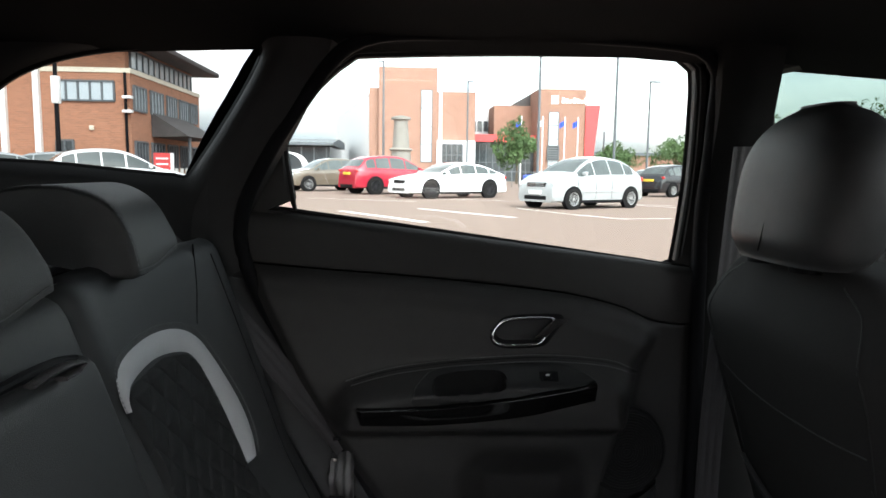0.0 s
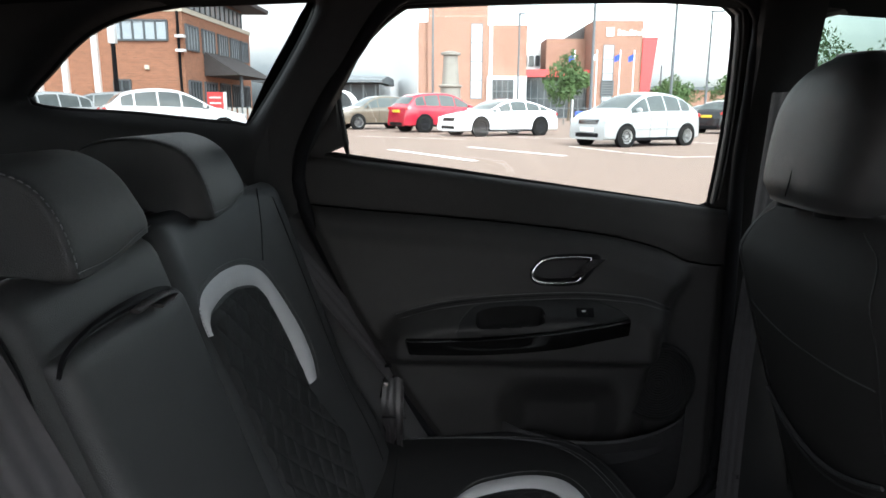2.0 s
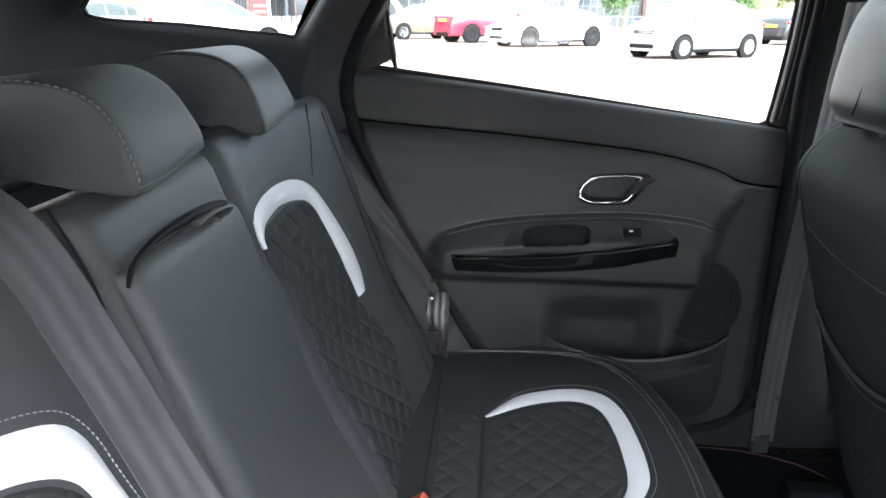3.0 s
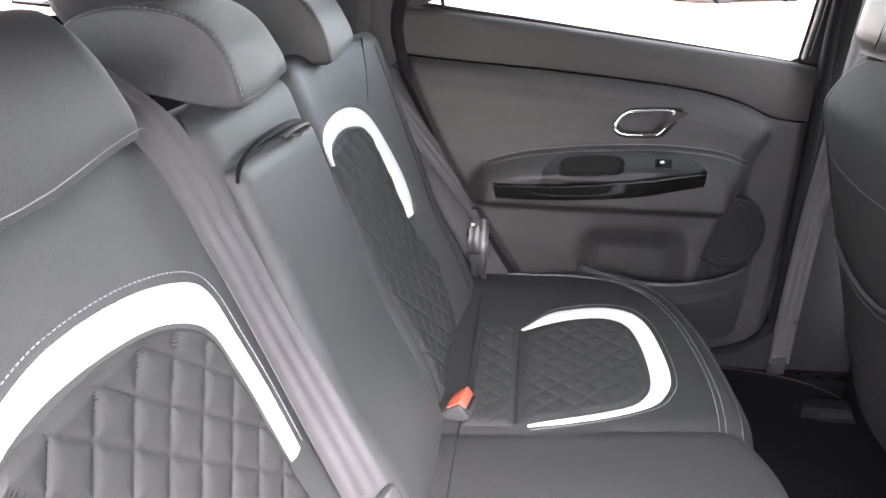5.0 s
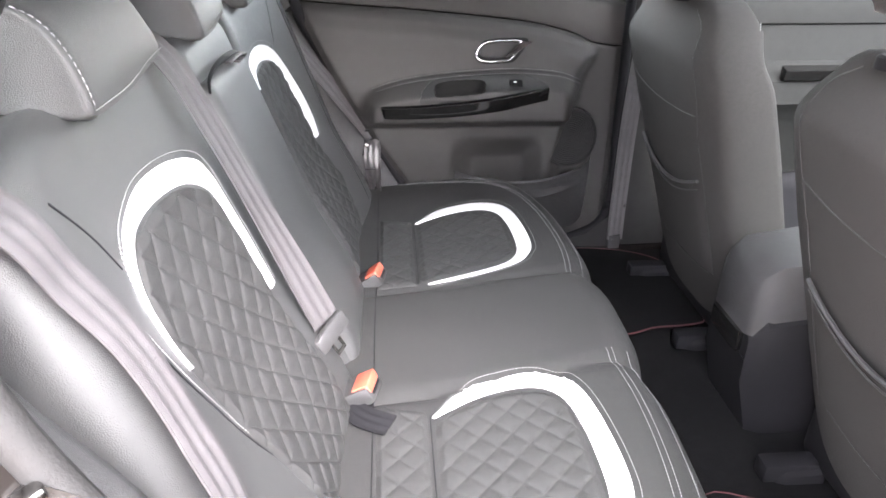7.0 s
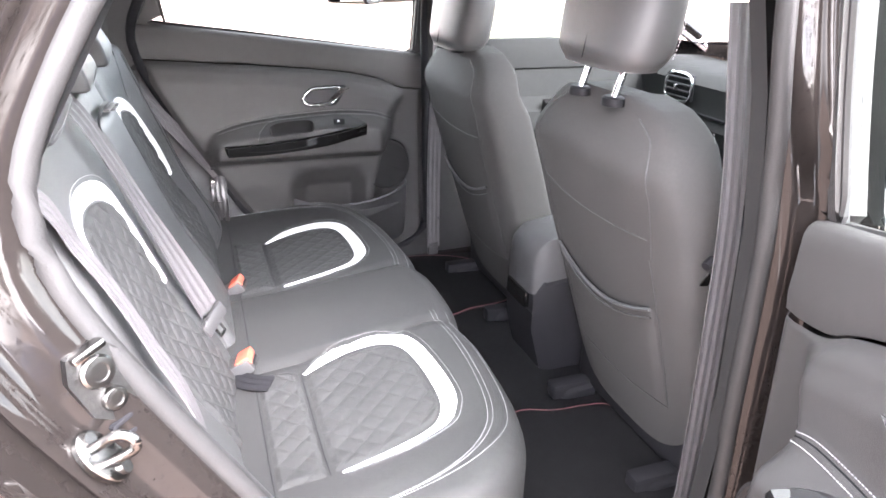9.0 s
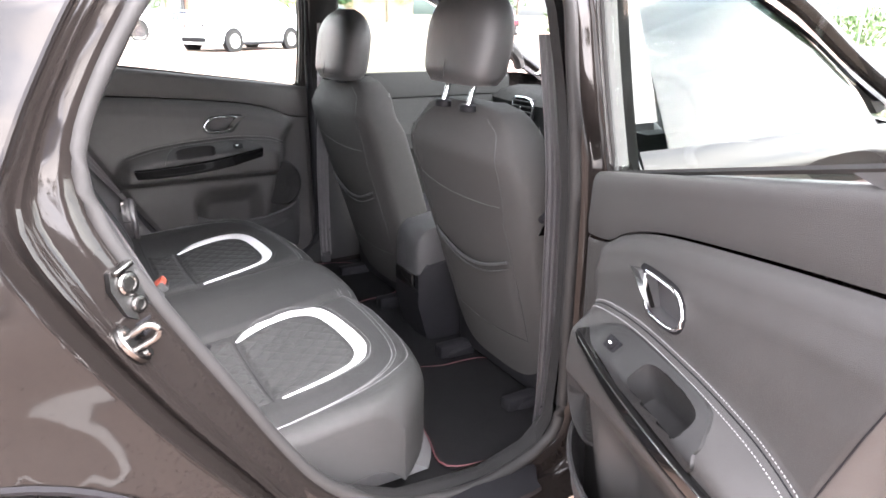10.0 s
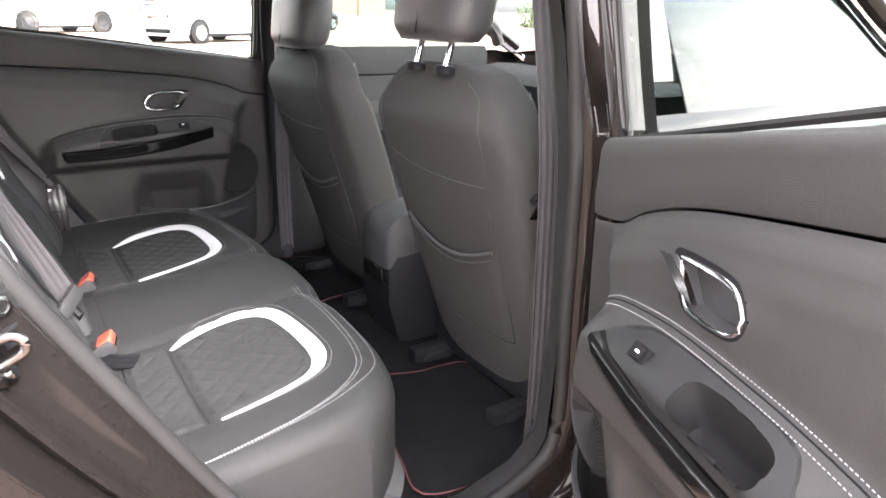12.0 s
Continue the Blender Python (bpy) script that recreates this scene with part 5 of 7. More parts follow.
    part("mirror_shell", loft([[Vector((x, s * (0.99 + 0.11 * w * math.cos(a)), 0.915 + 0.06 * w * math.sin(a))) for a in [2 * math.pi * k / 20 for k in range(20)]] for x, w in ((1.55, 0.95), (1.58, 1.0), (1.65, 0.85), (1.69, 0.45))]), PAINT, mr)
    part("mirror_foot", loft([[Vector((x, s * y, z)) for x, z in ((1.58, 0.90), (1.64, 0.90), (1.64, 0.93), (1.58, 0.93))] for y in (0.80, 0.93)]), PAINT, mr)

SHELF = thing("luggage_cover", "ribbed black luggage cover behind the rear seat", "luggage cover")
bm = box(-1.2, -0.52, -0.69, 0.69, 1.005, 1.02, 0.004)
part("cover_panel", bm, PLASTIC, SHELF)
for x in (-0.55, -0.60, -0.66, -0.73):
    part("rib", box(x - 0.016, x + 0.006, -0.68, 0.68, 1.02, 1.031, 0.004), PLASTIC, SHELF)

# ---- centre console ----
CON = thing("centre_console", "black centre console between the front seats", "console")
rings = []
for x, w, z in ((0.60, 0.060, 0.585), (0.61, 0.074, 0.62), (0.64, 0.082, 0.645), (0.75, 0.085, 0.66), (0.95, 0.085, 0.655), (1.0, 0.08, 0.58)):
    rings.append([Vector((x, y, zz)) for y, zz in ((-w, 0.5), (-w, z - 0.03), (-w * 0.85, z - 0.004), (0, z + 0.004), (w * 0.85, z - 0.004), (w, z - 0.03), (w, 0.5))])
part("armrest_lid", loft(rings), PLASTIC, CON, "padded armrest lid")
rings = []
for x, w, z in ((0.605, 0.075, 0.50), (0.63, 0.088, 0.535), (0.8, 0.09, 0.56), (1.1, 0.09, 0.55), (1.5, 0.11, 0.62)):
    rings.append([Vector((x + (0.03 if zz < 0.35 else 0), y, zz)) for y, zz in ((-w * 1.1, 0.28), (-w, 0.40), (-w, z - 0.01), (-w * 0.9, z), (w * 0.9, z), (w, z - 0.01), (w, 0.40), (w * 1.1, 0.28))])
part("console_body", loft(rings), DARK, CON)
part("rear_panel", box(0.592, 0.606, -0.055, 0.055, 0.455, 0.50, 0.005), GLOSS, CON)
part("seam", tube([Vector((0.603, y, 0.452)) for y in (-0.078, 0, 0.078)], 0.002, 6), DARK, CON)

# ---- dashboard, vents, steering wheel ----
DASH = thing("dashboard", "black dashboard with chrome-ringed air vents", "dashboard")
prof = [(1.62, 0.96), (1.50, 0.965), (1.40, 0.95), (1.36, 0.92), (1.37, 0.85), (1.34, 0.80), (1.36, 0.70), (1.45, 0.55), (1.62, 0.5)]
part("dash_body", grid_of([[Vector((x + 0.05 * (abs(y) / 0.7) ** 3, y, z)) for x, z in prof] for y in [-0.74 + 1.48 * k / 16 for k in range(17)]])[0], TRIM, DASH)
part("dash_strip", tube([Vector((1.352 + 0.05 * (abs(y) / 0.7) ** 3, y, 0.835)) for y in [-0.72 + 1.44 * k / 16 for k in range(17)]], 0.004, 8), DARK, DASH)
for y in (0.43, -0.62):
    vent = part("air_vent", tube([Vector((1.352, y + 0.065 * math.copysign(abs(math.cos(a)) ** 0.6, math.cos(a)), 0.905 + 0.045 * math.copysign(abs(math.sin(a)) ** 0.6, math.sin(a)))) for a in [2 * math.pi * k / 32 for k in range(32)]], 0.005, 8, True), CHROME, DASH, "chrome ring of an air vent")
    part("vent_back", box(1.357, 1.37, y - 0.06, y + 0.06, 0.863, 0.947, 0.004), DARK, vent)
    for k in range(4):
        part("vent_slat", box(1.345, 1.362, y - 0.058, y + 0.058, 0.872 + 0.020 * k, 0.8765 + 0.020 * k, 0.001), PLASTIC, vent)
    part("vent_tab", box(1.338, 1.35, y - 0.006, y + 0.006, 0.895, 0.915, 0.002), CHROME, vent)
WHEEL = thing("steering_wheel", "black leather steering wheel", "steering wheel")
wm = Matrix.Translation((1.17, -0.375, 0.93)) @ Matrix.Rotation(radians(-66), 4, "Y")
bm = tube([wm @ Vector((0.185 * math.cos(a), 0.185 * math.sin(a), 0)) for a in [2 * math.pi * k / 48 for k in range(48)]], 0.016, 10, True)
part("wheel_rim", bm, LEATHER, WHEEL)
bm = cyl(wm @ Vector((0, 0, 0.03)), wm @ Vector((0, 0, -0.04)), 0.065, 0.05, 20)
for a in (90, 270, 180):
    obox(wm @ Matrix.Rotation(radians(a), 4, "Z") @ Matrix.Translation((0.11, 0, -0.005)), 0.14, 0.045, 0.018, 0.004, bm)
part("hub", bm, PLASTIC, WHEEL)
part("column", cyl(wm @ Vector((0, 0, -0.04)), wm @ Vector((0, 0, -0.25)), 0.05, 0.06), PLASTIC, WHEEL)

# ---- floor mats ----
def floor_mat(s):
    m = thing("floor_mat", "black carpet floor mat with red edging", "floor mat", "floor mats")
    edge = smooth_line([(0.352, s * 0.67, 0), (0.37, s * 0.55, 0), (0.40, s * 0.40, 0), (0.455, s * 0.28, 0), (0.50, s * 0.245, 0), (0.58, s * 0.27, 0), (0.66, s * 0.275, 0), (0.72, s * 0.30, 0), (0.735, s * 0.42, 0), (0.74, s * 0.56, 0), (0.66, s * 0.66, 0), (0.5, s * 0.70, 0)], 60, True)
    bm = prism([(p.x, p.y) for p in edge], lambda u, v, w: Vector((u, v, 0.288 + w)), 0.008)
    part("carpet", bm, CARPET, m)
    part("mat_edging", tube([Vector((p.x, p.y, 0.295)) for p in edge], 0.0022, 6, True), PIPING, m, "dark red edge piping")


floor_mat(1)
floor_mat(-1)


# ---- seat belts ----
def ribbon(pts, width, side, thick=0.0016, ridges=3, fold=0.0):
    """A strap along pts, lying across the direction side, with fine lengthwise ribs."""
    P = smooth_line(pts, 60)
    n = 14
    rows = []
    for i, p in enumerate(P):
        t = (P[min(i + 1, 59)] - P[max(i - 1, 0)]).normalized()
        sd = side(i / 59) if callable(side) else Vector(side)
        sd = (sd - t * sd.dot(t)).normalized()
        nn = sd.cross(t)
        row = []
        for j in range(n + 1):
            f = j / n - 0.5
            row.append(p + sd * width * f + nn * (0.0009 * math.cos(f * 2 * math.pi * ridges) + fold * math.sin(i * 0.5) * f))
        row += [q - nn * thick for q in reversed(row)]
        rows.append(row)
    return loft(rows)


def buckle(parent, p, ang, tilt):
    m = Matrix.Translation(p) @ Matrix.Rotation(ang, 4, "Z") @ Matrix.Rotation(tilt, 4, "Y")
    body = part("buckle", obox(m, 0.085, 0.056, 0.032, 0.007), PLASTIC, parent, "black belt buckle")
    part("release_button", obox(m @ Matrix.Translation((0.029, 0, 0.010)), 0.032, 0.046, 0.018, 0.004), ORANGE, body, "orange release button")
    part("buckle_slot", obox(m @ Matrix.Translation((0.043, 0, -0.002)), 0.002, 0.036, 0.004), DARK, body)


belt_n = thing("seat_belt", "grey woven seat belt across the backrest", "seat belt", "seat belts")
top = [Vector((-0.380, -0.196, 1.09)), Vector((-0.322, -0.193, 1.04)), Vector((-0.280, -0.190, 0.95)), Vector((-0.240, -0.187, 0.85)), Vector((-0.201, -0.181, 0.75)), Vector((-0.158, -0.173, 0.635))]
part("webbing", ribbon(top, 0.052, lambda f: Vector((0.15, 1, 0.25)).lerp(Vector((0.62, 0.78, 0.05)), smooth01(0.45, 1.0, f))), WEB, belt_n, "grey woven webbing")
bd = Vector((0.06, 0.012, -0.115)).normalized()
ba = Vector((0.62, 0.78, 0.05))
ba = (ba - bd * ba.dot(bd)).normalized()
m = Matrix.Translation((-0.150, -0.171, 0.611)) @ Matrix((ba.cross(bd), ba, -bd)).transposed().to_4x4()
tg = part("tongue", obox(m, 0.014, 0.074, 0.03, 0.005), PLASTIC, belt_n, "grey plastic belt tongue")
bm = obox(m @ Matrix.Translation((0, 0.005, -0.022)), 0.003, 0.005, 0.03, 0.001)
obox(m @ Matrix.Translation((0, -0.012, -0.022)), 0.003, 0.005, 0.03, 0.001, bm)
obox(m @ Matrix.Translation((0, -0.0035, -0.036)), 0.003, 0.022, 0.006, 0.001, bm)
part("metal_blade", bm, STEEL, tg, "slotted steel tongue blade")
part("lower_webbing", ribbon([Vector((-0.165, -0.175, 0.615)), Vector((-0.185, -0.19, 0.57)), Vector((-0.18, -0.205, 0.50)), Vector((-0.2, -0.21, 0.47))], 0.048, (0.1, 1, 0.1)), DARKWEB, belt_n)

belt_f = thing("seat_belt", "grey seat belt hanging beside the far backrest", "seat belt", "seat belts")
pf = [Vector((-0.42, 0.60, 1.09)), Vector((-0.372, 0.612, 1.04)), Vector((-0.272, 0.648, 0.90)), Vector((-0.185, 0.680, 0.775)), Vector((-0.125, 0.700, 0.69)), Vector((-0.098, 0.706, 0.652))]
part("webbing", ribbon(pf, 0.050, lambda f: Vector((0.3 + 0.5 * f, 0.75, -0.2 + 0.3 * f)), fold=0.0012), WEB, belt_f, "grey woven webbing")
part("tongue", tube([Vector((-0.118, 0.692, 0.672)), Vector((-0.092, 0.690, 0.676)), Vector((-0.072, 0.692, 0.662)), Vector((-0.074, 0.690, 0.642)), Vector((-0.10, 0.686, 0.634))], 0.0045, 8, flat=0.7), DARK, belt_f, "black belt tongue")
part("metal_blade", obox(Matrix.Translation((-0.118, 0.684, 0.622)) @ Matrix.Rotation(radians(12), 4, "Y"), 0.014, 0.004, 0.034, 0.0015), STEEL, belt_f, "steel tongue blade")
pl = [Vector((-0.100, 0.690, 0.648)), Vector((-0.100, 0.676, 0.628)), Vector((-0.101, 0.666, 0.60)), Vector((-0.098, 0.662, 0.56)), Vector((-0.097, 0.668, 0.51)), Vector((-0.10, 0.685, 0.46))]
part("lower_webbing", ribbon(pl, 0.046, lambda f: Vector((0.9, -0.42 + 0.3 * math.sin(f * 7), 0.1)), fold=0.0022), SATIN, belt_f, "shiny dark satin webbing")
part("webbing_clip", obox(Matrix.Translation((-0.098, 0.660, 0.575)), 0.050, 0.004, 0.003, 0.001), DARK, belt_f)
belt_w = thing("seat_belt", "grey seat belt of the door-side seat", "seat belt", "seat belts")
pn = [Vector((-0.375, -0.655, 1.10)), back_s(-0.648, 1.03) + Vector((0.010, 0, 0)), back_s(-0.634, 0.975) + Vector((0.012, 0, 0)), back_s(-0.620, 0.91) + Vector((0.016, 0, 0)), back_s(-0.618, 0.83) + Vector((0.022, -0.01, 0)), back_s(-0.650, 0.72) + Vector((0.03, -0.01, 0)), Vector((-0.15, -0.70, 0.53))]
part("webbing", ribbon(pn, 0.050, (0.1, -1.0, -0.15)), WEB, belt_w, "grey woven webbing")
part("belt_guide", obox(Matrix.Translation((-0.380, -0.655, 1.085)) @ Matrix.Rotation(radians(25), 4, "Y"), 0.03, 0.075, 0.018, 0.006), PLASTIC, belt_w)
bk = thing("seat_belt_buckle", "black belt buckle with orange button", "seat belt buckle", "seat belt buckles")
buckle(bk, Vector((-0.108, 0.185, 0.495)), radians(-12), radians(-38))
bk2 = thing("seat_belt_buckle", "black belt buckle with orange button", "seat belt buckle", "seat belt buckles")
buckle(bk2, Vector((-0.120, -0.19, 0.503)), radians(-12), radians(-30))
part("stalk", ribbon([Vector((-0.13, -0.215, 0.50)), Vector((-0.10, -0.25, 0.503)), Vector((-0.06, -0.275, 0.506))], 0.04, (0.6, 0.6, 0.2)), DARK, bk2)
for s in (1, -1):
    fb = thing("front_seat_belt", "grey front seat belt down the pillar", "seat belt", "seat belts")
    part("webbing", ribbon([Vector((0.60, s * 0.62, 1.22)), Vector((0.605, s * 0.665, 0.95)), Vector((0.60, s * 0.685, 0.70)), Vector((0.60, s * 0.69, 0.45)), Vector((0.60, s * 0.685, 0.33))], 0.048, (1, 0.1, 0.0)), DARKWEB, fb, "dark grey woven webbing")
    part("anchor", box(0.582, 0.618, s * 0.69 - 0.008, s * 0.69 + 0.008, 0.30, 0.345, 0.004), PLASTIC, fb)

# ---- latch hardware in the open doorway ----
jam = Vector((0.60, -0.78, 0.18)).normalized()
jup = Vector((-0.30, 0.0, 0.95))
jup = (jup - jam * jup.dot(jam)).normalized()
JM = Matrix((jup.cross(jam) * -1, jam, jup)).transposed().to_4x4()
sn = Vector((0.78, -0.30, 0.55)).normalized()
su = Vector((-0.5, 0.0, 0.85))
su = (su - sn * su.dot(sn)).normalized()
SM = Matrix((su.cross(sn) * -1, sn, su)).transposed().to_4x4()
LT = thing("door_striker", "zinc-plated striker on the door jamb", "door striker")
m = Matrix.Translation((-0.256, -0.819, 0.817)) @ SM
disc = [[m @ Vector((0.022 * k * math.cos(a), h, 0.033 * k * math.sin(a))) for a in [2 * math.pi * q / 28 for q in range(28)]] for k, h in ((1.0, -0.004), (1.0, 0.003), (0.92, 0.005), (0.5, 0.006))]
part("striker_plate", loft(disc), STEEL, LT)
loop_ = [m @ Vector(q) for q in ((0.0, 0.0, -0.010), (0.0, 0.030, -0.011), (0.0, 0.040, -0.004), (0.0, 0.040, 0.006), (0.0, 0.030, 0.013), (0.0, 0.0, 0.012))]
part("striker_loop", tube(smooth_line(loop_, 24), 0.0055, 10), STEEL, LT)
for dz in (-0.023, 0.023):
    part("screw", cyl(m @ Vector((0, 0.004, dz)), m @ Vector((0, 0.010, dz)), 0.007), STEEL, LT)
HG = thing("lock_bracket", "steel lock bracket on the door jamb", "lock bracket")
m = Matrix.Translation((-0.250, -0.789, 0.884)) @ JM
plate = [(-0.022, -0.040), (0.006, -0.046), (0.024, -0.026), (0.028, 0.018), (0.018, 0.040), (-0.018, 0.040), (-0.030, 0.018)]
part("bracket_plate", prism(plate, lambda u, v, w: m @ Vector((u, -0.003 + w, v)), 0.009), CASTING, HG, "dull cast steel bracket")
for dz, r in ((0.013, 0.0175), (-0.021, 0.013)):
    bolt = [[m @ Vector((r * k * math.cos(a), h, dz + r * k * math.sin(a))) for a in [2 * math.pi * q / 20 for q in range(20)]] for k, h in ((1, 0.004), (1, 0.010), (0.85, 0.013), (0.55, 0.0135), (0.5, 0.0115), (0.2, 0.0115))]
    part("bolt", loft(bolt), STEEL, HG)
part("cap", obox(m @ Matrix.Translation((-0.002, 0.006, 0.036)), 0.036, 0.016, 0.009, 0.003), STEEL, HG)
bm = obox(m @ Matrix.Translation((0.004, 0.006, -0.046)), 0.026, 0.010, 0.005, 0.001)
obox(m @ Matrix.Translation((0.016, 0.006, -0.054)), 0.005, 0.010, 0.018, 0.001, bm)
obox(m @ Matrix.Translation((-0.008, 0.006, -0.054)), 0.005, 0.010, 0.018, 0.001, bm)
obox(m @ Matrix.Translation((0.004, 0.006, -0.062)), 0.026, 0.010, 0.005, 0.001, bm)
part("clip", bm, DARK, HG)
PG = solid("rubber_plug", cyl((-0.169, -0.764, 0.739), (-0.165, -0.776, 0.739), 0.012, 0.010, 20), RUBBER, "round rubber plug in the door jamb", "plug")

HK = thing("belt_tongue", "black belt tongue hanging by the pillar", "belt tongue")
part("tongue_body", tube([Vector((0.585, -0.66, 0.835)), Vector((0.60, -0.655, 0.842)), Vector((0.615, -0.65, 0.832))], 0.008, 8), DARK, HK)
part("metal_blade", prism([(0.585, 0.80), (0.60, 0.822), (0.607, 0.818), (0.60, 0.798)], lambda u, v, w: Vector((u, -0.656 + w, v)), 0.003), STEEL, HK)

part("care_label", grid_of([[Vector((-0.165 + 0.009 * i, -0.245 + 0.010 * j, 0.503 + 0.006 * i - 0.002 * j)) for j in range(3)] for i in range(3)])[0], WHITEPL, SEAT, "small white care label")
part("label_mark", grid_of([[Vector((-0.158 + 0.006 * i, -0.243 + 0.008 * j, 0.5105 + 0.004 * i - 0.0016 * j)) for j in range(2)] for i in range(2)])[0], GREENTAG, SEAT)


# ================= the car park =================
ground_z = lambda y: 0.15 * smooth01(4, 14, y)
xs = [-2500, -400, -120, -60, -30] + [-20 + 2 * k for k in range(26)] + [40, 70, 130, 400, 2500]
ys = [-2500, -400, -100, -40, -20, -10, -6] + [-4 + 1.0 * k for k in range(26)] + [24, 28, 34, 45, 60, 90, 150, 400, 2500]
tagged(part("ground", grid_of([[Vector((x, y, ground_z(y))) for x in xs] for y in ys])[0], ASPHALT), "reddish-brown tarmac of a car park", "ground", kind="structure")


def marking(x0, y0, x1, y1, w):
    a, b = Vector((x0, y0, 0)), Vector((x1, y1, 0))
    d = (b - a).normalized()
    n = Vector((-d.y, d.x, 0)) * w / 2
    L = (b - a).length
    k = max(2, int(L / 0.8))
    rows = []
    for i in range(k + 1):
        p = a.lerp(b, i / k)
        z = ground_z(p.y) + 0.005
        rows.append([Vector((*(p + n * e).xy, z)) for e in (-1, 1)])
    tagged(part("bay_line", grid_of(rows)[0], LINE), "worn white painted bay line on tarmac", "road marking", "bay lines", "structure")


for l in ((-1.54, 16.62, 0.49, 13.09, 0.22), (0.47, 18.04, 2.57, 14.71, 0.22), (4.2, 16.2, 5.1, 14.5, 0.12), (4.97, 14.63, 6.3, 14.9, 0.12), (3.3, 18.8, 4.4, 15.6, 0.1), (7.9, 18.3, 9.4, 15.0, 0.1), (-1.0, 26.0, 9.0, 21.5, 0.1), (-3.5, 24.5, 0.5, 22.5, 0.12),
          (-3, -2.2, 3, -2.2, 0.1), (-3, -5.6, 3, -5.6, 0.1), (7.5, 22.0, 10.5, 16.5, 0.1), (11, 24, 14, 18, 0.1)):
    marking(*l)


CAR_KINDS = {  # half length, half width, belt height, top profile (x, z), wheel centres, pillar feet, wheel radius
    "hatch": (1.98, 0.85, 0.93, [(1.98, 0.42), (1.95, 0.62), (1.80, 0.77), (1.2, 0.93), (0.98, 0.99), (0.55, 1.25), (0.15, 1.42), (-0.3, 1.48), (-0.9, 1.45), (-1.4, 1.33), (-1.72, 1.06), (-1.88, 0.92), (-1.95, 0.7), (-1.97, 0.42)], (1.25, -1.28), (0.98, 0.12, -0.5, -1.12, -1.46), 0.31),
    "mpv": (1.93, 0.84, 0.95, [(1.93, 0.40), (1.91, 0.62), (1.76, 0.82), (1.35, 0.98), (1.12, 1.05), (0.75, 1.27), (0.35, 1.44), (-0.15, 1.525), (-0.65, 1.505), (-1.1, 1.41), (-1.45, 1.23), (-1.72, 1.02), (-1.87, 0.86), (-1.91, 0.65), (-1.92, 0.40)], (1.23, -1.23), (1.12, 0.32, -0.36, -0.98, -1.36), 0.30),
    "suv": (2.27, 0.93, 1.06, [(2.27, 0.5), (2.24, 0.80), (2.08, 0.97), (1.4, 1.09), (1.12, 1.14), (0.7, 1.40), (0.25, 1.61), (-0.3, 1.68), (-1.0, 1.655), (-1.6, 1.56), (-1.98, 1.24), (-2.16, 1.03), (-2.24, 0.8), (-2.27, 0.5)], (1.38, -1.34), (1.12, 0.22, -0.55, -1.28, -1.74), 0.36),
    "coupe": (2.35, 0.92, 0.91, [(2.35, 0.36), (2.32, 0.58), (2.15, 0.74), (1.5, 0.88), (1.02, 0.955), (0.55, 1.18), (0.05, 1.345), (-0.45, 1.39), (-1.0, 1.33), (-1.55, 1.18), (-2.0, 1.0), (-2.22, 0.93), (-2.32, 0.75), (-2.35, 0.42)], (1.45, -1.36), (1.02, 0.02, -0.72, -1.35, -1.75), 0.345),
}


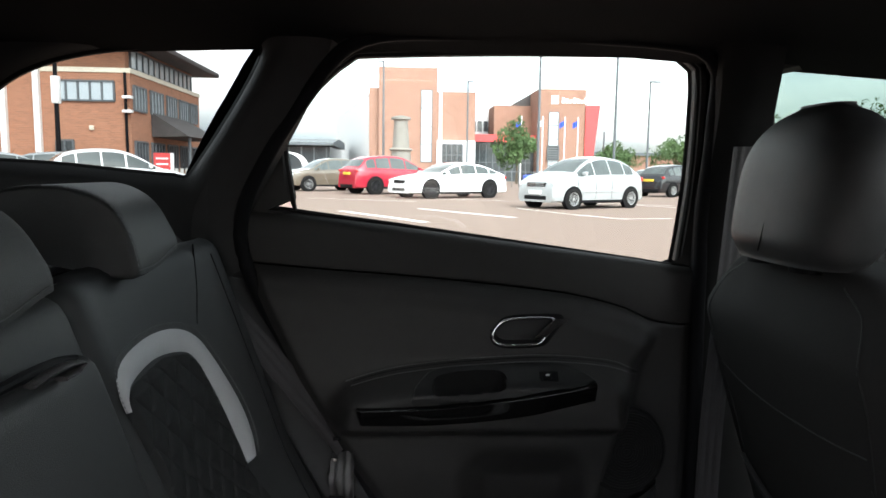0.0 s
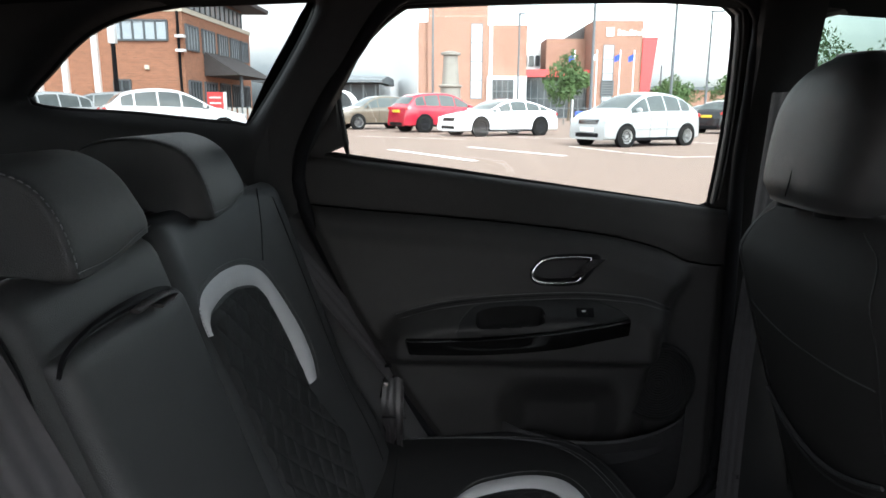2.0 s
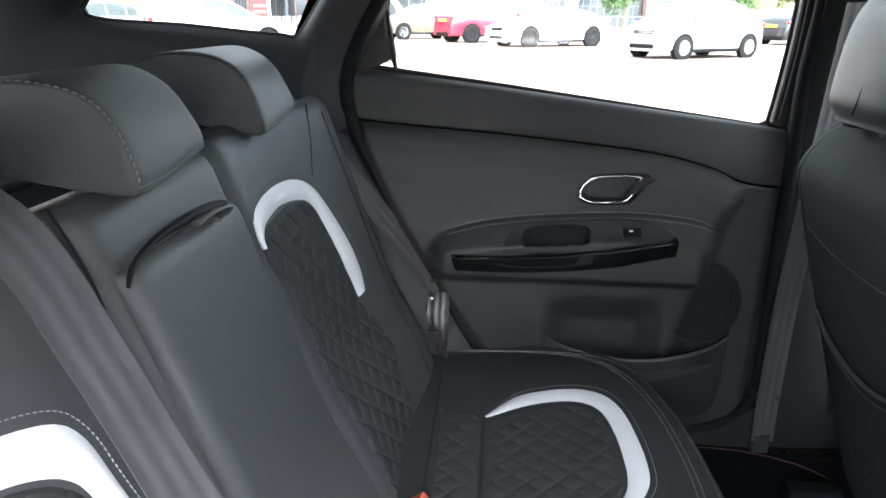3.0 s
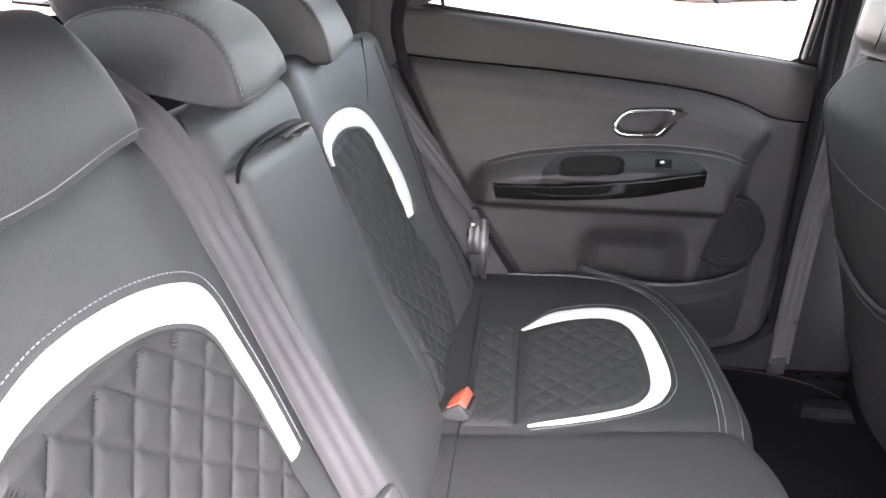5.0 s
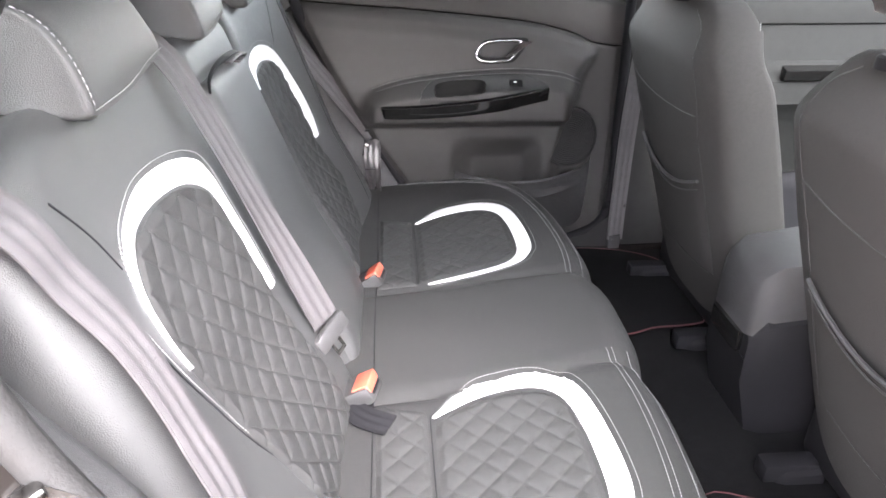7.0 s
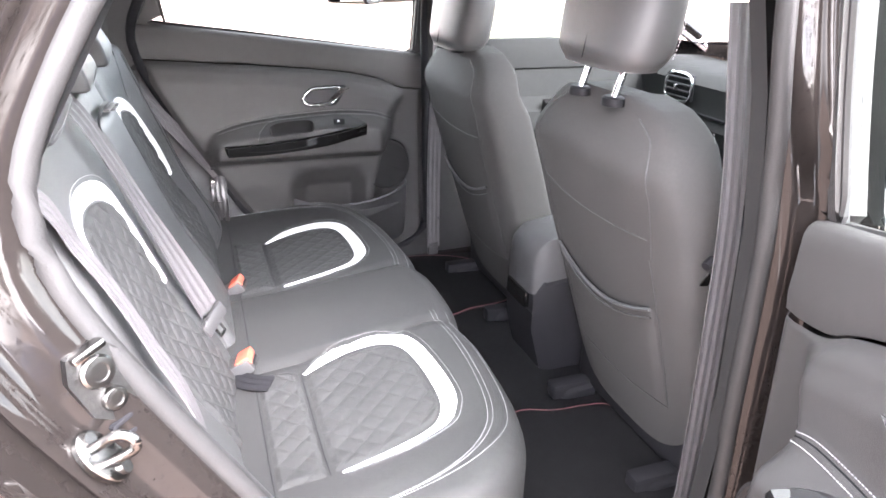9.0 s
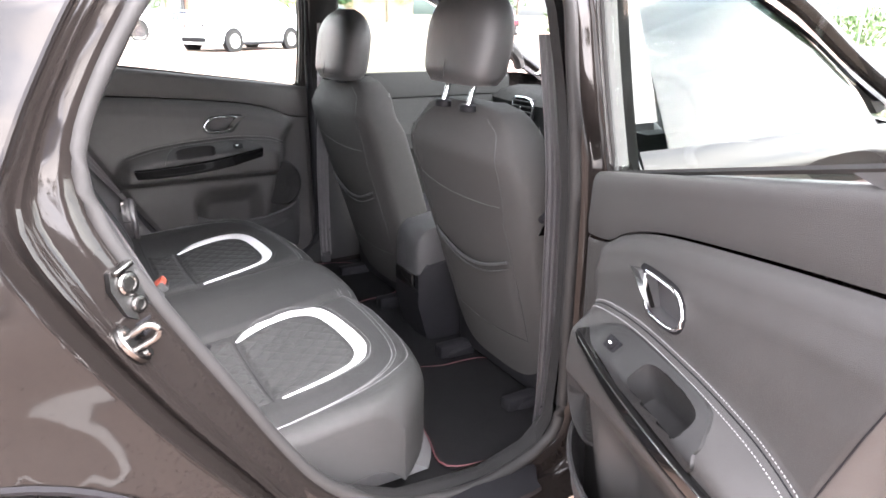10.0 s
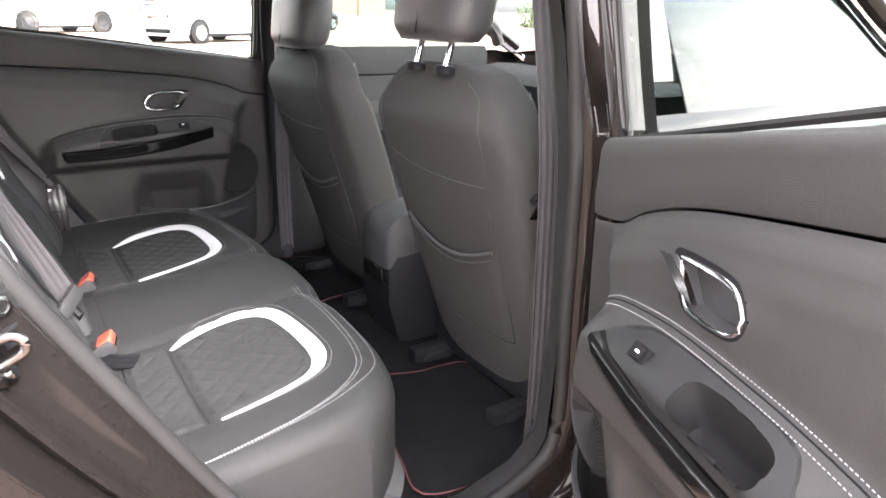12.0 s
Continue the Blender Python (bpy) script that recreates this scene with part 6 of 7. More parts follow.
def parked_car(name, label, x, y, heading, paint_mat, kind="hatch", scale=1.0, rim=RIM, plate=WHITEPL, spokes=12):
    """A parked car: rounded body shell, separate panes, shut lines, lamps, plates, mirrors and wheels."""
    car = thing(name, label, "car", "parked cars", (x, y, ground_z(y)))
    car.rotation_euler.z = heading
    car.scale = (scale,) * 3
    Lh, w, belt, st, wheels, pillars, wr = CAR_KINDS[kind]
    fine = sorted((p.x, p.z) for p in smooth_line([(a, 0, b) for a, b in st], 160))
    fx, fz = [p[0] for p in fine], [p[1] for p in fine]
    top = lambda xx: float(np.interp(xx, fx, fz))
    belt_at = lambda xx: belt + 0.045 * (-xx / Lh)
    low = 0.20 if kind != "suv" else 0.27

    def section(xx):
        """Half section at xx, from the sill over the belt and the glass to the middle of the roof."""
        t = top(xx)
        b = min(belt_at(xx), t - 0.012)
        hw = w * (1 - 0.16 * max(0.0, (abs(xx) / Lh - 0.66) / 0.34) ** 2.2)
        rise = t - b
        cab = smooth01(0.04, 0.22, rise)
        wt = hw * 0.93 - rise * 0.40
        mid = low + (b - low) * 0.52
        pts = [(hw * 0.86, low), (hw * 0.955, low + 0.05), (hw * 0.985, low + (mid - low) * 0.5), (hw, mid), (hw * 0.998, mid + (b - mid) * 0.55), (hw * 0.975, b - 0.035), (hw * 0.945, b)]
        for f in (0.25, 0.5, 0.75, 1.0):
            pts.append((hw * 0.945 + (wt - hw * 0.945) * f + 0.012 * cab * math.sin(math.pi * f), b + (rise - 0.06 * cab - 0.008) * f))
        pts += [(wt - 0.045 * cab - 0.04 * (1 - cab), t - 0.02 * cab - 0.004), (wt * 0.62, t - 0.002), (wt * 0.3, t + 0.006), (0.0, t + 0.008)]
        return pts

    def skin(xx, u, sy, out=0.0):
        """Point of the shell: u counts along the section, out lifts it outwards."""
        p = section(xx)
        k = min(int(u), len(p) - 2)
        f = u - k
        a, b = p[k], p[k + 1]
        ny, nz = b[1] - a[1], a[0] - b[0]
        ln = math.hypot(ny, nz) or 1.0
        return Vector((xx, sy * (a[0] + (b[0] - a[0]) * f + ny / ln * out), a[1] + (b[1] - a[1]) * f + nz / ln * out))
    xsn = [-Lh + 2 * Lh * (0.5 - 0.5 * math.cos(math.pi * k / 44)) for k in range(45)]
    rings = [[Vector((xx, yy, zz)) for yy, zz in section(xx)] + [Vector((xx, -yy, zz)) for yy, zz in reversed(section(xx)[:-1])] for xx in xsn]
    bm, vs = grid_of(rings)
    bm.faces.new(vs[0]), bm.faces.new(vs[-1])
    body = part("body", bm, paint_mat, car)
    for sy in (1, -1):
        for a, b in zip(pillars[1:], pillars[:-1]):
            front, back = b == pillars[0], a == pillars[-1]
            x0, x1 = a + (0.0 if back else 0.025), b - (0.10 if front else 0.025)
            rows = [[skin(x0 + (x1 - x0) * k / 12, 6.3 + 3.45 * f, sy, 0.006) for f in (0, 0.25, 0.5, 0.75, 1.0)] for k in range(13)]
            part("side_window", grid_of(rows)[0], CARGLASS, car, "dark window glass")
        for px in pillars[1:3] + (pillars[0] - 0.05,):
            part("shut_line", tube([skin(px - 0.02, u, sy, 0.001) for u in (1.2, 2, 3, 4, 5, 6)], 0.006, 5), DARK, body)
    for nm, x0, x1 in (("windscreen", pillars[1] - 0.02, pillars[0] - 0.03), ("rear_window", pillars[-1] - (0.28 if kind != "coupe" else 0.35), pillars[-1] + (0.02 if kind != "coupe" else 0.25))):
        rows = [[skin(x0 + (x1 - x0) * k / 10, 11.1 + (13.99 - 11.1) * q / 5, sy, 0.006) for sy, q in [(1, q) for q in range(6)] + [(-1, q) for q in range(4, -1, -1)]] for k in range(11)]
        part(nm, grid_of(rows)[0], CARGLASS, car, "dark window glass")
    side = lambda xx: section(xx)[3][0]
    for sx in wheels:
        for sy in (1, -1):
            part("wheel_arch", cyl((sx, sy * (side(sx) - 0.14), wr + 0.015), (sx, sy * (side(sx) + 0.006), wr + 0.015), wr * 1.16, sides=32), DARK, car)
            wheel(car, sx, sy * (side(sx) - 0.075), wr, wr, 0.2, spokes, rim, sy, 16)
    hz = {"suv": 0.86, "coupe": 0.66}.get(kind, 0.72)
    for sy in (1, -1):
        part("headlight", obox(Matrix.Translation((Lh - 0.15, sy * w * 0.71, hz)) @ Matrix.Rotation(sy * radians(-30), 4, "Z") @ Matrix.Rotation(radians(14), 4, "Y"), 0.14, 0.34, 0.11, 0.045), LAMPCLEAR, car)
        part("tail_light", obox(Matrix.Translation((-Lh + 0.13, sy * w * 0.80, hz + 0.16)) @ Matrix.Rotation(sy * radians(25), 4, "Z"), 0.12, 0.24, 0.12, 0.04), LAMPRED, car)
        part("fog_lamp", obox(Matrix.Translation((Lh - 0.10, sy * w * 0.62, low + 0.17)) @ Matrix.Rotation(sy * radians(-24), 4, "Z"), 0.06, 0.15, 0.08, 0.025), DARK, car)
        part("door_mirror", obox(Matrix.Translation((pillars[0] - 0.26, sy * (w + 0.06), belt + 0.07)), 0.11, 0.19, 0.12, 0.045), paint_mat, car)
        length = wheels[0] - wheels[1] - 2.7 * wr
        cx = (wheels[0] + wheels[1]) / 2
        part("side_moulding", obox(Matrix.Translation((cx, sy * (w + 0.004), low + (belt - low) * 0.42)), length, 0.022, 0.045, 0.01), paint_mat, car)
        part("sill_trim", obox(Matrix.Translation((cx, sy * w * 0.945, low + 0.02)), length + 0.1, 0.05, 0.09, 0.015), DARK, car)
        for px in pillars[1:3]:
            part("door_handle", obox(Matrix.Translation((px - 0.17, sy * (w * 0.998), belt - 0.13)), 0.17, 0.03, 0.028, 0.01), paint_mat, car)
    part("grille", box(Lh - 0.10, Lh - 0.02, -0.38, 0.38, hz - 0.12, hz + 0.03, 0.02), DARK, car)
    for k in range(3):
        part("grille_bar", box(Lh - 0.05, Lh - 0.008, -0.36, 0.36, hz - 0.10 + 0.045 * k, hz - 0.085 + 0.045 * k, 0.004), DARK if kind == "coupe" else CHROME, car)
    part("lower_grille", box(Lh - 0.08, Lh + 0.006, -0.46, 0.46, low + 0.06, low + 0.19, 0.02), DARK, car)
    part("bumper_trim", box(-Lh - 0.008, -Lh + 0.07, -0.58, 0.58, low, low + 0.16, 0.02), DARK, car)
    part("front_plate", box(Lh - 0.01, Lh + 0.014, -0.26, 0.26, low + 0.22, low + 0.33, 0.004), WHITEPL, car)
    part("rear_plate", box(-Lh - 0.03, -Lh + 0.05, -0.26, 0.26, hz - 0.02, hz + 0.09, 0.004), YELLOW, car)
    part("roof_aerial", cyl((-0.6 * Lh, 0, top(-0.6 * Lh)), (-0.6 * Lh - 0.12, 0, top(-0.6 * Lh) + 0.16), 0.008, 0.004, 6), DARK, car)
    return car


BAY = math.atan2(-0.53, -0.85)
parked_car("parked_car", "small silver hatchback on the car park", 5.44, 19.76, BAY, P_SILVER, "mpv", spokes=18)
parked_car("parked_car", "white coupe with dark wheels on the car park", 1.85, 26.5, BAY, P_WHITE, "coupe", rim=RIMDARK)
parked_car("parked_car", "red SUV with yellow rear plate", -0.49, 30.3, BAY + math.pi, P_RED, "suv", rim=RIMDARK)
parked_car("parked_car", "bronze SUV beside the fence", -3.8, 33.6, BAY, P_BEIGE, "suv", 0.95)
parked_car("parked_car", "red hatchback behind a white coupe", 2.9, 33.0, BAY + math.pi, P_RED, "hatch")
parked_car("parked_car", "white saloon on the car park", 13.6, 36.5, BAY, P_WHITE, "coupe", 0.95)
parked_car("parked_car", "black hatchback with yellow rear plate", 12.9, 31.0, BAY + math.pi, P_BLACK, "hatch")
parked_car("parked_car", "white hatchback near the brick offices", -8.6, 20.6, BAY + math.pi, P_WHITE, "hatch", 1.05)
parked_car("parked_car", "grey SUV near the brick offices", -11.1, 23.5, BAY + math.pi * 0.9, P_GREY, "suv", 0.9)
parked_car("parked_car", "silver hatchback near the brick offices", -13.6, 21.8, BAY + 0.3, P_SILVER, "hatch")
parked_car("parked_car", "red hatchback across the car park", 24.0, 33.0, BAY, P_RED, "hatch")


def window(parent, x0, x1, z0, z1, y, nx=1, nz=1, face="y", out=-1, glassm=WINDOWDARK, frame_m=WHITEWALL, fw=0.08):
    """A framed window set in a wall: frame bars and one pane per light."""
    P = (lambda u, d, z: Vector((u, y + out * d, z))) if face == "y" else (lambda u, d, z: Vector((y + out * d, u, z)))
    def blk(u0, u1, d0, d1, za, zb):
        a, b = P(u0, d0, za), P(u1, d1, zb)
        return box(min(a.x, b.x), max(a.x, b.x), min(a.y, b.y), max(a.y, b.y), min(a.z, b.z), max(a.z, b.z))
    fr = bmesh.new()
    for k in range(nx + 1):
        u = x0 + (x1 - x0) * k / nx
        merged(fr, blk(u - fw / 2, u + fw / 2, 0.0, 0.10, z0, z1))
    for k in range(nz + 1):
        z = z0 + (z1 - z0) * k / nz
        merged(fr, blk(x0, x1, 0.0, 0.09, z - fw / 2, z + fw / 2))
    f = part("window", fr, frame_m, parent)
    for i in range(nx):
        for k in range(nz):
            a, b = x0 + (x1 - x0) * i / nx + fw / 2, x0 + (x1 - x0) * (i + 1) / nx - fw / 2
            c, d = z0 + (z1 - z0) * k / nz + fw / 2, z0 + (z1 - z0) * (k + 1) / nz - fw / 2
            part("pane", blk(a, b, 0.005, 0.04, c, d), glassm, f)


# ---- brick office building behind the rear side window ----
OFF = thing("office_building", "red brick office building with dark flat roof and canopy", "building")
part("wall", box(-34, -11.75, 30, 40, 0.1, 5.4), BRICK, OFF, "red brick wall")
part("upper_storey", box(-33.7, -12.05, 30.3, 39.7, 5.4, 6.45), BRICK, OFF)
part("string_course", box(-34.05, -11.69, 29.95, 40.05, 5.2, 5.4), BEIGE, OFF)
part("roof", box(-34.9, -10.8, 29.1, 41.0, 6.45, 6.72, 0.08), ROOFGREY, OFF, "dark overhanging flat roof")
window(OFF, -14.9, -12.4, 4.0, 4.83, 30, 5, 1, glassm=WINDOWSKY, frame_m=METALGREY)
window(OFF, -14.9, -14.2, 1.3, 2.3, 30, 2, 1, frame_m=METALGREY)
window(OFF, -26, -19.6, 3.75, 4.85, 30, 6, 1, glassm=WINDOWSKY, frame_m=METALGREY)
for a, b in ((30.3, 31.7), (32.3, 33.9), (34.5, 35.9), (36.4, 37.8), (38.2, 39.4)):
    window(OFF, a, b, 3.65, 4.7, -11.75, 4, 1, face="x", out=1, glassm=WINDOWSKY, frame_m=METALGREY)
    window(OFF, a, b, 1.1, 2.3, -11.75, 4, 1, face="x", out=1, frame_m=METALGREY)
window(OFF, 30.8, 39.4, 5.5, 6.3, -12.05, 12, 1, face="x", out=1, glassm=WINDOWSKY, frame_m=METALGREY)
for x in (-15.6, -17.0, -18.2):
    part("pilaster", box(x - 0.12, x + 0.12, 29.8, 30.0, 0.1, 5.8), WHITEPL, OFF, "white painted column")
part("downpipe", cyl((-11.9, 29.88, 0.1), (-11.9, 29.88, 5.2), 0.06, sides=10), DARK, OFF)
for z in (3.5, 4.1):
    part("wall_light", box(-12.0, -11.6, 29.7, 29.95, z, z + 0.12, 0.02), WHITEPL, OFF)
part("alarm_box", box(-13.5, -13.3, 29.9, 30.0, 2.75, 2.95, 0.03), BEIGE, OFF)
bm = bmesh.new()
v = [bm.verts.new(p) for p in ((-11.75, 32.4, 3.75), (-11.75, 37.4, 3.75), (-10.0, 32.2, 2.65), (-10.0, 38.4, 2.65), (-11.75, 32.4, 2.6), (-11.75, 37.4, 2.6))]
for f in ((0, 1, 3, 2), (0, 2, 4), (1, 5, 3), (2, 3, 5, 4), (0, 4, 5, 1)):
    bm.faces.new([v[k] for k in f])
part("canopy", bm, ROOFGREY, OFF, "dark sloping entrance canopy")
for y in (33, 37.8):
    part("canopy_post", cyl((-10.2, y, 0.15), (-10.2, y, 2.66), 0.08, sides=10), METALGREY, OFF)
SGN = thing("entrance_sign", "red and white entrance sign board", "sign")
part("board", box(-10.6, -9.9, 29.3, 29.4, 0.9, 1.8), REDPANEL, SGN)
for k in range(3):
    part("text_bar", box(-10.5, -10.0, 29.285, 29.3, 1.05 + 0.24 * k, 1.12 + 0.24 * k), WHITEPL, SGN)
part("post", box(-9.9, -9.78, 29.3, 29.4, 0.15, 1.8), WHITEPL, SGN)
FEN = thing("timber_fence", "grey timber picket fence", "fence")
for k in range(9):
    part("picket", box(-9.6 + 0.22 * k, -9.46 + 0.22 * k, 28.9, 28.94, 0.15, 1.15), CONCRETE, FEN)

# ---- far buildings ----
HOT = thing("hotel_building", "brown brick hotel with red panels and glazed entrance", "building")
part("tower_wall", box(-2.64, 3.75, 75, 90, 0.1, 12.4), BRICK2, HOT, "brown brick tower")
part("side_wall", box(-3.7, -2.64, 75.5, 90, 0.1, 10.2), BRICK2, HOT)
part("wing_wall", box(3.75, 8.0, 75.3, 90, 3.0, 9.9), BRICK2, HOT)
part("entrance_wall", box(3.75, 8.0, 74.6, 76, 0.1, 4.6), WHITEWALL, HOT)
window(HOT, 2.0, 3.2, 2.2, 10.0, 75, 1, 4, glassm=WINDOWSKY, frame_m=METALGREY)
window(HOT, 4.2, 6.6, 0.6, 4.2, 74.6, 4, 3, frame_m=METALGREY)
part("link_wall", box(8.0, 15.0, 77, 90, 0.1, 4.6), WINDOWDARK, HOT)
window(HOT, 8.0, 14.8, 0.2, 4.4, 77, 9, 2, frame_m=METALGREY)
part("red_fascia", box(8.0, 15.2, 76, 77.5, 4.6, 5.4), REDPANEL, HOT, "red fascia")
part("middle_wall", box(10.6, 15.0, 79, 92, 4.6, 8.9), BRICK2, HOT)
part("roof_slope", prism([(12.5, 8.9), (15, 8.9), (15, 10.4)], lambda u, v, w: Vector((u, 80 + w, v)), 8), ROOFGREY, HOT)
part("white_wall", box(8.0, 10.6, 84, 100, 3.0, 9.0), WHITEWALL, HOT)
for k in range(3):
    window(HOT, 8.5 + 0.75 * k, 9.0 + 0.75 * k, 6.2, 7.4, 84, 1, 1, frame_m=METALGREY)
part("block_wall", box(15.0, 20.3, 75, 90, 0.1, 10.4), BRICK2, HOT, "brown brick block")
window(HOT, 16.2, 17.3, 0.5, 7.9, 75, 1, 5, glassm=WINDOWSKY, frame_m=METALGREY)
window(HOT, 16.1, 17.4, 2.6, 4.2, 74.9, 1, 6, frame_m=METALGREY)
part("red_panel", prism([(20.3, 0.2), (21.0, 0.2), (21.9, 8.7), (20.3, 8.7)], lambda u, v, w: Vector((u, 74.8 + w, v)), 8), REDPANEL, HOT, "red slanted panel")
for k in range(7):
    part("sign_bar", box(17.6 + 0.42 * k, 17.9 + 0.42 * k, 74.9, 75.0, 8.9, 9.5 - 0.12 * (k % 3)), WHITEPL, HOT)
part("sign_mark", box(16.4, 17.2, 74.9, 75.0, 8.8, 9.7), WHITEPL, HOT)
part("white_wing", prism([(-3.7, 76), (-3.7, 112), (-10.8, 112)], lambda u, v, w: Vector((u, v, 0.1 + w)), 9.5), WHITEWALL, HOT, "white rendered wing")
SHED = thing("glass_building", "low dark glazed building with curved roof", "building")
part("wall", box(-22, -8.5, 80, 95, 0.1, 3.9), WINDOWDARK, SHED)
for k in range(10):
    part("mullion", box(-22 + 1.45 * k, -21.85 + 1.45 * k, 79.9, 80, 0.1, 3.9), METALGREY, SHED)
part("roof", loft([[Vector((x, y, z)) for y, z in ((79, 4.3), (79, 4.0), (95, 4.0), (95, 4.9), (86, 5.0))] for x in (-23, -8)]), METALGREY, SHED)
part("red_door", box(-22, -19.5, 79.8, 80, 0.1, 2.8), REDPANEL, SHED)
LH = thing("model_lighthouse", "grey conical model lighthouse", "lighthouse")
part("tower", loft([[Vector((-0.15 + r * math.cos(a), 60 + r * math.sin(a), z)) for a in [2 * math.pi * k / 20 for k in range(20)]] for r, z in ((1.0, 0.1), (0.85, 2.9), (1.05, 3.0), (1.05, 3.1), (0.75, 3.2), (0.6, 5.6), (0.85, 5.65), (0.85, 5.85), (0.3, 6.0))]), STONE, LH)
part("red_base", box(-1.4, 1.2, 58.8, 61.2, 0.1, 1.2, 0.1), BRICK2, LH)
HALL = thing("far_hall", "long brown far building", "building")
part("wall", box(24, 60, 110, 125, 0.1, 4.2), BRICK2, HALL)
part("roof", box(23.5, 60.5, 109.5, 125.5, 4.2, 4.7), METALGREY, HALL)


def pole(x, y, h, r, material, label, arm=0.0):
    p = thing("lamp_post", label, "lamp post", "lamp posts")
    part("column", cyl((x, y, ground_z(y)), (x, y, ground_z(y) + h), r, r * 0.7, 10), material, p)
    if arm:
        part("lamp_head", obox(Matrix.Translation((x + arm * 0.5, y, ground_z(y) + h)), abs(arm) + 0.2, 0.18, 0.10, 0.03), material, p)


pole(8.1, 40, 11, 0.09, METALGREY, "tall dark grey lamp post")
pole(14.3, 45, 12, 0.10, METALGREY, "tall dark grey lamp post")
pole(16.6, 45, 7.2, 0.08, METALGREY, "dark grey lamp post with red flag", 0.6)
pole(-1.75, 62, 10.8, 0.12, METALGREY, "dark grey lamp post before the hotel", -0.4)
pole(5.9, 62, 9.2, 0.10, METALGREY, "dark grey lamp post", 0.4)
pole(1.7, 30.5, 5.0, 0.10, WHITEPL, "tall white flag pole on tarmac")
pole(21, 80, 8, 0.12, METALGREY, "far grey lamp post", 0.8)
pole(24, 80, 6, 0.12, METALGREY, "far slender grey lamp post")
pole(-12.9, 26, 5.2, 0.10, DARK, "dark lamp post with white banner box")
solid("banner_box", box(-13.03, -12.77, 25.87, 26.13, 3.5, 4.5, 0.03), WHITEPL, "white box on a lamp post", "sign")
for k, (x, c) in enumerate(((13.2, BLUE), (15.6, WHITEPL), (18.1, BLUE), (19.6, BLUE))):
    f = thing("flag_pole", "white flag pole with a small flag", "flag", "flags")
    part("pole", cyl((x * 0.93, 70, 0.15), (x * 0.93, 70, 7.0), 0.06, sides=8), WHITEPL, f)
    part("flag", grid_of([[Vector((x * 0.93 - 0.06 - 0.5 * a / 5, 70 + 0.08 * math.sin(a * 1.7), 6.6 - 0.55 * b / 3 - 0.25 * a / 5)) for a in range(6)] for b in range(4)])[0], c, f)
solid("grit_bin", box(7.25, 8.05, 39.6, 40.3, 0.15, 1.05, 0.08), BLUE, "blue plastic grit bin", "bin")
RF = thing("railing", "grey metal railing at the car park edge", "railing")
for k in range(60):
    part("bar", box(-16 + 0.5 * k, -15.95 + 0.5 * k, 46, 46.05, 0.15, 1.2), METALGREY, RF)
part("top_rail", box(-16, 14, 45.98, 46.06, 1.2, 1.26), METALGREY, RF)
CAGE = thing("trolley_shelter", "domed wire trolley shelter", "shelter")
for k in range(7):
    part("hoop", tube([Vector((-8.0 + 1.4 * math.cos(a) + 0, 46 + 0.4 * k, 0.15 + 2.2 * math.sin(a) ** 0.5)) for a in [math.pi * (0.02 + 0.96 * j / 16) for j in range(17)]], 0.05, 6), WHITEPL, CAGE)


def tree(x, y, h, r, seed, label):
    rnd = random.Random(seed)
    t = thing("tree", label, "tree", "trees", (x, y, ground_z(y)))
    bm = tube([Vector((0, 0, 0)), Vector((0.05, 0, h * 0.3)), Vector((0, 0.05, h * 0.6)), Vector((0, 0, h * 0.8))], lambda f: 0.13 * (1 - 0.75 * f), 8)
    for k in range(7):
        a, z0 = rnd.uniform(0, 6.28), h * rnd.uniform(0.3, 0.6)
        tube([Vector((0, 0, z0)), Vector((math.cos(a) * r * 0.35, math.sin(a) * r * 0.35, z0 + h * 0.12)), Vector((math.cos(a) * r * 0.75, math.sin(a) * r * 0.75, z0 + h * 0.22))], lambda f: 0.05 * (1 - 0.8 * f), 6, False, bm)
    part("trunk", bm, BARK, t)
    crown = bmesh.new()
    clumps = [(Vector((rnd.gauss(0, r * 0.45), rnd.gauss(0, r * 0.45), h * 0.62 + rnd.gauss(0, h * 0.15))), rnd.uniform(0.25, 0.5) * r) for _ in range(26)]
    for c, cr in clumps:
        for _ in range(70):
            d = Vector((rnd.gauss(0, 1), rnd.gauss(0, 1), rnd.gauss(0, 0.8))).normalized() * cr * rnd.uniform(0.6, 1.0)
            q = c + d
            m = Matrix.Translation(q) @ Euler((rnd.uniform(0, 6), rnd.uniform(0, 6), 0)).to_matrix().to_4x4()
            s = rnd.uniform(0.08, 0.16) * (1 + r * 0.15)
            crown.faces.new([crown.verts.new(m @ Vector(v)) for v in ((-s, 0, 0), (0, -s * 0.5, 0.01), (s * 1.2, 0, 0), (0, s * 0.5, 0.01))])
    part("crown", crown, LEAF, t, "uneven green crown")


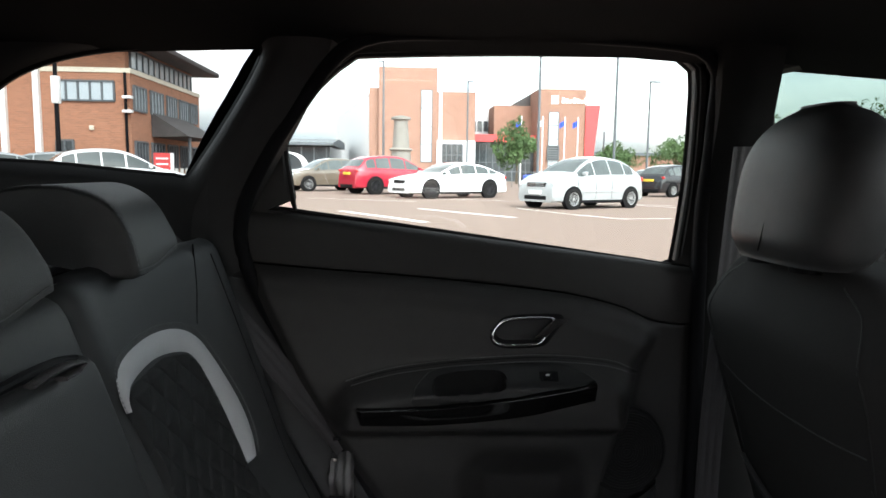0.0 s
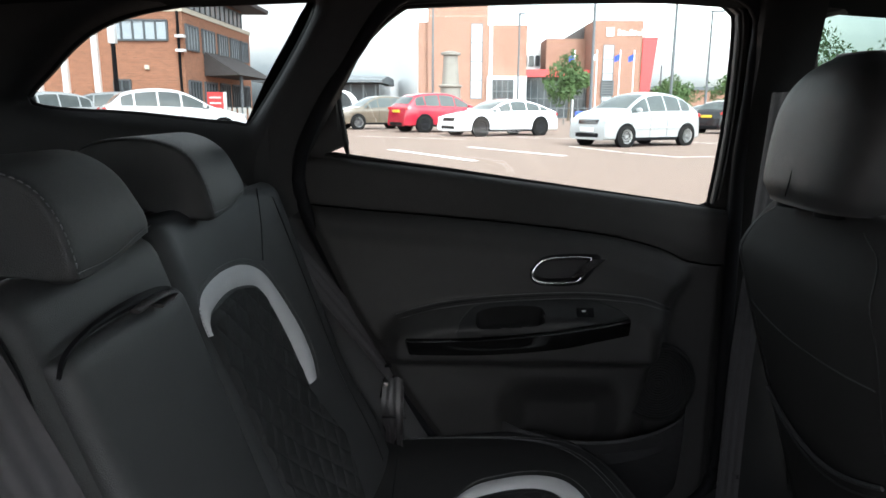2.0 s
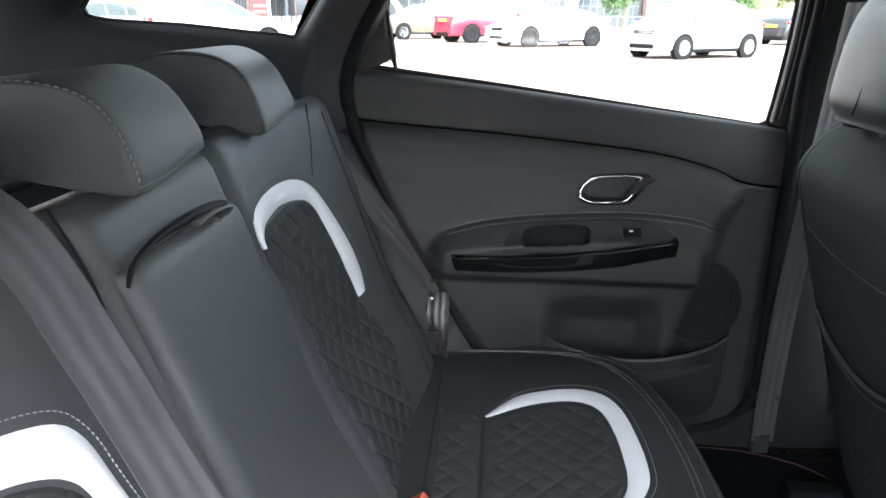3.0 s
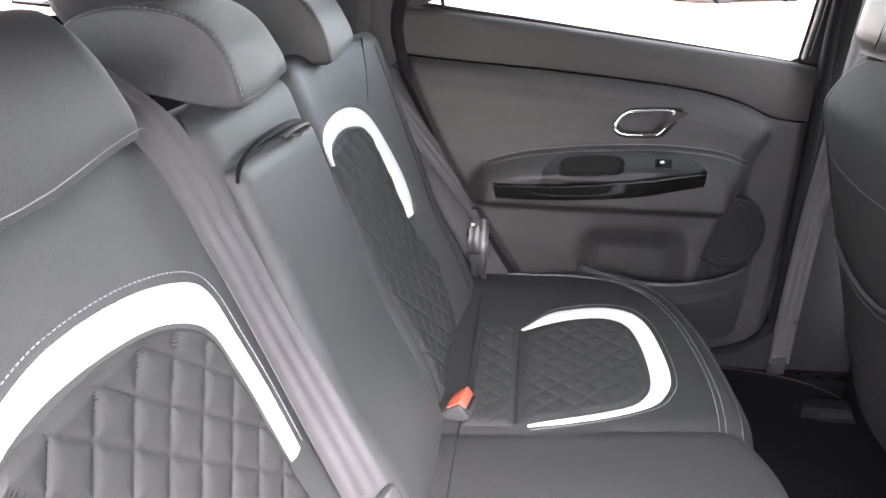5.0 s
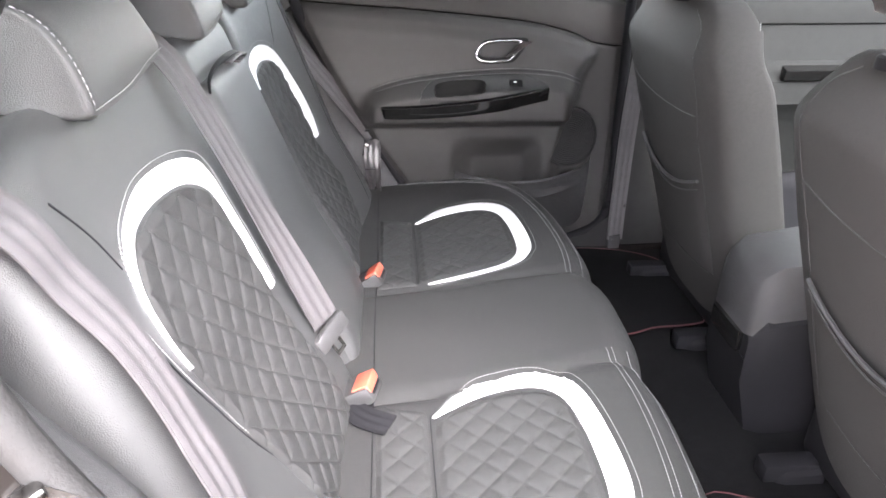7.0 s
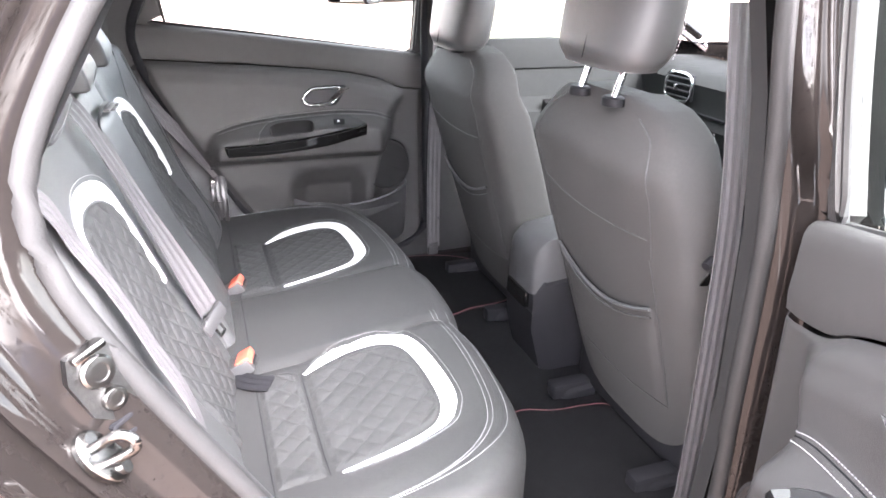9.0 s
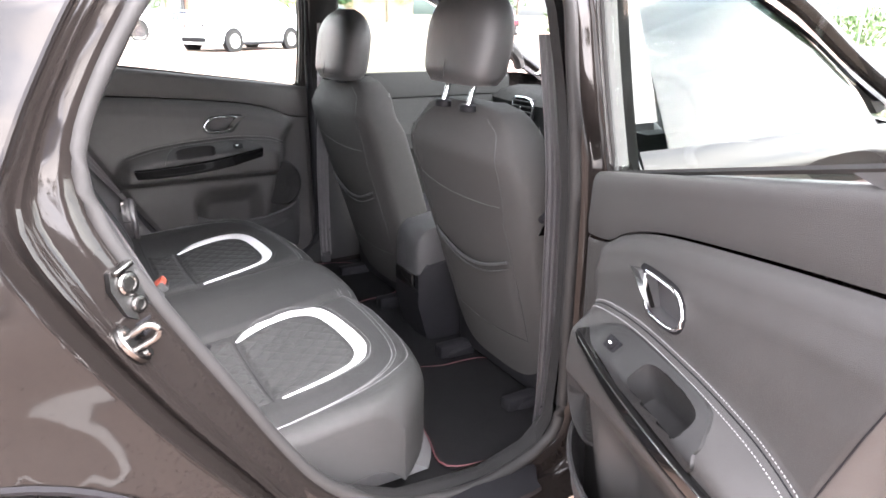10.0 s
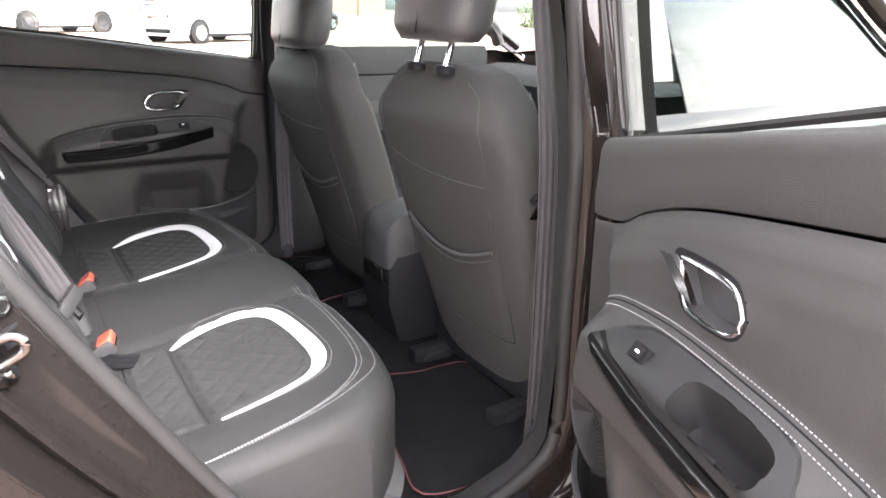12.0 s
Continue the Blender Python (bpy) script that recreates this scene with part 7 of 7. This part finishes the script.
tree(10.2, 60, 5.6, 2.0, 3, "small green tree before the hotel")
tree(27, 85, 5.0, 2.2, 5, "dark green tree across the road")
tree(23.2, 72, 4.0, 1.6, 7, "green tree across the road")
tree(31, 74, 5.2, 2.4, 9, "green tree across the road")
tree(40, 80, 9, 4.0, 11, "tall green tree across the road")
tree(48, 78, 9, 4.2, 13, "tall green tree across the road")
tree(56, 74, 9, 4.2, 15, "tall green tree across the road")


# ---- hedge and banner ahead of the car ----
rnd = random.Random(21)
bm = bmesh.new()
for _ in range(9000):
    q = Vector((rnd.uniform(33, 36), rnd.uniform(2, 40), rnd.uniform(0.15, 1.9) * (0.8 + 0.2 * math.sin(rnd.uniform(0, 3)))))
    m = Matrix.Translation(q) @ Euler((rnd.uniform(0, 6), rnd.uniform(0, 6), 0)).to_matrix().to_4x4()
    r = rnd.uniform(0.08, 0.18)
    bm.faces.new([bm.verts.new(m @ Vector(v)) for v in ((-r, 0, 0), (0, -r * 0.5, 0.01), (r * 1.2, 0, 0), (0, r * 0.5, 0.01))])
solid("hedge", bm, LEAF, "rough green hedge along the car park edge", "hedge", kind="stuff")
BAN = thing("banner", "white banner on posts before a hedge", "banner")
part("sheet", box(31.9, 31.95, 16.0, 22.0, 1.55, 2.6), WHITEPL, BAN)
for k in range(5):
    part("text_bar", box(31.88, 31.9, 16.6 + k * 1.0, 17.3 + k * 1.0, 1.75, 2.1), METALGREY, BAN)
for y in (16.0, 22.0):
    part("post", cyl((31.93, y, 0.15), (31.93, y, 2.7), 0.05, sides=8), METALGREY, BAN)


# ---- near side, behind the open door: out of view, added to be reflected ----
parked_car("parked_car", "unseen dark SUV added in the next row", -1.9, -9.0, math.pi / 2, P_BLACK, "suv")
parked_car("parked_car", "unseen blue hatchback added in the next row", 3.2, -7.6, -math.pi / 2, paint("blue_paint", (0.03, 0.08, 0.2)), "hatch")
parked_car("parked_car", "unseen white hatchback added in the next row", 6.0, -7.8, math.pi / 2, P_WHITE, "hatch")
for k, (x, y) in enumerate(((-14, -26), (-4, -30), (7, -28), (17, -25))):
    tree(x, y, 8.5, 3.8, 31 + k, "tall green tree beyond the car park")
